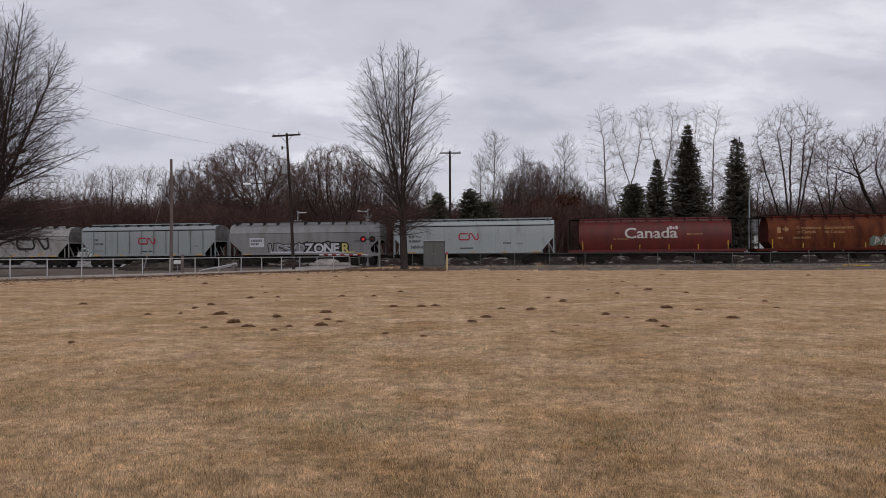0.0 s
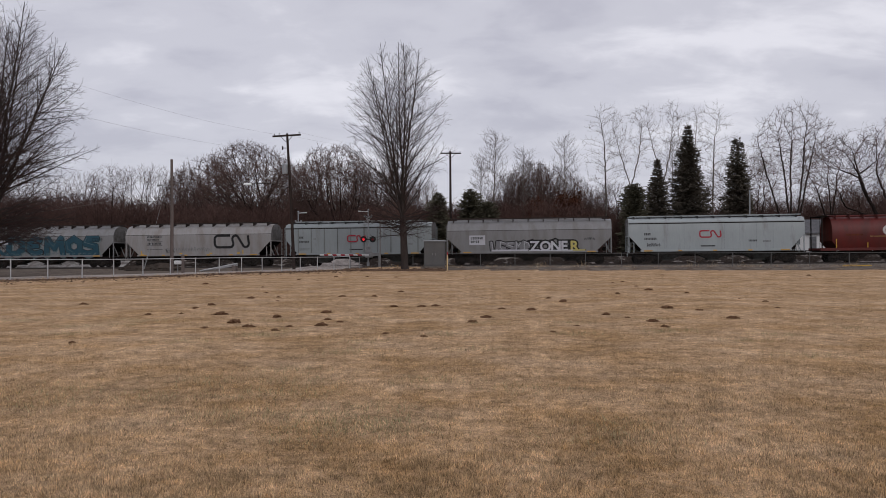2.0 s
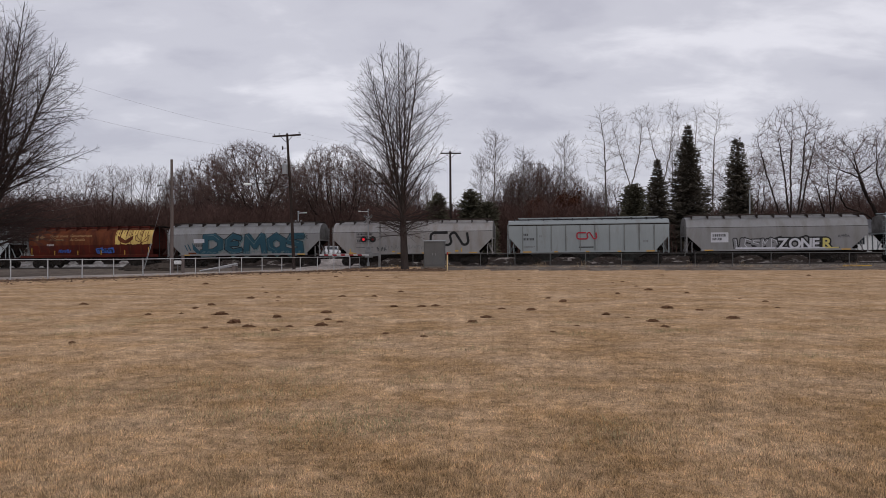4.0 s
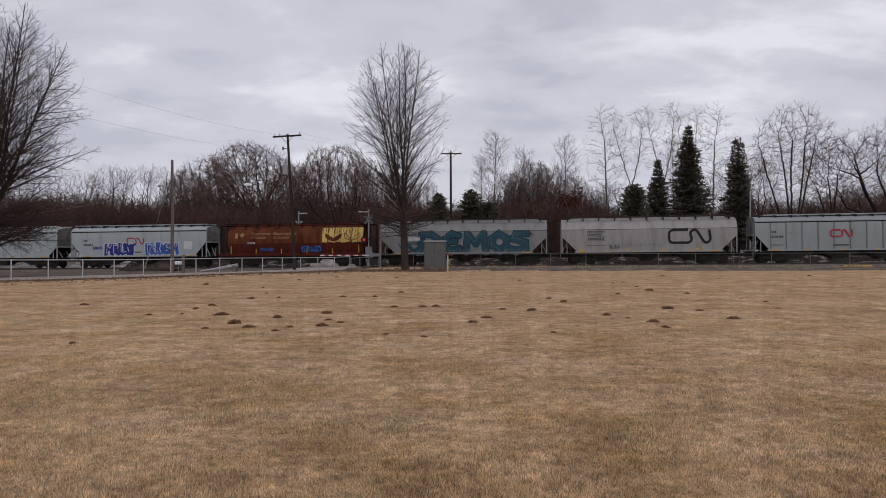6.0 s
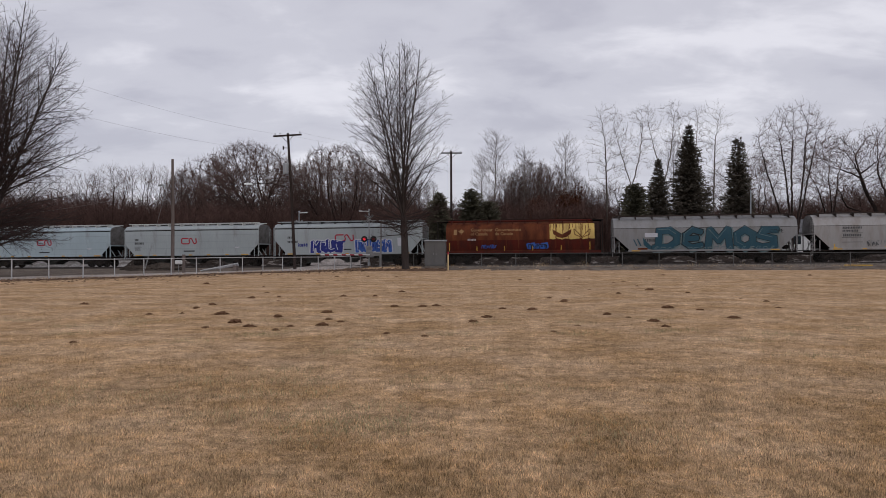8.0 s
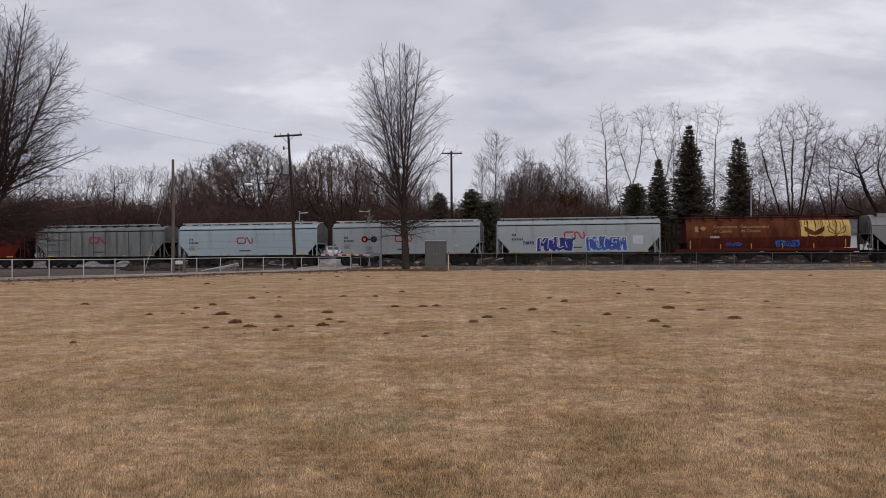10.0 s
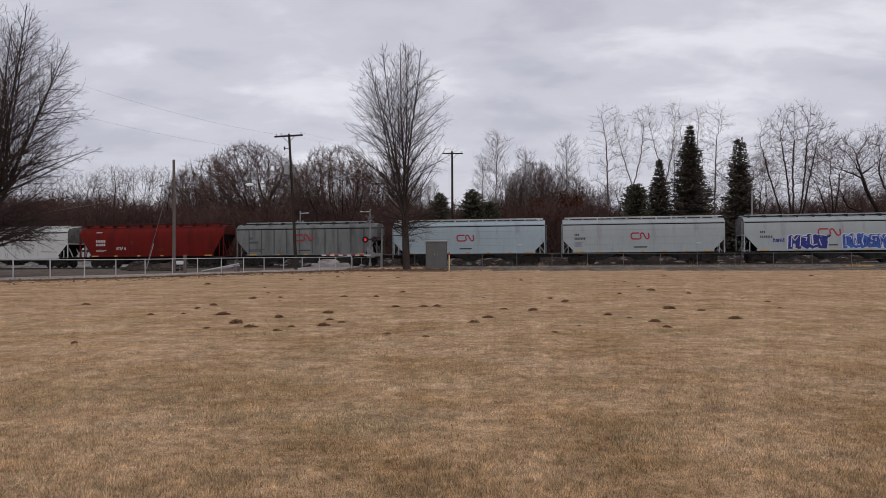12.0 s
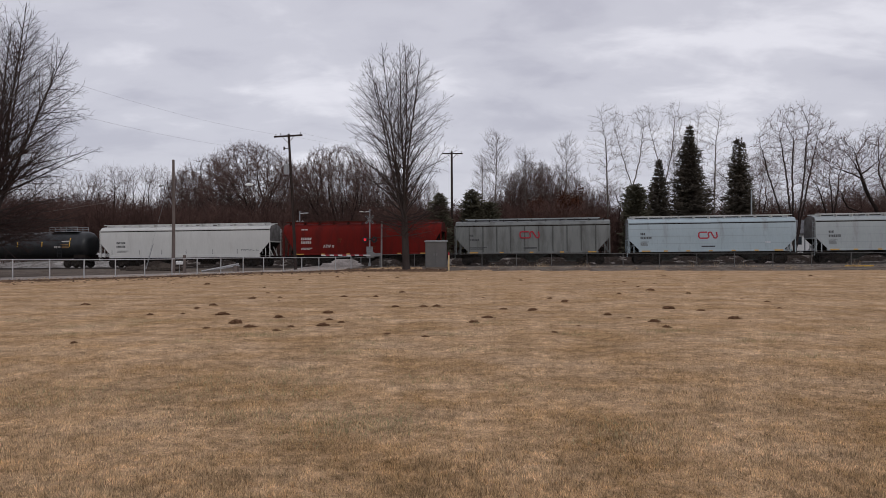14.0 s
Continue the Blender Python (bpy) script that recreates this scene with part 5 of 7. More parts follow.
def dome(rx, rz, cz, low, seed, hollow=0.45, gaps=-0.12, grain=0.30, cx=0.0):
    """A rounded crown made of clumps, hollow inside."""
    def inside(x, y, z):
        d = math.sqrt(((x - cx) / rx) ** 2 + (y / rx) ** 2 + ((z - cz) / rz) ** 2)
        lump = noise.noise((x * grain + seed * 3.1, y * grain, z * grain))
        return z > low and hollow < d < 1.0 + 0.12 * lump and lump > gaps
    return inside


def column(rows, bias=0.0):
    """An upright crown of the given (height, radius) rows."""
    def inside(x, y, z):
        return math.hypot(x - bias * z, y) < interp(rows, z)
    return inside


def px(x, y):
    """Sideways place of a line of sight given by its picture column, at depth y."""
    return (x - 784) / 1254.7 * y


def stand(ob, x, y, scale=1.0, turn=0.0, wide=1.0, lean=0.0):
    ob.matrix_basis = pose(x, y, ground_z(x, y), 0, lean, turn) @ Matrix.Diagonal((scale * wide, scale * wide, scale, 1))


def two_near_trees():
    t = crown_tree("maple_tree", 7, ((0, 0.6), (1.8, 2.0), (3.0, 3.8), (4.2, 4.9), (8.0, 5.9), (11.5, 6.0), (14.5, 5.4), (17.2, 4.0), (19.5, 1.4)), 4.7, 2.9, 0.285, 6, (3, 21), (78, 34),
                   BARK, TWIG, "tall bare maple tree at the edge of the field", gap=0.50, wob=0.02, thin=0.0075, bend=0.008, fine=1.0, reach=7.0, inner=0.2, lean=(-0.61, 0.51))
    stand(t, px(716, 62.0), 62.0, 1.0, 40)
    t = crown_tree("maple_tree", 19, ((0, 0.8), (1.4, 4.0), (3.0, 5.4), (5.0, 6.0), (8.5, 6.2), (11.0, 5.6), (14.5, 4.2), (17.6, 1.7)), 4.2, 2.0, 0.36, 8, (4, 30), (78, 36),
                   BARK, TWIG, "large bare maple tree beside the road fence", gap=0.40, wob=0.02, thin=0.0068, bend=0.003, lean=(1.0, 0.0), fine=1.18, reach=8.5, inner=0.13)
    stand(t, px(-21, 46.0), 46.0, 1.0, 0)


two_near_trees()


def background_trees():
    behind = "trees behind the railway"
    broad = "broad leafless brown tree behind the railway"
    oaks = [colonised("bare_tree", 3, dome(7.6, 7.6, 10.2, 4.4, 1, 0.3, -0.2, cx=-1.4), 4.0, 18.0, 9.4, 5200, [[(0.6, 0, -0.2), (0.5, 0, 2.0), (0.2, 0, 4.2)]], FARBARK, FARTWIG, broad, behind, thin=0.0125, sprigs=5, droop=0.05, up=0.05, kill=0.45, thick=1.7, shoots=(2, 0.5, 1.1)),
            colonised("bare_tree", 5, dome(6.4, 8.2, 9.6, 3.6, 7, 0.4, -0.3), 3.4, 17.8, 7.2, 4400, [[(0, 0, -0.2), (0.1, 0, 3.0)], [(0.3, 0.4, -0.2), (0.9, 0.6, 3.6)]], FARBARK, FARTWIG, broad, behind, thin=0.0125, sprigs=5, up=0.16, droop=0.04, kill=0.45, thick=1.7, shoots=(2, 0.5, 1.1)),
            colonised("bare_tree", 9, dome(6.2, 7.4, 8.6, 2.2, 4, 0.3, -0.25), 2.0, 16.0, 7.0, 2600, [[(0, 0, -0.2), (0, 0, 2.4)]], FARBARK, FARTWIG, broad, behind, thin=0.0125, sprigs=3, up=0.08, kill=0.5, thick=1.6, shoots=(2, 0.5, 1.1))]
    slim = "slender leafless tree with a pale trunk"
    aspens = [colonised("aspen_tree", 21, column(((0, 0), (5.5, 0.5), (7, 2.2), (12, 3.0), (16, 2.2), (18.4, 0.7))), 5.5, 18.4, 3.2, 330, [[(0, 0, -0.2), (0.1, 0, 6), (-0.1, 0, 13), (-0.7, 0, 17.0)]], PALEBARK, PALETWIG, slim, "aspens behind the railway",
                        see=3.5, kill=0.5, thin=0.0080, sprigs=2, sprig=(0.25, 0.6), sprig_w=0.0052, thick=1.5, wobble=0.16, follow=0.9, up=0.35, shoots=(1, 0.4, 1.0), rise=0.35),
              colonised("aspen_tree", 22, column(((0, 0), (8, 0.6), (10, 2.0), (14, 3.3), (17.4, 3.3), (18.4, 2.0)),), 8.0, 18.4, 3.6, 330, [[(0.3, 0, -0.2), (0.1, 0, 8.4), (-1.2, 0.2, 12.4), (-2.2, 0.3, 16)], [(0.1, 0, 8.4), (1.0, -0.3, 12), (1.5, -0.4, 16.6)]], PALEBARK, PALETWIG, slim + " forked half-way up", "aspens behind the railway",
                        see=3.5, kill=0.5, thin=0.0080, sprigs=2, sprig=(0.25, 0.6), sprig_w=0.0052, thick=1.5, wobble=0.16, follow=0.9, up=0.3, shoots=(1, 0.4, 1.0), rise=0.35),
              colonised("aspen_tree", 23, column(((0, 0), (6, 0.5), (9, 1.6), (14, 2.2), (17, 1.7), (18.4, 0.6))), 6.0, 18.4, 2.6, 420, [[(0, 0, -0.2), (0, 0, 9), (0.2, 0, 17.5)]], PALEBARK, PALETWIG, slim, "aspens behind the railway",
                        see=3.0, kill=0.5, thin=0.0078, sprigs=2, sprig=(0.3, 0.7), sprig_w=0.0052, thick=1.4, up=0.7, follow=0.9, shoots=(2, 0.5, 1.3), rise=0.6)]
    fan = [[(0.2 * c, 0.3 * d, -0.2), (1.0 * c, 0.6 * d, 4.0), (2.5 * c, 1.2 * d, 10.0), (3.4 * c + 0.4 * d, 1.6 * d, 14.2)] for c, d in ((-1.25, 0.3), (-0.6, -0.8), (0.05, 0.6), (0.4, -0.5), (0.9, 0.4))]
    stemmy = "leafless tree with several leaning dark stems"
    locusts = [colonised("bare_tree", 31, column(((0, 0), (5.0, 2.0), (9, 4.2), (13, 5.2), (16, 4.2), (18.4, 1.6))), 5.5, 18.4, 5.4, 1300, fan, FARBARK, FARTWIG, stemmy, behind, see=3.0, kill=0.5, thin=0.011, sprigs=2, wobble=0.2, thick=1.5, follow=0.7, up=0.25, shoots=(1, 0.4, 1.1), sprig_w=0.009),
               colonised("bare_tree", 32, dome(5.6, 4.6, 10.5, 6.0, 12, 0.35, -0.1, cx=-2.0), 5.0, 15.2, 8.0, 1200,
                         [[(2.2, 0, -0.2), (2.0, 0, 2.6), (0.6, 0.2, 5.4), (-0.6, 0, 7.4), (-1.2, 0.3, 10.0)], [(2.0, 0, 2.6), (-0.8, -0.6, 4.6), (-3.0, -0.4, 5.4)]], FARBARK, FARTWIG, "leafless tree with a twisted leaning trunk", behind,
                         see=5.0, kill=0.5, thin=0.0115, sprigs=2, wobble=0.24, droop=0.05, thick=1.7, follow=0.6, shoots=(1, 0.4, 1.1), sprig_w=0.009),
               colonised("bare_tree", 33, dome(4.6, 5.6, 11.0, 5.6, 15, 0.3, -0.15), 5.0, 16.6, 5.4, 1100, [[(0, 0, -0.2), (0.3, 0, 4.5), (-0.2, 0, 9.0)], [(0.3, 0, 4.5), (1.8, 0.4, 9.5)], [(0.15, 0, 2.5), (-2.0, 0.3, 8.6)]], FARBARK, FARTWIG, stemmy, behind,
                         see=5.0, kill=0.5, thin=0.0115, sprigs=2, wobble=0.22, thick=1.5, follow=0.6, up=0.2, shoots=(1, 0.4, 1.1), sprig_w=0.009)]
    used = set()

    def place(protos, k, col, top, y, wide=1.0, turn=0):
        proto = protos[k % len(protos)]
        x = px(col, y)
        s = (1.45 + (450 - top) * y / 1254.7 - ground_z(x, y)) / proto["height"]
        ob = copy_thing(proto, pose(0, 0, 0)) if proto in used else proto
        used.add(proto)
        stand(ob, x, y, s, turn, wide)

    # kind, column, top, depth, width, turn
    for k, c, t, y, w, turn in ((0, 456, 251, 104, 1.0, 0), (1, 592, 257, 108, 1.05, 0), (2, 372, 276, 112, 1.0, 40), (2, 515, 290, 118, 0.9, 120), (2, 650, 288, 116, 0.95, 200), (0, 322, 300, 120, 0.7, 160),
                                (2, 695, 302, 120, 0.9, 300), (2, 742, 318, 122, 0.9, 80), (1, 938, 284, 104, 0.8, 140), (2, 1010, 310, 108, 0.8, 20), (2, 905, 306, 108, 0.8, 260), (2, 975, 292, 110, 0.9, 170),
                                (2, 1048, 338, 106, 0.9, 60), (2, 540, 285, 124, 0.9, 210)):
        place(oaks, k, c, t, y, w, turn)
    for k, c, t, y, w, turn in ((0, 192, 291, 112, 0.95, 0), (2, 236, 290, 116, 0.9, 50), (2, 275, 288, 114, 0.8, 190), (2, 150, 300, 122, 0.9, 90), (0, 1402, 183, 92, 1.0, 0), (2, 1468, 236, 98, 1.0, 20), (1, 1538, 228, 94, 1.0, 0),
                                (2, 1585, 205, 92, 1.1, 150), (2, 1092, 318, 104, 1.1, 250), (2, 1236, 322, 106, 1.2, 100), (0, 96, 308, 126, 0.9, 140), (2, 40, 300, 122, 0.9, 30), (0, 1650, 215, 100, 1.0, 60), (2, 330, 296, 122, 0.9, 280),
                                (1, 1290, 268, 104, 0.9, 170), (2, 1340, 262, 108, 0.9, 110), (2, 1060, 322, 110, 1.1, 330), (2, 1500, 325, 114, 1.4, 310)):
        place(locusts, k, c, t, y, w, turn)
    for k, c, t, y, w, turn in ((0, 1071, 178, 93, 1.05, 0), (1, 1115, 192, 97, 0.95, 0), (1, 1172, 180, 99, 0.85, 8), (0, 1262, 175, 95, 1.0, 180), (1, 1218, 190, 101, 0.7, 20), (2, 874, 232, 96, 1.1, 0),
                                (2, 926, 262, 100, 1.0, 70), (2, 1000, 240, 99, 1.0, 140), (2, 1190, 240, 104, 0.8, 220), (0, 955, 280, 104, 0.8, 300), (2, 850, 275, 104, 0.9, 40)):
        place(aspens, k, c, t, y, w, turn)


background_trees()


def conifer(name, seed, height, base_r, mat_, label, fullness=1.0, tops=1):
    rng = random.Random(seed)
    e = thing(name, pose(0, 0, 0), label, "tree", "evergreens behind the railway")
    bm = bmesh.new()
    tube(bm, [(0, 0, -0.1), (0, 0, height * 0.96)], height * 0.013, 8, 0.02)
    part("trunk", bm, FARBARK, e)
    verts, faces = [], []

    def spray(p, d, L, w):
        side = d.cross(Vector((0, 0, 1))).normalized() * w
        b = len(verts)
        lift = Vector((0, 0, w * 0.35))
        verts.extend([p, p + d * L * 0.45 + side - lift, p + d * L, p + d * L * 0.45 - side - lift, p + d * L * 0.5 + lift])
        faces.extend([(b, b + 1, b + 4), (b + 1, b + 2, b + 4), (b + 2, b + 3, b + 4), (b + 3, b, b + 4)])

    layers = int(height * 5.6)
    for j in range(layers):
        f = (j + rng.random()) / layers
        z = height * (0.05 + 0.94 * f)
        taper = (1 - f) ** (0.97 if mat_ is NEEDLE else 0.5)
        reach0 = base_r * min(0.56 if mat_ is NEEDLE else 0.5, taper * (0.97 + 0.08 * math.sin(j * 0.37 + seed)) + 0.02)
        n = int((9 + 16 * taper) * fullness)
        for k in range(n):
            a = 2 * math.pi * (k + rng.random()) / n
            lobe = noise.noise((math.cos(a) * 1.4 + seed * 7, math.sin(a) * 1.4, z * 0.75))
            reach = reach0 * (1 + 0.55 * lobe * min(1.0, taper * 2.5)) * rng.choice((rng.uniform(0.5, 1.0), rng.uniform(0.88, 1.12)))
            d = Vector((math.cos(a), math.sin(a), rng.uniform(-0.32, 0.02) + 0.35 * f))
            d.normalize()
            m = max(2, int(reach / 0.17))
            off = Vector((0, 0, 0))
            if tops > 1 and f > 0.74:
                off = Vector((0.32 if k % 2 else -0.32, 0, -0.3 if k % 2 else 0))
            for i in range(m):
                q = Vector((0, 0, z)) + off + d * reach * (i + 0.6) / m + Vector((0, 0, 0.05 * rng.gauss(0, 1)))
                dd = (d + Vector((rng.gauss(0, 0.45), rng.gauss(0, 0.45), rng.gauss(-0.05, 0.22)))).normalized()
                spray(q + Vector((0, 0, 0.10 * ((i + 0.6) / m) ** 2 * reach)), dd, rng.uniform(0.30, 0.58), rng.uniform(0.09, 0.17))
    for k in range(tops):
        for i in range(14):
            q = Vector((0.32 * (k * 2 - 1) if tops > 1 else 0, 0, height * (0.95 + 0.05 * i / 14)))
            spray(q, Vector((rng.gauss(0, 0.5), rng.gauss(0, 0.5), 0.7)).normalized(), 0.35, 0.06)
    from_arrays("crown", verts, faces, mat_, e)
    return e


def evergreens():
    for seed, c, top, y, r, m, full, tops, lab in ((1, 1217, 222, 90, 4.2, NEEDLE, 1.3, 1, "tall dark green fir tree"), (2, 1305, 245, 88, 3.2, NEEDLE, 1.3, 2, "dark green fir tree with a forked top"),
                                                   (3, 1163, 283, 90, 3.2, NEEDLE, 1.25, 1, "dark green fir tree of middling height"), (4, 1122, 326, 88, 3.1, PINE, 1.2, 1, "short ragged evergreen"),
                                                   (5, 832, 336, 87, 2.9, PINE, 1.1, 1, "short dark pine far behind the railway"), (6, 774, 343, 87, 2.6, PINE, 1.1, 1, "short dark pine far behind the railway"),
                                                   (7, 862, 358, 87, 2.6, PINE, 1.1, 1, "short dark pine far behind the railway")):
        x = px(c, y)
        h = 1.45 + (450 - top) * y / 1254.7 - ground_z(x, y)
        t = conifer("fir_tree" if m is NEEDLE else "pine_tree", seed, h, r, m, lab + " behind the railway" if "railway" not in lab else lab, full, tops)
        stand(t, x, y)


evergreens()


def brush(name, n, x_range, y_range, height, twigs, thin, mat_, label, seed, keep=None):
    """Countless leafless stems and shoots."""
    rng = random.Random(seed)
    limbs, fine = [], []
    for k in range(n):
        y = rng.uniform(*y_range)
        x = rng.uniform(*x_range) * y / 100
        h = (1 - 0.5 * rng.random() ** 1.6) * (height(x / y) if callable(height) else height)
        if keep and not keep(x, y):
            continue
        p = Vector((x, y, ground_z(x, y) - 0.05))
        d = Vector((rng.gauss(0, 0.16), rng.gauss(0, 0.16), 1)).normalized()
        pts = [p]
        for i in range(3):
            d = (d + Vector((rng.gauss(0, 0.12), rng.gauss(0, 0.12), 0.05))).normalized()
            pts.append(pts[-1] + d * h / 3)
        limbs.append((pts, [thin * 2.2, thin * 1.8, thin * 1.4, thin * 0.8], 3))
        for t in range(twigs):
            i = rng.randrange(3)
            q = pts[i].lerp(pts[i + 1], rng.random())
            a = rng.uniform(0, 6.28)
            dd = Vector((math.cos(a) * 0.8, math.sin(a) * 0.8, rng.uniform(0.1, 1.0))).normalized()
            ln = h * rng.uniform(0.12, 0.34)
            fine.append((q, q + (dd + Vector((0, 0, 0.15))).normalized() * ln, thin * 1.25))
    v, f = limb_tubes(limbs)
    slivers(rng, fine, v, f)
    ob = from_arrays(name, v, f, mat_)
    return tagged(ob, label, "brush", kind="stuff")


def low_on_the_right(u):
    return 6.2 - 1.7 * smooth01(0.2, 0.27, u) + 2.6 * smooth01(0.36, 0.46, u) + 0.9 * smooth01(0.0, -0.15, u) + 1.2 * smooth01(-0.42, -0.5, u) + 1.0 * smooth01(0.05, 0.10, u) * smooth01(0.24, 0.18, u)


brush("thicket", 5600, (-72, 72), (88, 106), low_on_the_right, 31, 0.020, THICKET, "tangled leafless brown undergrowth behind the railway", 1,
      lambda x, y: not (-30 < x < -8 and y < 100 and abs(x + 13.2 + (y - 86) * 0.3) < 5) and not (36 < x < 60 and y < 101))
brush("far_woods", 5600, (-74, 74), (121, 158), lambda u: 10.8 - 2.4 * smooth01(0.19, 0.26, u) - 1.6 * smooth01(0.08, 0.04, u) * smooth01(-0.05, -0.02, u) + 1.2 * smooth01(0.2, 0.16, u) * smooth01(0.08, 0.1, u) + 1.4 * smooth01(0.34, 0.42, u) + 2.0 * smooth01(0.52, 0.58, u) + 0.6 * smooth01(-0.04, -0.1, u) * smooth01(-0.39, -0.33, u) + 1.2 * smooth01(-0.42, -0.5, u), 37, 0.030, FARWOODS, "dense leafless brown woods far behind the railway", 2)


def rust_leaves():
    """An oak that keeps its dead leaves."""
    for seed, c, top, y, r in ((3, 1000, 322, 97, 3.6), (4, 955, 345, 96, 2.8), (9, 760, 368, 99, 2.6)):
        rng = random.Random(seed)
        x0 = px(c, y)
        z0 = ground_z(x0, y)
        h = 1.45 + (450 - top) * y / 1254.7 - z0
        e = thing("oak_tree", pose(x0, y, z0), "small oak still holding rust-brown dead leaves", "tree", "trees behind the railway")
        limbs = []
        tips = []
        for k in range(46):
            a, f = rng.uniform(0, 6.28), rng.uniform(0.25, 1.0)
            q = Vector((0, 0, h * f * 0.55))
            tip = Vector((math.cos(a) * r * rng.uniform(0.3, 1) * (1.1 - f * 0.55), math.sin(a) * r * rng.uniform(0.3, 1) * (1.1 - f * 0.55), h * rng.uniform(f * 0.6, f)))
            mid = q.lerp(tip, 0.5) + Vector((0, 0, 0.3))
            limbs.append(([q, mid, tip], [0.05, 0.035, 0.015], 4))
            tips += [mid, tip, q.lerp(tip, 0.75)]
        limbs.append(([Vector((0, 0, -0.1)), Vector((0.05, 0, h * 0.4)), Vector((0, 0.05, h * 0.8))], [0.2, 0.14, 0.04], 6))
        v, f = limb_tubes(limbs)
        from_arrays("trunk", v, f, FARBARK, e)
        verts, faces = [], []
        for p in tips:
            for k in range(60):
                c0 = p + Vector((rng.gauss(0, 0.42), rng.gauss(0, 0.42), rng.gauss(0, 0.36)))
                a = Vector((rng.gauss(0, 1), rng.gauss(0, 1), rng.gauss(0, 1))).normalized() * 0.11
                b = a.cross(Vector((rng.gauss(0, 1), rng.gauss(0, 1), rng.gauss(0, 1)))).normalized() * 0.075
                i = len(verts)
                verts += [c0 - a, c0 + b, c0 + a, c0 - b]
                faces.append((i, i + 1, i + 2, i + 3))
        from_arrays("crown", verts, faces, RUSTLEAF, e)


rust_leaves()

# ---- fences
def fence(name, pts, height, post_r, material, wire_mat, label, tall=()):
    e = thing(name, pose(pts[0][0], pts[0][1], ground_z(*pts[0])), label, "fence")
    o = e.matrix_basis.translation
    tops = [Vector((x, y, ground_z(x, y) + height)) - o for x, y in pts]
    feet = [Vector((x, y, ground_z(x, y))) - o for x, y in pts]
    for i, (a, b) in enumerate(zip(feet, tops)):
        bm = bmesh.new()
        lean = Vector((0.03 * math.sin(i * 4.1), 0, 0))
        tube(bm, [a - Vector((0, 0, 0.1)), b + lean * 0.5], post_r, 8)
        tube(bm, [b + lean * 0.5, b + lean * 0.5 + Vector((0, 0, 0.05))], post_r * 1.3, 8, post_r * 0.6)
        part("post", bm, material, e)
    for a, b in zip(tops, tops[1:]):
        bm = bmesh.new()
        tube(bm, [a, b], post_r * 0.78, 8)
        part("top_rail", bm, material, e)
    for i in range(len(pts) - 1):
        a, b, ta = feet[i], feet[i + 1], tops[i]
        L = (b - a).length
        H = height - 0.06
        verts, faces = [], []
        ax = (b - a).normalized()
        nrm = Vector((-ax.y, ax.x, 0)) * 0.004

        def wire(u0, z0, u1, z1, off):
            p, q = a + ax * u0 + Vector((0, 0, z0 + 0.05)), a + ax * u1 + Vector((0, 0, z1 + 0.05))
            d = (q - p).normalized()
            s = Vector((-d.z * ax.x, -d.z * ax.y, (d.dot(ax)))) * 0.0012
            k = len(verts)
            verts.extend([p + s + off, p - s + off, p + nrm * 0.6 + off, q + s + off, q - s + off, q + nrm * 0.6 + off])
            faces.extend([(k, k + 1, k + 4, k + 3), (k + 1, k + 2, k + 5, k + 4), (k + 2, k, k + 3, k + 5)])
        u = -H
        while u < L:
            u0, z0, u1, z1 = u, 0.0, u + H, H
            if u0 < 0:
                z0, u0 = -u, 0.0
            if u1 > L:
                z1, u1 = H - (u1 - L), L
            if z1 - z0 > 0.02:
                wire(u0, z0, u1, z1, nrm * 0)
                wire(L - u0, z0, L - u1, z1, nrm)
            u += 0.08
        from_arrays("chain_link_panel", verts, faces, wire_mat, e)
    return e


def fences():
    # along the road: recedes to the crossing
    y0 = 40.5
    pts = [(-0.6105 * y0 + 0.02843 * y0 * n, y0 + 0.04307 * y0 * n) for n in range(-3, 15)]
    fence("road_fence", pts, 1.2, 0.036, GALV, MESHWIRE, "galvanised chain-link fence along the road")
    # along the railway, parallel to the track
    pts = []
    for k in range(22):
        x = px(672, 64.4) + 3.05 * CT * k
        p = track_point((x + 9.6 * ST) / CT, 9.6)
        pts.append((p.x, p.y))
    fence("railway_fence", pts, 1.15, 0.03, DARKGALV, MESHWIRE, "weathered chain-link fence along the railway gravel")
    a, b = (-0.6105 + 0.02843 * 14) * y0, (1 + 0.04307 * 14) * y0
    mid = ((a * 2 + pts[0][0]) / 3, (b * 2 + pts[0][1]) / 3)
    fence("short_fence", [(a + 0.12, b - 0.1), mid, (pts[0][0] - 0.15, pts[0][1] + 0.05)], 1.05, 0.03, DULLGALV, MESHWIRE, "short chain-link fence joining the tall pole")
    x, y = pts[0]
    e = thing("metal_pole", pose(x, y - 0.12, ground_z(x, y)), "tall thin dark metal pole at the fence corner", "pole")
    bm = bmesh.new()
    tube(bm, [(0, 0, -0.1), (0.03, 0, 4.15)], 0.075, 10)
    part("shaft", bm, DULLGALV, e)
    bm = bmesh.new()
    tube(bm, [(0.03, 0, 4.15), (0.03, 0, 4.2)], 0.09, 10, 0.05)
    part("cap", bm, DULLGALV, e)


fences()


# ---- poles, lamps and wires
def insulator(parent, p):
    bm = bmesh.new()
    tube(bm, [p, Vector(p) + Vector((0, 0, 0.1))], 0.03, 6)
    tube(bm, [Vector(p) + Vector((0, 0, 0.1)), Vector(p) + Vector((0, 0, 0.2))], 0.06, 8, 0.035)
    part("insulator", bm, LIGHTMETAL, parent)


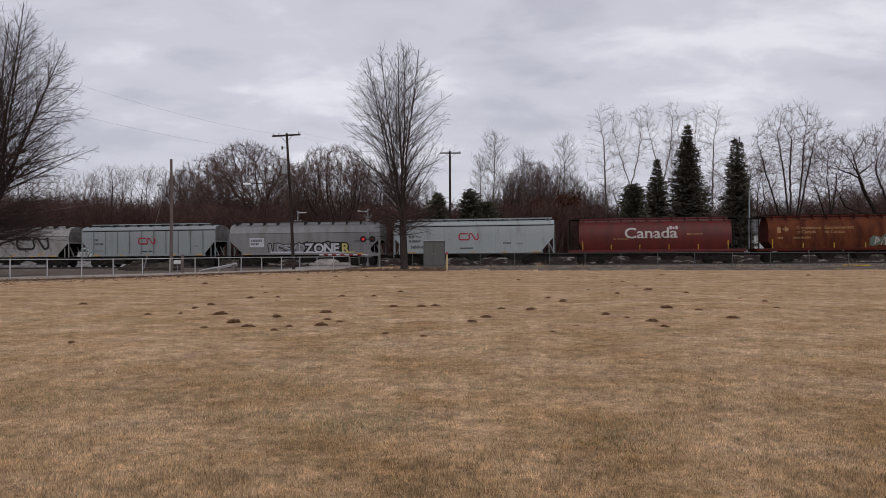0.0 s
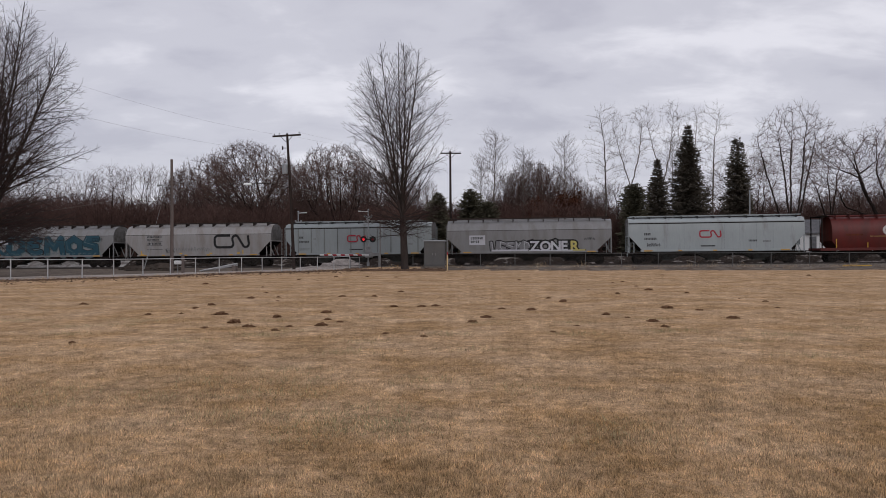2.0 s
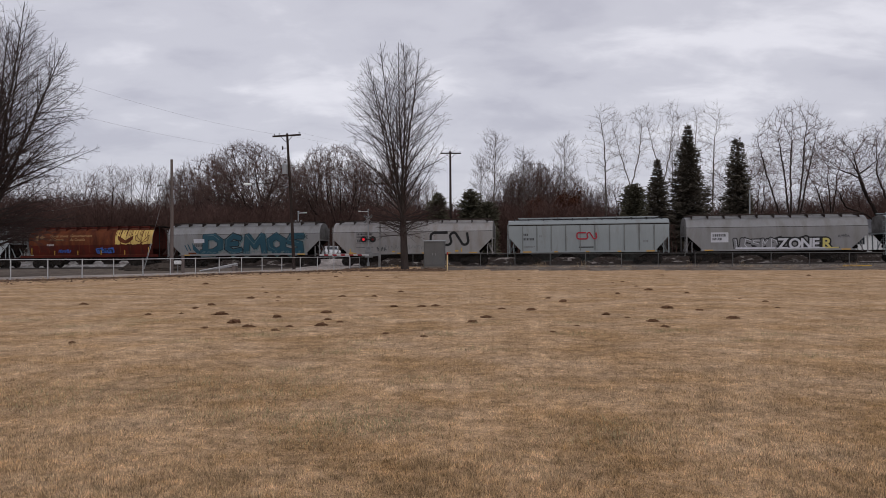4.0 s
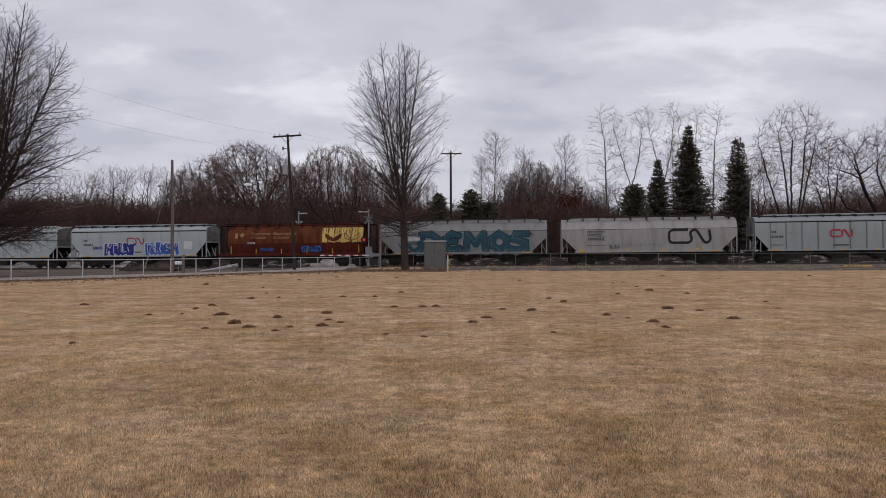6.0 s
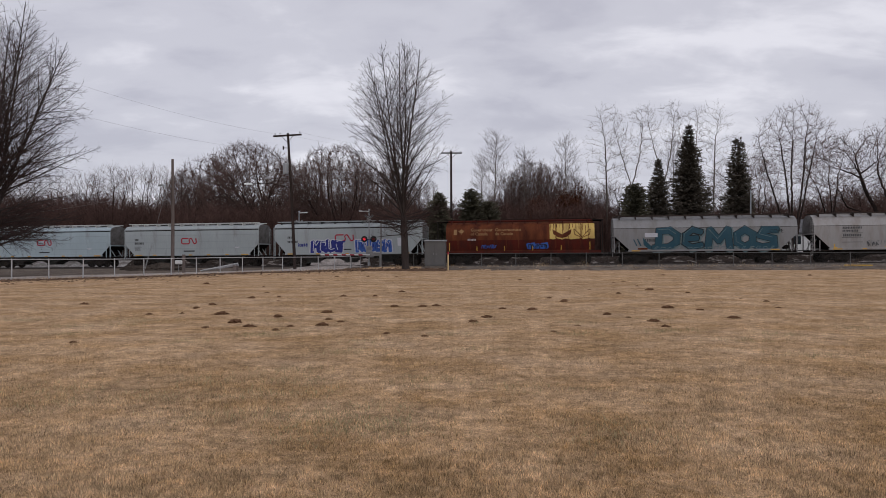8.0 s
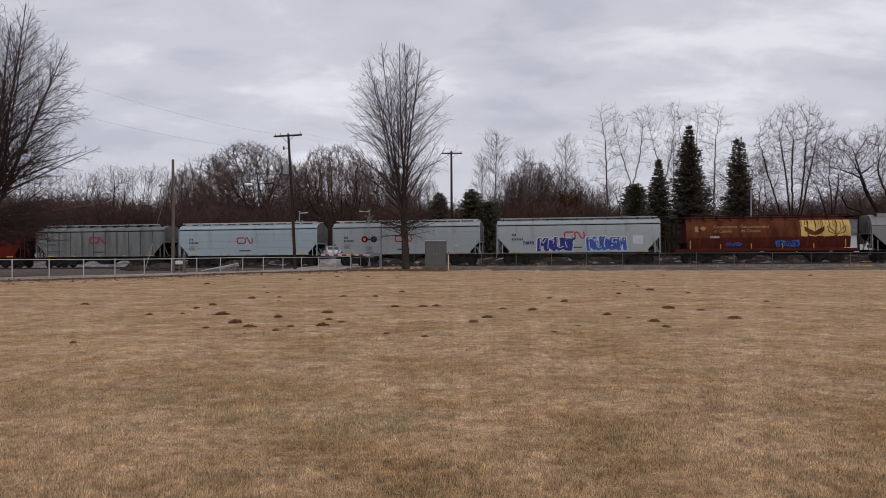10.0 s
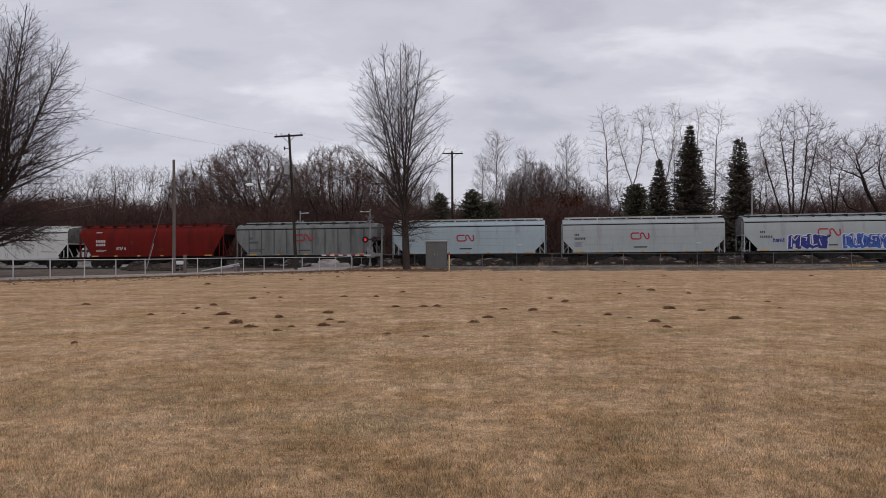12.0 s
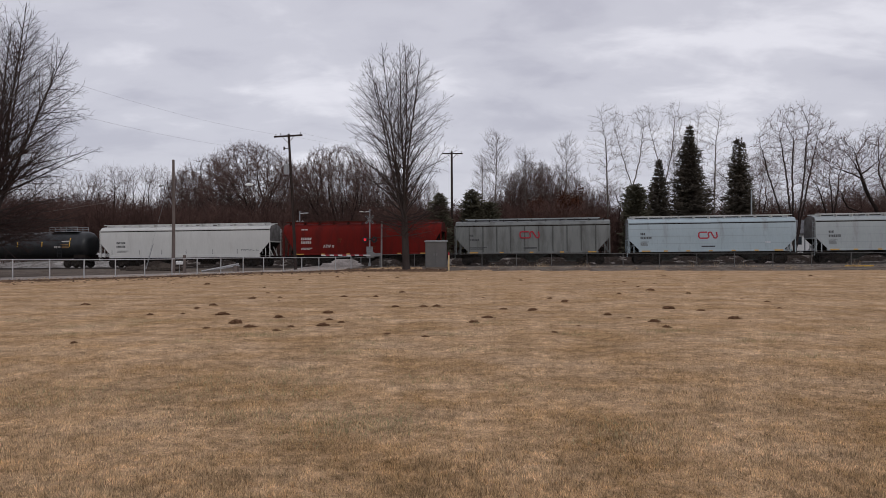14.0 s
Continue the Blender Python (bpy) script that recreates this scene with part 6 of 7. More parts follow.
def wire_between(a, b, sag, label, r=0.0055):
    a, b = Vector(a), Vector(b)
    bm = bmesh.new()
    n = 24
    pts = [a.lerp(b, k / n) - Vector((0, 0, sag * 4 * (k / n) * (1 - k / n))) - a for k in range(n + 1)]
    tube(bm, pts, r, 5)
    ob = finish("overhead_wire", bm, WIRE)
    ob.matrix_basis = Matrix.Translation(a)
    return tagged(ob, label, "wire", "overhead wires")


def poles():
    # crossarm pole beside the road; it leans
    y = 66.0
    x, xt = px(520, y), px(507, y)
    z0, zt = ground_z(x, y), 1.45 + (450 - 236) * y / 1254.7
    e = thing("utility_pole", pose(x, y, z0), "leaning wooden utility pole with a crossarm and transformer", "utility pole")
    top = Vector((xt - x, 0, zt - z0))
    bm = bmesh.new()
    tube(bm, [Vector((0, 0, -0.2)), top * 0.5 + Vector((0.04, 0, 0)), top], 0.155, 12, 0.105)
    part("shaft", bm, [DARKPOLE], e)
    arm = top - Vector((0, 0, 0.22))
    bm = bmesh.new()
    box(bm, -1.3, 1.3, -0.07, 0.07, -0.075, 0.075, 0.01)
    ob = part("crossarm", bm, DARKPOLE, e)
    ob.matrix_basis = Matrix.Translation(arm + Vector((0, -0.15, 0))) @ pose(0, 0, 0, 0, -5, 8)
    for s in (-1, 1):
        bm = bmesh.new()
        tube(bm, [arm + Vector((s * 0.6, -0.15, 0.05 * s)), arm + Vector((0, -0.12, -0.65))], 0.025, 6)
        part("crossarm_brace", bm, DARKPOLE, e)
        insulator(e, arm + Vector((s * 1.15, -0.15, 0.07 + 0.09 * s)))
    insulator(e, arm + Vector((-0.7, -0.15, 0.04)))
    bm = bmesh.new()
    tc = top * 0.74 + Vector((-0.36, -0.05, 0))
    tube(bm, [tc - Vector((0, 0, 0.45)), tc + Vector((0, 0, 0.4))], 0.25, 16)
    tube(bm, [tc + Vector((0, 0, 0.4)), tc + Vector((0, 0, 0.5))], 0.24, 16, 0.08)
    for s in (-0.1, 0.1):
        tube(bm, [tc + Vector((s, 0, 0.45)), tc + Vector((s, 0, 0.72))], 0.035, 6)
    part("transformer", bm, LIGHTMETAL, e, "grey cylindrical transformer can")
    bm = bmesh.new()
    box(bm, -0.06, 0.06, -0.06, 0.06, -0.14, 0.2, 0.015)
    box(bm, -0.02, 0.46, -0.02, 0.02, 0.0, 0.05)
    ob = part("cutout_switch", bm, DARKPOLE, e)
    ob.location = top * 0.93 + Vector((-0.46, -0.02, -0.5))
    # street lamp on a long bracket
    la = Vector((px(438, y) - x, -0.1, 1.45 + (450 - 326) * y / 1254.7 - z0))
    bm = bmesh.new()
    root = top * 0.60
    tube(bm, [root, root.lerp(la, 0.5) + Vector((0, 0, 0.25)), la + Vector((0.35, 0, 0.03))], 0.025, 8)
    part("lamp_bracket", bm, DARKPOLE, e)
    bm = bmesh.new()
    for u0, u1, r0, r1 in ((-0.40, -0.15, 0.05, 0.13), (-0.15, 0.12, 0.13, 0.11), (0.12, 0.36, 0.11, 0.05)):
        tube(bm, [la + Vector((u0, 0, 0)), la + Vector((u1, 0, 0))], r0, 10, r1)
    part("lamp_head", bm, LAMPGLASS, e, "pale cobra-head lamp")
    armw = Vector((x, y, z0)) + arm
    # bare pole beside the road
    y2 = 57.0
    x2 = px(303, y2)
    g2 = ground_z(x2, y2)
    h2 = 1.45 + (450 - 282) * y2 / 1254.7 - g2
    e2 = thing("utility_pole", pose(x2, y2, g2), "plain weathered wooden pole with a small lamp", "utility pole")
    bm = bmesh.new()
    tube(bm, [(0, 0, -0.2), (0.02, 0, h2 * 0.5), (-0.02, 0, h2)], 0.15, 12, 0.10)
    part("shaft", bm, POLEWOOD, e2)
    bm = bmesh.new()
    tube(bm, [(-0.02, 0, 7.2 - g2 - 0.3), (-0.9, 0, 7.0 - g2)], 0.02, 6)
    part("lamp_bracket", bm, DULLGALV, e2)
    bm = bmesh.new()
    tube(bm, [(-1.15, 0, 6.98 - g2), (-0.95, 0, 7.0 - g2), (-0.75, 0, 7.02 - g2)], 0.10, 10, 0.05)
    part("lamp_head", bm, DULLGALV, e2)
    bm = bmesh.new()
    tube(bm, [(-2.2, 0, 0.35), (-1.62, 0, 2.4)], 0.03, 6)
    tube(bm, [(-2.4, 0, -0.1), (-0.03, 0, h2 * 0.92)], 0.008, 4)
    part("guy_wire", bm, LIGHTMETAL, e2, "guy wire with a pale plastic guard")
    # crossarm pole beyond the railway
    y3 = 92.0
    x3 = px(797, y3)
    g3 = ground_z(x3, y3)
    h3 = 1.45 + (450 - 267) * y3 / 1254.7 - g3
    e3 = thing("utility_pole", pose(x3, y3, g3), "wooden utility pole with a crossarm beyond the railway", "utility pole")
    bm = bmesh.new()
    tube(bm, [(0, 0, -0.2), (-0.06, 0, h3)], 0.19, 10, 0.13)
    part("shaft", bm, DARKPOLE, e3)
    bm = bmesh.new()
    box(bm, -1.35, 1.35, -0.23, -0.1, h3 - 0.40, h3 - 0.24, 0.01)
    part("crossarm", bm, DARKPOLE, e3)
    for s in (-1, 1):
        bm = bmesh.new()
        tube(bm, [(s * 0.62, -0.17, h3 - 0.4), (0, -0.15, h3 - 1.0)], 0.03, 6)
        part("crossarm_brace", bm, DARKPOLE, e3)
        insulator(e3, Vector((s * 1.2, -0.17, h3 - 0.24)))
    # thin pale pole in front of the firs
    y4 = 80.0
    x4 = px(1326, y4)
    e4 = thing("metal_pole", pose(x4, y4, ground_z(x4, y4)), "slim pale metal pole beyond the railway", "pole")
    bm = bmesh.new()
    tube(bm, [(0, 0, -0.1), (0.03, 0, 1.45 + (450 - 336) * y4 / 1254.7 - ground_z(x4, y4))], 0.085, 10, 0.07)
    part("shaft", bm, LIGHTMETAL, e4)
    bm = bmesh.new()
    tube(bm, [(-0.18, 0, 3.0), (0.18, 0, 3.0)], 0.05, 8)
    part("bracket", bm, LIGHTMETAL, e4)

    def at(c, r, yy):
        return Vector((px(c, yy), yy, 1.45 + (450 - r) * yy / 1254.7))
    wire_between(armw + Vector((-1.15, -0.15, 0.15)), at(-60, 82, 38), 0.55, "thin dark overhead power wire")
    wire_between(Vector((x, y, z0)) + top * 0.86, at(-60, 150, 38), 0.6, "thin dark overhead telephone wire")
    wire_between(armw + Vector((1.15, -0.15, 0.3)), (x3 - 1.2, y3 - 0.17, g3 + h3 - 0.05), 0.5, "thin dark overhead power wire")
    wire_between(armw + Vector((-0.7, -0.15, 0.2)), (x3 + 1.2, y3 - 0.17, g3 + h3 - 0.05), 0.7, "thin dark overhead power wire")
    wire_between((x2, y2, g2 + 6.9), at(-40, 385, 70), 0.4, "thin dark overhead telephone wire")


poles()


# ---- level crossing
def crossing_signal(name, x, y, face, arm_len, gate, label, tall=5.5):
    g = ground_z(x, y)
    e = thing(name, pose(x, y, g, 0, 0, 0 if face < 0 else 180), label, "crossing signal", "crossing signals")
    bm = bmesh.new()
    box(bm, -0.3, 0.3, -0.3, 0.3, -0.1, 0.18, 0.02)
    part("foundation", bm, GRAVEL, e)
    bm = bmesh.new()
    tube(bm, [(0, 0, 0.15), (0, 0, tall)], 0.065, 12)
    tube(bm, [(0, 0, 0.18), (0, 0, 0.5)], 0.13, 12)
    part("mast", bm, LIGHTMETAL, e)
    for a in (-1, 1):
        bm = bmesh.new()
        box(bm, -0.53, 0.53, -0.012, 0.012, -0.10, 0.10)
        ob = part("crossbuck_board", bm, DULLWHITEP, e)
        ob.matrix_basis = pose(0, -0.09 - 0.03 * (a > 0), 4.65, 0, a * 45, 0)
        bm = bmesh.new()
        for u in (-0.34, 0.34):
            box(bm, u - 0.14, u + 0.14, -0.004, 0.0, -0.05, 0.05)
        lb = part("board_lettering", bm, MARK, ob)
        lb.location = (0, -0.016, 0)
    bm = bmesh.new()
    tube(bm, [(0, 0, tall - 0.13), (-0.98, 0, tall - 0.08)], 0.05, 8)
    part("top_arm", bm, WHITEP, e)
    bm = bmesh.new()
    tube(bm, [(0, 0, tall), (0, 0, tall + 0.12)], 0.13, 12, 0.04)
    part("bell", bm, LIGHTMETAL, e)
    bm = bmesh.new()
    tube(bm, [(-0.5, -0.05, 2.72), (0.5, -0.05, 2.72)], 0.045, 8)
    part("lamp_crossarm", bm, BLACKP, e)
    for s in (-1, 1):
        bm = bmesh.new()
        tube(bm, [(s * 0.44, -0.16, 2.72), (s * 0.44, -0.12, 2.72)], 0.30, 24)
        tube(bm, [(s * 0.44, -0.12, 2.72), (s * 0.44, 0.14, 2.72)], 0.17, 16, 0.1)
        disc = part("lamp_backboard", bm, BLACKP, e)
        bm = bmesh.new()
        tube(bm, [(s * 0.44, -0.20, 2.72), (s * 0.44, -0.165, 2.72)], 0.12, 20, 0.13)
        part("lens", bm, REDGLOW if (s < 0 and gate) else REDLENS, disc, "lit red lens" if (s < 0 and gate) else "dark red lens")
        bm = bmesh.new()
        for k in range(9):
            a0, a1 = math.pi * k / 9, math.pi * (k + 1) / 9
            p = [(s * 0.44 + 0.2 * math.cos(a), yy, 2.72 + 0.2 * math.sin(a)) for a in (a0, a1) for yy in (-0.17, -0.42)]
            vs = [bm.verts.new(q) for q in p]
            bm.faces.new((vs[0], vs[1], vs[3], vs[2]))
        part("visor", bm, BLACKP, disc)
    bm = bmesh.new()
    box(bm, -0.3, 0.3, -0.02, 0.02, 1.55, 2.05, 0.01)
    ob = part("notice_plate", bm, DULLWHITEP, e)
    ob.location = (0, -0.1, 0)
    bm = bmesh.new()
    for z, w in ((1.92, 0.2), (1.80, 0.22), (1.68, 0.16)):
        box(bm, -w, w, -0.128, -0.122, z, z + 0.06)
    part("plate_lettering", bm, SOFTMARK, e)
    if gate:
        bm = bmesh.new()
        box(bm, -0.28, 0.42, -0.25, 0.25, 0.95, 1.55, 0.05)
        part("gate_mechanism", bm, DULLGALV, e)
        bm = bmesh.new()
        box(bm, 0.1, 1.15, -0.36, -0.30, 1.12, 1.42, 0.03)
        part("counterweight", bm, DULLGALV, e)
        bm = bmesh.new()
        box(bm, -arm_len, 0.1, -0.34, -0.30, 1.16, 1.28, 0.008)
        garm = part("gate_arm", bm, WHITEP, e, "lowered white gate arm with red stripes")
        n = int(arm_len / 0.8)
        for k in range(n):
            bm = bmesh.new()
            u = -0.55 - 0.8 * k
            vs = [bm.verts.new((a, -0.345, b)) for a, b in ((u, 1.157), (u - 0.4, 1.157), (u - 0.46, 1.283), (u - 0.06, 1.283))]
            vb = [bm.verts.new((v.co.x, -0.336, v.co.z)) for v in vs]
            bm.faces.new(vs)
            for i in range(4):
                bm.faces.new((vs[i - 1], vs[i], vb[i], vb[i - 1]))
            part("red_stripe", bm, REDSTRIPE, garm)
    return e


crossing_signal("crossing_signal", px(651, 68.0), 68.0, -1, 4.6, True, "railway crossing signal with lit red lamp and lowered striped gate")
crossing_signal("crossing_signal", px(527, 81.5), 81.5, 1, 4.6, False, "railway crossing signal on the far side of the track", 6.0)


# ---- trackside things
def cabinet():
    y = 62.2
    x = px(768.5, y)
    g = ground_z(x, y)
    e = thing("signal_cabinet", pose(x, y + 0.6, g, 0, 0, -5), "grey steel railway signal cabinet standing on gravel", "cabinet")
    bm = bmesh.new()
    box(bm, -0.9, 0.9, -0.65, 0.65, -0.1, 0.12, 0.02)
    part("plinth", bm, GRAVEL, e)
    bm = bmesh.new()
    box(bm, -0.9, 0.9, -0.62, 0.62, 0.1, 2.32, 0.02)
    part("body", bm, CABINET, e)
    bm = bmesh.new()
    vs = [bm.verts.new(p) for p in ((-0.98, -0.72, 2.32), (0.98, -0.72, 2.32), (0.98, 0.72, 2.32), (-0.98, 0.72, 2.32), (-0.98, -0.72, 2.39), (0.98, -0.72, 2.39), (0.98, 0.72, 2.46), (-0.98, 0.72, 2.46))]
    for q in ((0, 3, 2, 1), (4, 5, 6, 7), (0, 1, 5, 4), (1, 2, 6, 5), (2, 3, 7, 6), (3, 0, 4, 7)):
        bm.faces.new([vs[i] for i in q])
    part("roof", bm, LIGHTMETAL, e, "pale overhanging metal roof")
    for a, b in ((-0.84, -0.02), (0.02, 0.84)):
        bm = bmesh.new()
        box(bm, a, b, -0.645, -0.622, 0.2, 2.22, 0.008)
        d = part("door", bm, CABINET, e)
        bm = bmesh.new()
        hx = b - 0.1 if a < 0 else a + 0.1
        box(bm, hx - 0.02, hx + 0.02, -0.69, -0.646, 1.1, 1.3, 0.008)
        part("door_handle", bm, DULLGALV, d)
    bm = bmesh.new()
    for k in range(6):
        box(bm, 0.902, 0.915, -0.3, 0.3, 1.7 + 0.06 * k, 1.73 + 0.06 * k)
    part("vent", bm, DULLGALV, e)
    y = 61.0
    x = px(791, y)
    e = thing("marker_post", pose(x, y, ground_z(x, y)), "cream cable marker post with a red cap", "marker post")
    bm = bmesh.new()
    tube(bm, [(0, 0, -0.1), (0, 0, 1.32)], 0.06, 10)
    part("shaft", bm, CREAMP, e)
    bm = bmesh.new()
    tube(bm, [(0, 0, 1.32), (0, 0, 1.52), (0, 0, 1.56)], 0.066, 10, 0.05)
    part("cap", bm, REDP, e)


cabinet()


def mailbox():
    y = 55.5
    x = px(317, y)
    g = ground_z(x, y)
    e = thing("utility_box", pose(x, y, g), "white meter box fixed to a short weathered wooden post", "utility box")
    bm = bmesh.new()
    box(bm, 0.16, 0.36, -0.1, 0.1, -0.1, 1.48, 0.015)
    part("post", bm, POLEWOOD, e)
    bm = bmesh.new()
    box(bm, -0.32, 0.22, -0.36, -0.10, 0.72, 1.02, 0.06)
    part("box", bm, WHITEP, e)
    bm = bmesh.new()
    tube(bm, [(-0.05, -0.22, -0.05), (-0.05, -0.22, 0.72)], 0.03, 8)
    part("conduit", bm, DULLGALV, e)


mailbox()


def stacked_pipes():
    y = 60.0
    for k, (c0, r0, c1, r1) in enumerate(((353, 472.5, 419, 466.5), (358, 475, 420, 469.5))):
        yy = y + 0.25 * k
        a = Vector((px(c0, yy), yy, 0)); b = Vector((px(c1, yy), yy, 0))
        za, zb = ground_z(a.x, a.y) + 0.10, 1.45 + (450 - r1) * yy / 1254.7
        bm = bmesh.new()
        tube(bm, [Vector((0, 0, 0)), Vector((b.x - a.x, 0, zb - za))], 0.06, 12)
        ob = finish("steel_pipe", bm, GALV)
        ob.matrix_basis = Matrix.Translation((a.x, a.y, za))
        tagged(ob, "long pale steel pipe propped on a timber block", "pipe", "propped pipes")
    x = px(414, y)
    bm = bmesh.new()
    g = ground_z(x, y)
    box(bm, -0.15, 0.15, -0.25, 0.5, -0.05, 1.45 + (450 - 468.4) * y / 1254.7 - g - 0.07, 0.02)
    ob = finish("timber_block", bm, POLEWOOD)
    ob.matrix_basis = pose(x, y, g)
    tagged(ob, "weathered timber block under the steel pipes", "timber block")


stacked_pipes()


def yellow_plank():
    p = track_point(36.2, 8.8)
    bm = bmesh.new()
    box(bm, -1.1, 1.1, -0.07, 0.07, 0.0, 0.12, 0.02)
    ob = finish("yellow_beam", bm, YELLOWP)
    ob.matrix_basis = pose(p.x, p.y, ground_z(p.x, p.y), 0, 0, -8)
    tagged(ob, "yellow-painted beam lying on the gravel", "beam")


yellow_plank()


def dirt_heaps():
    rng = random.Random(12)
    for c, y, w, h in ((252, 66.5, 1.6, 0.45), (285, 67.5, 2.0, 0.6), (236, 68.5, 1.3, 0.4)):
        bm = bmesh.new()
        bmesh.ops.create_icosphere(bm, subdivisions=4, radius=1.0)
        for p in bm.verts:
            n = noise.noise(p.co * 1.7 + Vector((c, 0, 0))) * 0.3 + noise.noise(p.co * 6 + Vector((c, 0, 0))) * 0.12
            p.co = Vector((p.co.x * w * (1 + n), p.co.y * w * 0.7 * (1 + n), max(-0.1, p.co.z * h * (1 + 1.3 * n))))
        for k in range(24):
            a, d = rng.uniform(0, 6.28), rng.uniform(0.5, 1.15)
            made = bmesh.ops.create_icosphere(bm, subdivisions=1, radius=rng.uniform(0.05, 0.15))["verts"]
            for p in made:
                p.co = p.co + Vector((math.cos(a) * d * w, math.sin(a) * d * w * 0.7, max(0.02, h * (1 - d) * 0.9)))
        ob = finish("dirt_heap", bm, DIRT)
        x = px(c, y)
        ob.matrix_basis = pose(x, y, ground_z(x, y))
        tagged(ob, "low heap of dark brown soil and rubble", "dirt heap", "dirt heaps")


dirt_heaps()


# ---- vehicles waiting beyond the crossing
def vehicle(x, y, turn, paint_mat, label, length=4.6, height=1.5, van=False):
    e = thing("car", pose(x, y, ground_z(x, y) + 0.06, 0, 0, turn), label, "car", "cars beyond the railway")
    hw, L = 0.9, length / 2
    low = [(-L, 0.35), (-L, 0.75), (-L + 0.15, 0.92), (L - 1.3, 0.95), (L - 0.15, 0.78), (L, 0.6), (L, 0.35)]
    roof = height
    cab = [(-L + (0.15 if van else 0.75), 0.92), (-L + (0.3 if van else 1.25), roof), (L - 2.1, roof), (L - 1.25, 0.94)]

    def extrude(name, prof, w0, w1, m):
        bm = bmesh.new()
        a = [bm.verts.new((u, -(w0 if z < 1.0 else w1), z)) for u, z in prof]
        b = [bm.verts.new((u, (w0 if z < 1.0 else w1), z)) for u, z in prof]
        bm.faces.new(a)
        bm.faces.new(b[::-1])
        for k in range(len(prof)):
            bm.faces.new((a[k - 1], a[k], b[k], b[k - 1]))
        bmesh.ops.recalc_face_normals(bm, faces=bm.faces)
        bmesh.ops.bevel(bm, geom=bm.edges[:], offset=0.04, segments=2, affect="EDGES", profile=0.5)
        return part(name, bm, m, e)
    extrude("body", low, hw, hw, paint_mat)
    extrude("cabin", cab, hw - 0.05, hw - 0.2, paint_mat)
    for s in (-1, 1):
        bm = bmesh.new()
        q = [(cab[0][0] + 0.3, 1.0), (cab[1][0] + 0.2, roof - 0.12), (cab[2][0] - 0.1, roof - 0.12), (cab[3][0] - 0.25, 1.0)]
        vs = [bm.verts.new((u, s * (hw - 0.05 - (0.14 if z > 1.1 else 0) + 0.012), z)) for u, z in q]
        bm.faces.new(vs)
        part("side_window", bm, GLASS, e)
    for a, b, nm in ((cab[2], cab[3], "windscreen"), (cab[0], cab[1], "rear_window")):
        bm = bmesh.new()
        d = 0.02 if nm == "windscreen" else -0.02
        vs = [bm.verts.new((a[0] + (b[0] - a[0]) * f + d, s * (hw - 0.25), a[1] + (b[1] - a[1]) * f + 0.01)) for f, s in ((0.12, -1), (0.88, -1), (0.88, 1), (0.12, 1))]
        bm.faces.new(vs)
        part(nm, bm, GLASS, e)
    for u in (-L + 0.85, L - 0.9):
        for s in (-1, 1):
            bm = bmesh.new()
            tube(bm, [(0, -0.11, 0), (0, 0.11, 0)], 0.33, 18)
            w = part("wheel", bm, RUBBER, e)
            w.location = (u, s * (hw - 0.12), 0.33)
            bm = bmesh.new()
            tube(bm, [(0, s * 0.112, 0), (0, s * 0.125, 0)], 0.2, 14)
            part("rim", bm, LIGHTMETAL, w)
    for s in (-1, 1):
        bm = bmesh.new()
        box(bm, L - 0.1, L + 0.015, s * 0.62 - 0.16, s * 0.62 + 0.16, 0.6, 0.74, 0.02)
        part("headlight", bm, LAMPGLASS, e)
        bm = bmesh.new()
        box(bm, -L - 0.015, -L + 0.1, s * 0.65 - 0.14, s * 0.65 + 0.14, 0.62, 0.8, 0.02)
        part("tail_light", bm, REDLENS, e)


PINKISH = mat("dusty_maroon_car_paint", (0.22, 0.12, 0.11), 0.35, vary=0.05)
vehicle(px(586, 86), 86, -75, WHITEP, "white car waiting on the road beyond the railway", 4.6, 1.45)
vehicle(px(618, 92), 93.5, -70, PINKISH, "dusty maroon car waiting on the road beyond the railway")
vehicle(px(152, 88), 88, 5, WHITEP, "white car parked beyond the railway")
vehicle(px(62, 90), 90, 185, WHITEP, "white van parked beyond the railway", 5.2, 2.0, True)


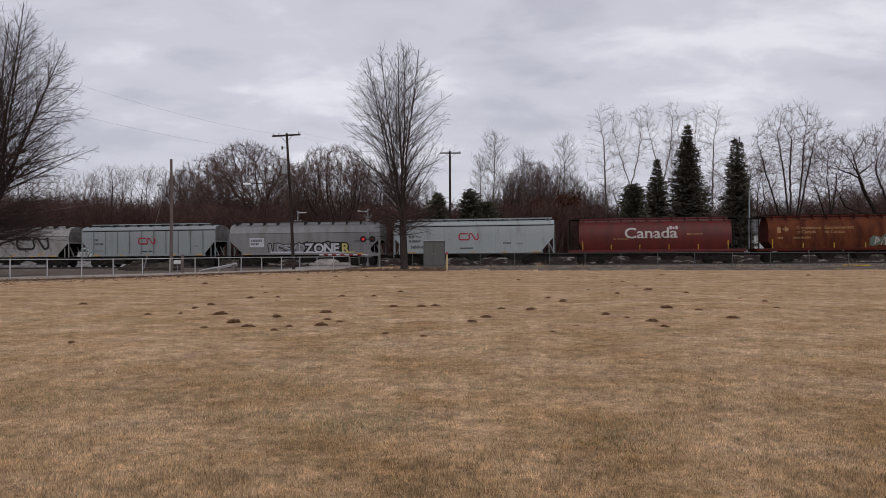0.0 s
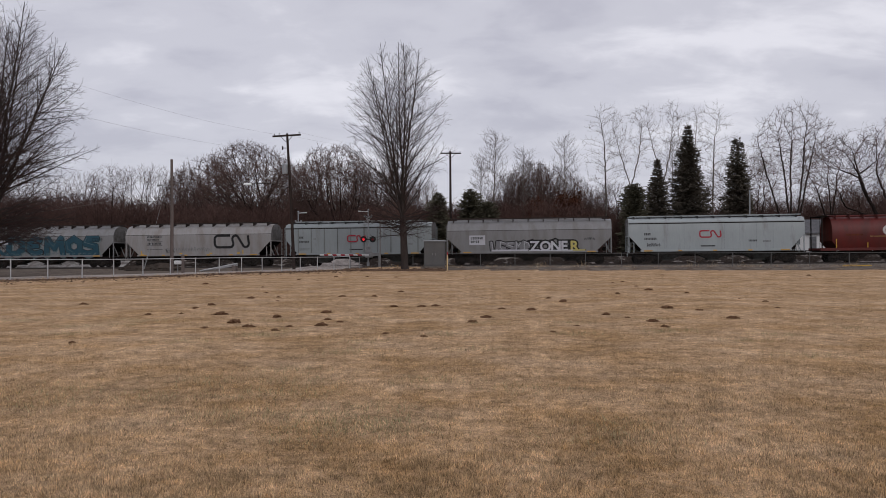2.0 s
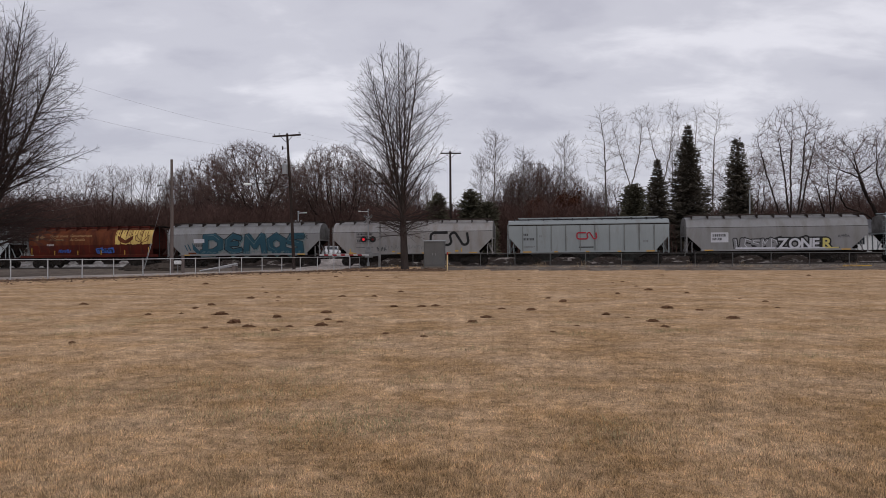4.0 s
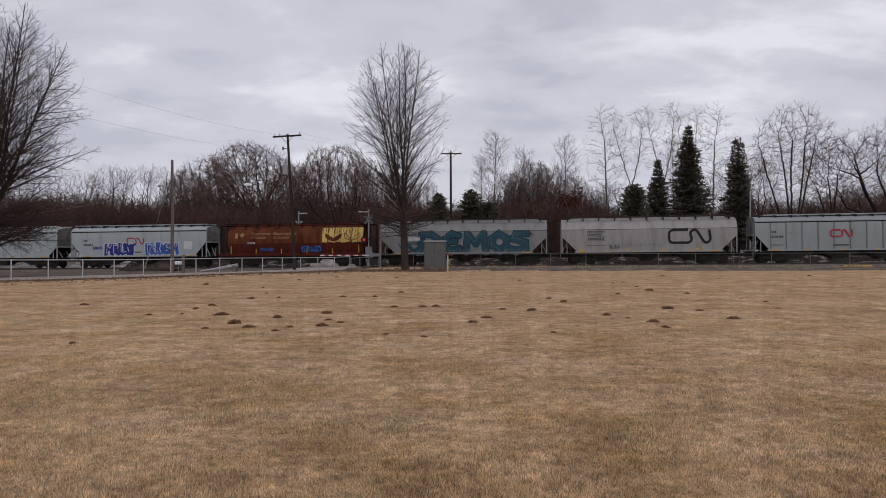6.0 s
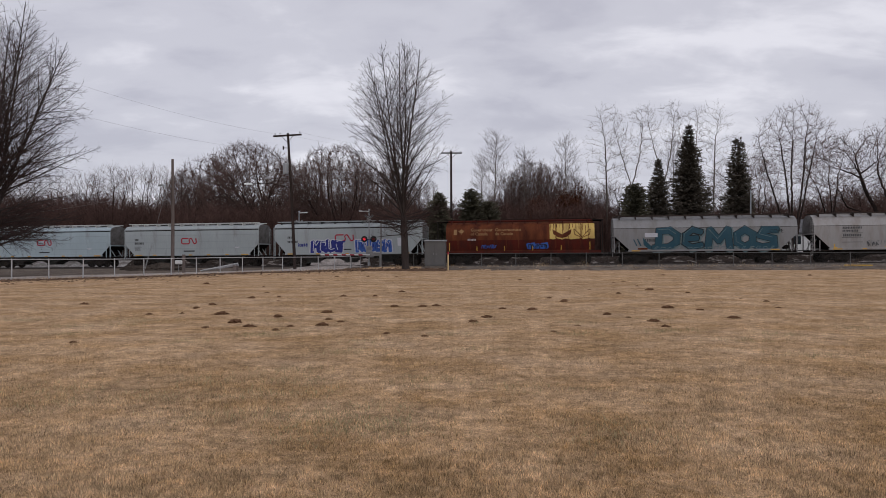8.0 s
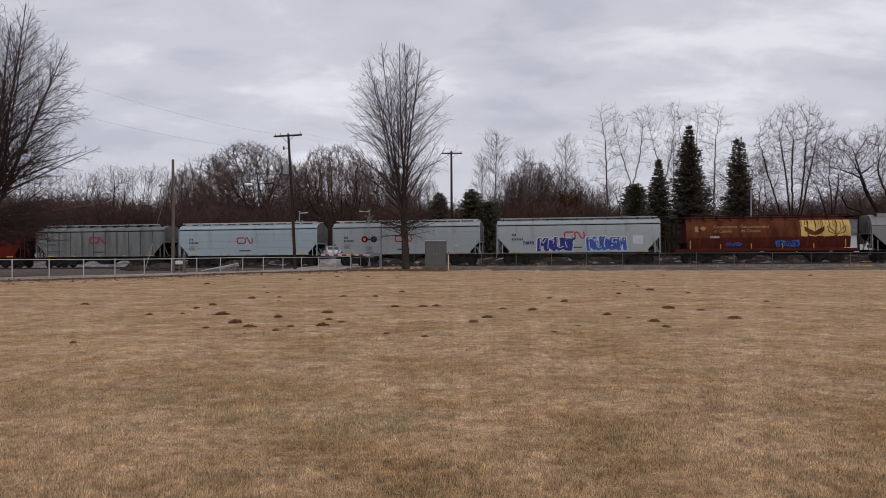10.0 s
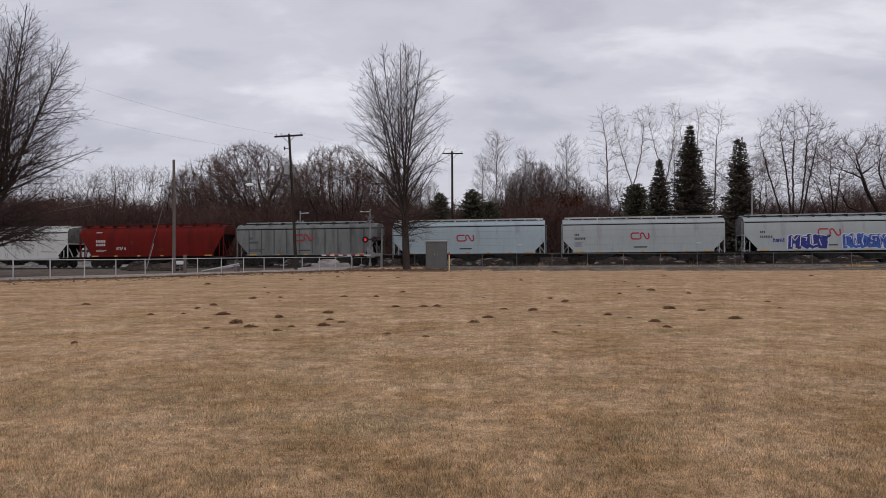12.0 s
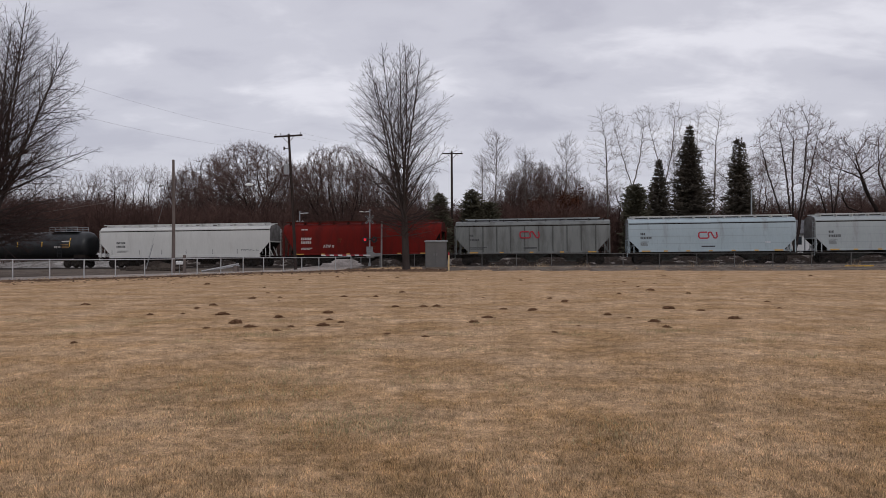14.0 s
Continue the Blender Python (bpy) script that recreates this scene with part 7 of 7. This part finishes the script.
# ---- house beyond the railway
def house():
    SIDING = mat("white_house_siding", (0.70, 0.70, 0.70), 0.7, vary=0.08, size=0.6)
    ROOFING = mat("grey_roof_shingles", (0.17, 0.17, 0.18), 0.9, vary=0.2, size=1.2, second=(0.12, 0.12, 0.125))
    y = 94.0
    x0, x1 = px(1335, y), px(1560, y)
    g = ground_z((x0 + x1) / 2, y)
    W = x1 - x0
    e = thing("house", pose(x0, y, g, 0, 0, -4), "low white-sided house with a grey shingle roof", "house")
    bm = bmesh.new()
    box(bm, 0, W, 0, 7, -0.3, 2.5)
    part("wall", bm, SIDING, e)
    bm = bmesh.new()
    for k in range(9):
        z = 0.1 + k * 0.26
        box(bm, 0, W, -0.02, -0.002, z, z + 0.235)
    part("siding_boards", bm, SIDING, e)
    bm = bmesh.new()
    prof = [(-0.5, 2.42), (3.5, 4.3), (7.5, 2.42), (7.5, 2.56), (3.5, 4.46), (-0.5, 2.56)]
    a = [bm.verts.new((-0.4, u, z)) for u, z in prof]
    b = [bm.verts.new((W + 0.4, u, z)) for u, z in prof]
    bm.faces.new(a)
    bm.faces.new(b[::-1])
    for k in range(6):
        bm.faces.new((a[k - 1], a[k], b[k], b[k - 1]))
    bmesh.ops.recalc_face_normals(bm, faces=bm.faces)
    part("roof", bm, ROOFING, e)
    for u in (1.6, 5.2, 9.5, 13.4):
        bm = bmesh.new()
        for q in ((u - 0.65, u + 0.65, 0.95, 1.02), (u - 0.65, u + 0.65, 2.08, 2.15), (u - 0.65, u - 0.58, 1.02, 2.08), (u + 0.58, u + 0.65, 1.02, 2.08)):
            box(bm, q[0], q[1], -0.06, -0.02, q[2], q[3])
        w = part("window", bm, WHITEP, e)
        bm = bmesh.new()
        box(bm, u - 0.58, u + 0.58, -0.035, -0.022, 1.02, 2.08)
        part("pane", bm, GLASS, w)
    bm = bmesh.new()
    box(bm, 7.0, 7.9, -0.06, -0.02, 0.0, 2.05, 0.01)
    part("door", bm, ROOFING, e)


house()


# ---- molehills: crumbly dark soil
def molehills():
    rng = random.Random(5)
    spots = [(-7.07, 17.0, 0.12), (-6.59, 18.76, 0.1), (-6.61, 20.21, 0.13), (-6.4, 23.63, 0.15), (-5.57, 23.94, 0.13), (-5.34, 17.0, 0.22), (-11.71, 34.99, 0.26), (-4.42, 15.04, 0.21), (-3.87, 14.1, 0.13), (-3.81, 16.24, 0.18), (-3.06, 14.1, 0.1), (-2.89, 17.49, 0.19), (-2.2, 15.04, 0.11), (-3.46, 24.26, 0.16), (-2.36, 24.26, 0.22), (-1.62, 27.15, 0.15), (-1.36, 19.56, 0.14), (-0.58, 19.56, 0.16), (-0.22, 19.78, 0.13), (0.61, 15.04, 0.17), (0.98, 16.24, 0.18), (1.54, 18.76, 0.12), (2.31, 18.56, 0.14), (3.46, 23.32, 0.11), (3.72, 21.92, 0.18), (3.9, 17.0, 0.14), (4.22, 16.24, 0.1), (4.52, 15.29, 0.18), (4.42, 14.1, 0.1), (6.03, 18.95, 0.24), (6.29, 25.62, 0.14), (8.93, 25.99, 0.1), (6.56, 16.1, 0.15)]
    for column, row, half in ((445, 528, 7), (377, 540, 7), (395, 557, 12), (418, 572, 14), (365, 581, 9), (151, 539, 6), (130, 607, 8), (365, 503, 9), (531, 495, 5), (597, 490, 6), (652, 490, 5), (703, 491, 5),
                              (572, 577, 12), (712, 517, 6), (685, 592, 7), (753, 597, 8), (921, 497, 5), (972, 529, 5), (998, 535, 9), (940, 549, 8), (1023, 577, 5), (1095, 521, 6), (1075, 557, 9), (1183, 546, 12),
                              (1158, 569, 12), (1179, 579, 8), (1217, 520, 5), (1295, 563, 10), (1150, 515, 8), (1433, 492, 6), (1174, 490, 5)):
        y = 1819.0 / (row - 450)
        spots.append((px(column - 3, y), y, half * y / 1254.7 * 1.15))
    for k in range(26):
        y = rng.uniform(13, 42)
        spots.append((rng.uniform(-0.62, 0.62) * y * (0.55 + 0.45 * rng.random()), y, rng.uniform(0.06, 0.13)))
    protos = []
    for v in range(5):
        r2 = random.Random(90 + v)
        bm = bmesh.new()
        bmesh.ops.create_icosphere(bm, subdivisions=3, radius=1.0)
        for p in bm.verts:
            n = noise.noise(p.co * 2.1 + Vector((v * 9, 0, 0))) * 0.5 + noise.noise(p.co * 6 + Vector((v * 9, 3, 0))) * 0.5
            p.co = Vector((p.co.x * (1 + n) * (1.25 if v % 2 else 1.0), p.co.y * (1 + n), max(-0.15, p.co.z * 0.62 * (1 + 1.1 * n))))
        for k in range(26):
            a, d = r2.uniform(0, 6.28), r2.uniform(0.75, 1.55)
            c = Vector((math.cos(a) * d, math.sin(a) * d, 0.03))
            r = r2.uniform(0.04, 0.13)
            made = bmesh.ops.create_icosphere(bm, subdivisions=1, radius=r)["verts"]
            for p in made:
                p.co = p.co * r2.uniform(0.7, 1.3) + c
        protos.append(mesh_of("molehill", bm, SOIL))
    for i, (x, y, r) in enumerate(spots):
        ob = new("molehill", protos[i % 5])
        s = min(r, 0.18) * rng.uniform(0.46, 0.66)
        ob.matrix_basis = pose(x, y, ground_z(x, y), 0, 0, rng.uniform(-35, 35) + 180 * (i % 2)) @ Matrix.Diagonal((s * rng.uniform(0.9, 1.3), s, s * rng.uniform(0.65, 1.15), 1))
        tagged(ob, "small mound of dark crumbly soil in dry grass", "molehill", "molehills")


molehills()


# ---- grass blades, weeds and stones
def tris_object(name, verts, material, label, category):
    n = len(verts) // 3
    me = bpy.data.meshes.new(name)
    me.vertices.add(n * 3)
    me.vertices.foreach_set("co", verts.astype(np.float32).ravel())
    me.loops.add(n * 3)
    me.loops.foreach_set("vertex_index", np.arange(n * 3, dtype=np.int32))
    me.polygons.add(n)
    me.polygons.foreach_set("loop_start", np.arange(0, n * 3, 3, dtype=np.int32))
    me.materials.append(material)
    me.update()
    me.validate()
    return tagged(new(name, me), label, category, kind="stuff")


def blades(n, y0, y1, power, seed, h, w):
    rng = np.random.default_rng(seed)
    u = rng.random(n)
    y = (y0 ** power + u * (y1 ** power - y0 ** power)) ** (1 / power)
    x = rng.uniform(-0.70, 0.70, n) * y
    patch = np.sin(x * 1.7 + 2 * np.sin(y * 0.9)) * np.sin(y * 2.3 + 1.5 * np.sin(x * 0.8)) * 0.5 + 0.5
    clump = np.sin(x * 21 + 3 * np.sin(y * 7)) * np.sin(y * 17 + 3 * np.sin(x * 9)) * 0.5 + 0.5
    tall = rng.uniform(*h, n) * (0.7 + 0.6 * patch) * (0.45 + 1.1 * clump)
    a = rng.uniform(0, 2 * np.pi, n)
    lean = np.abs(rng.normal(0, 0.75, n)) * tall
    wide = rng.uniform(0.7, 1.3, n) * (w * np.maximum(1.0, y / 9.0) ** 0.5)
    z = 0.02 * np.zeros(n)
    ca, sa = np.cos(a), np.sin(a)
    b = rng.uniform(0, 2 * np.pi, n)
    p0 = np.stack([x - ca * wide, y - sa * wide, z - 0.006], 1)
    p1 = np.stack([x + ca * wide, y + sa * wide, z - 0.006], 1)
    p2 = np.stack([x + np.cos(b) * lean, y + np.sin(b) * lean, z + tall], 1)
    return np.stack([p0, p1, p2], 1).reshape(-1, 3)


def lay_on_ground(v):
    t = v.reshape(-1, 3, 3)
    for i in range(0, len(t)):
        zz = ground_z(t[i, 0, 0], t[i, 0, 1])
        t[i, :, 2] += zz
    return v


def grass():
    tris_object("grass", lay_on_ground(blades(540000, 3.6, 46, -0.8, 1, (0.011, 0.029), 0.0025)),
                BLADE, "short dead straw-coloured grass blades", "grass")
    rng = np.random.default_rng(3)
    out = []
    for k in range(46):
        y = rng.uniform(5.5, 16)
        x = rng.uniform(-0.6, 0.6) * y
        n = 160
        p = blades(n, 5, 6, 1.0, 100 + k, (0.02, 0.042), 0.0035).reshape(-1, 3, 3)
        c = p[:, 0].copy()
        p -= c[:, None, :]
        p[:, :, 0] += (x + rng.normal(0, 0.28, n))[:, None]
        p[:, :, 1] += (y + rng.normal(0, 0.2, n))[:, None]
        out.append(p.reshape(-1, 3))
    tris_object("greening_grass", lay_on_ground(np.concatenate(out)), GREENBLADE, "sparse tufts of greening grass", "grass")
    # tall dry weeds along the fences
    rng = np.random.default_rng(8)
    out = []
    for k in range(96):
        s = rng.uniform(-6, 44)
        q = 9.6 + rng.normal(0, 0.25) if k < 60 else rng.uniform(10.2, 12.6)
        c = track_point(s, q)
        n = int(rng.uniform(15, 60))
        big = (0.4 if k % 6 else 1.1) if k < 60 else 0.22
        p = blades(n, 5, 6, 1.0, 300 + k, (0.12 * big, 0.5 * big), 0.006).reshape(-1, 3, 3)
        o = p[:, 0].copy()
        p -= o[:, None, :]
        p[:, 2, :2] *= 0.45
        p[:, :, 0] += (c.x + rng.normal(0, 0.3, n))[:, None]
        p[:, :, 1] += (c.y + rng.normal(0, 0.12, n))[:, None]
        out.append(p.reshape(-1, 3))
    for k in range(120):
        f = rng.uniform(-2, 14)
        x, y = -0.6105 * 40.5 + 0.02843 * 40.5 * f, 40.5 + 0.04307 * 40.5 * f
        n = 30
        p = blades(n, 5, 6, 1.0, 500 + k, (0.06, 0.2), 0.006).reshape(-1, 3, 3)
        o = p[:, 0].copy()
        p -= o[:, None, :]
        p[:, 2, :2] *= 0.6
        p[:, :, 0] += (x + rng.normal(0, 0.3, n))[:, None]
        p[:, :, 1] += (y + rng.normal(0, 0.2, n))[:, None]
        out.append(p.reshape(-1, 3))
    tris_object("dry_weeds", lay_on_ground(np.concatenate(out)), BLADE, "tall dry weeds along the fences", "weeds")
    # ballast stones
    rng = random.Random(4)
    verts, faces = [], []
    for k in range(9000):
        s, q = rng.uniform(-6, 46), rng.choice((rng.uniform(2, 5), rng.uniform(5, 10.6)))
        c = track_point(s, q)
        z = ground_z(c.x, c.y)
        r = rng.uniform(0.025, 0.07)
        b = len(verts)
        for dx, dy, dz in ((1, 0, 0), (-1, 0, 0), (0, 1, 0), (0, -1, 0), (0, 0, 0.9)):
            verts.append((c.x + r * (dx + rng.uniform(-0.4, 0.4)), c.y + r * (dy + rng.uniform(-0.4, 0.4)), z + r * (dz + rng.uniform(-0.25, 0.2))))
        faces += [(b, b + 2, b + 4), (b + 2, b + 1, b + 4), (b + 1, b + 3, b + 4), (b + 3, b, b + 4)]
    tagged(from_arrays("ballast", verts, faces, STONE), "loose grey ballast stones beside the railway", "gravel", kind="stuff")
    # dug-up soil and leaves along the field's edge by the road
    verts, faces = [], []
    for k in range(6600):
        f = rng.uniform(-3, 14.6)
        x, y = -0.6105 * 40.5 + 0.02843 * 40.5 * f, 40.5 + 0.04307 * 40.5 * f
        far = abs(rng.gauss(0, 2.0)) if k % 4 == 0 else 0.0
        x += 0.40 + rng.gauss(0, 0.4) * (1 + math.sin(f * 3.1)) + far * 0.8
        y += -0.40 + rng.gauss(0, 0.4) - far
        if k % 3 == 0:
            p = track_point(rng.uniform(-9, 46) if k % 8 == 0 else rng.uniform(-9, 2), 12.3 + rng.gauss(0, 0.45))
            x, y = p.x, p.y
        z = ground_z(x, y)
        r = rng.uniform(0.03, 0.07) if k % 4 == 0 else rng.uniform(0.04, 0.12)
        b = len(verts)
        for dx, dy, dz in ((1.6, 0, 0), (-1.6, 0, 0), (0, 1, 0), (0, -1, 0), (0, 0, 0.7)):
            verts.append((x + r * (dx + rng.uniform(-0.4, 0.4)), y + r * (dy + rng.uniform(-0.4, 0.4)), z + r * (dz + rng.uniform(-0.25, 0.2))))
        faces += [(b, b + 2, b + 4), (b + 2, b + 1, b + 4), (b + 1, b + 3, b + 4), (b + 3, b, b + 4)]
    tagged(from_arrays("soil_clods", verts, faces, LITTER), "dark clods and leaf litter along the field edge", "soil", kind="stuff")


grass()


# ---- movement
def motions():
    for car, s0 in cars:
        walk(car, [(t / 2, TRACK @ pose(s0 + train_s(t / 2), 0, 0)) for t in range(29)])
    for w in wheel_list:
        x = w.matrix_basis.translation.x
        walk(w, [(k / 30, pose(x, 0, 0.46) @ pose(0, 0, 0, 0, math.degrees(train_s(k / 30) / 0.46) % 360, 0)) for k in range(421)])


motions()
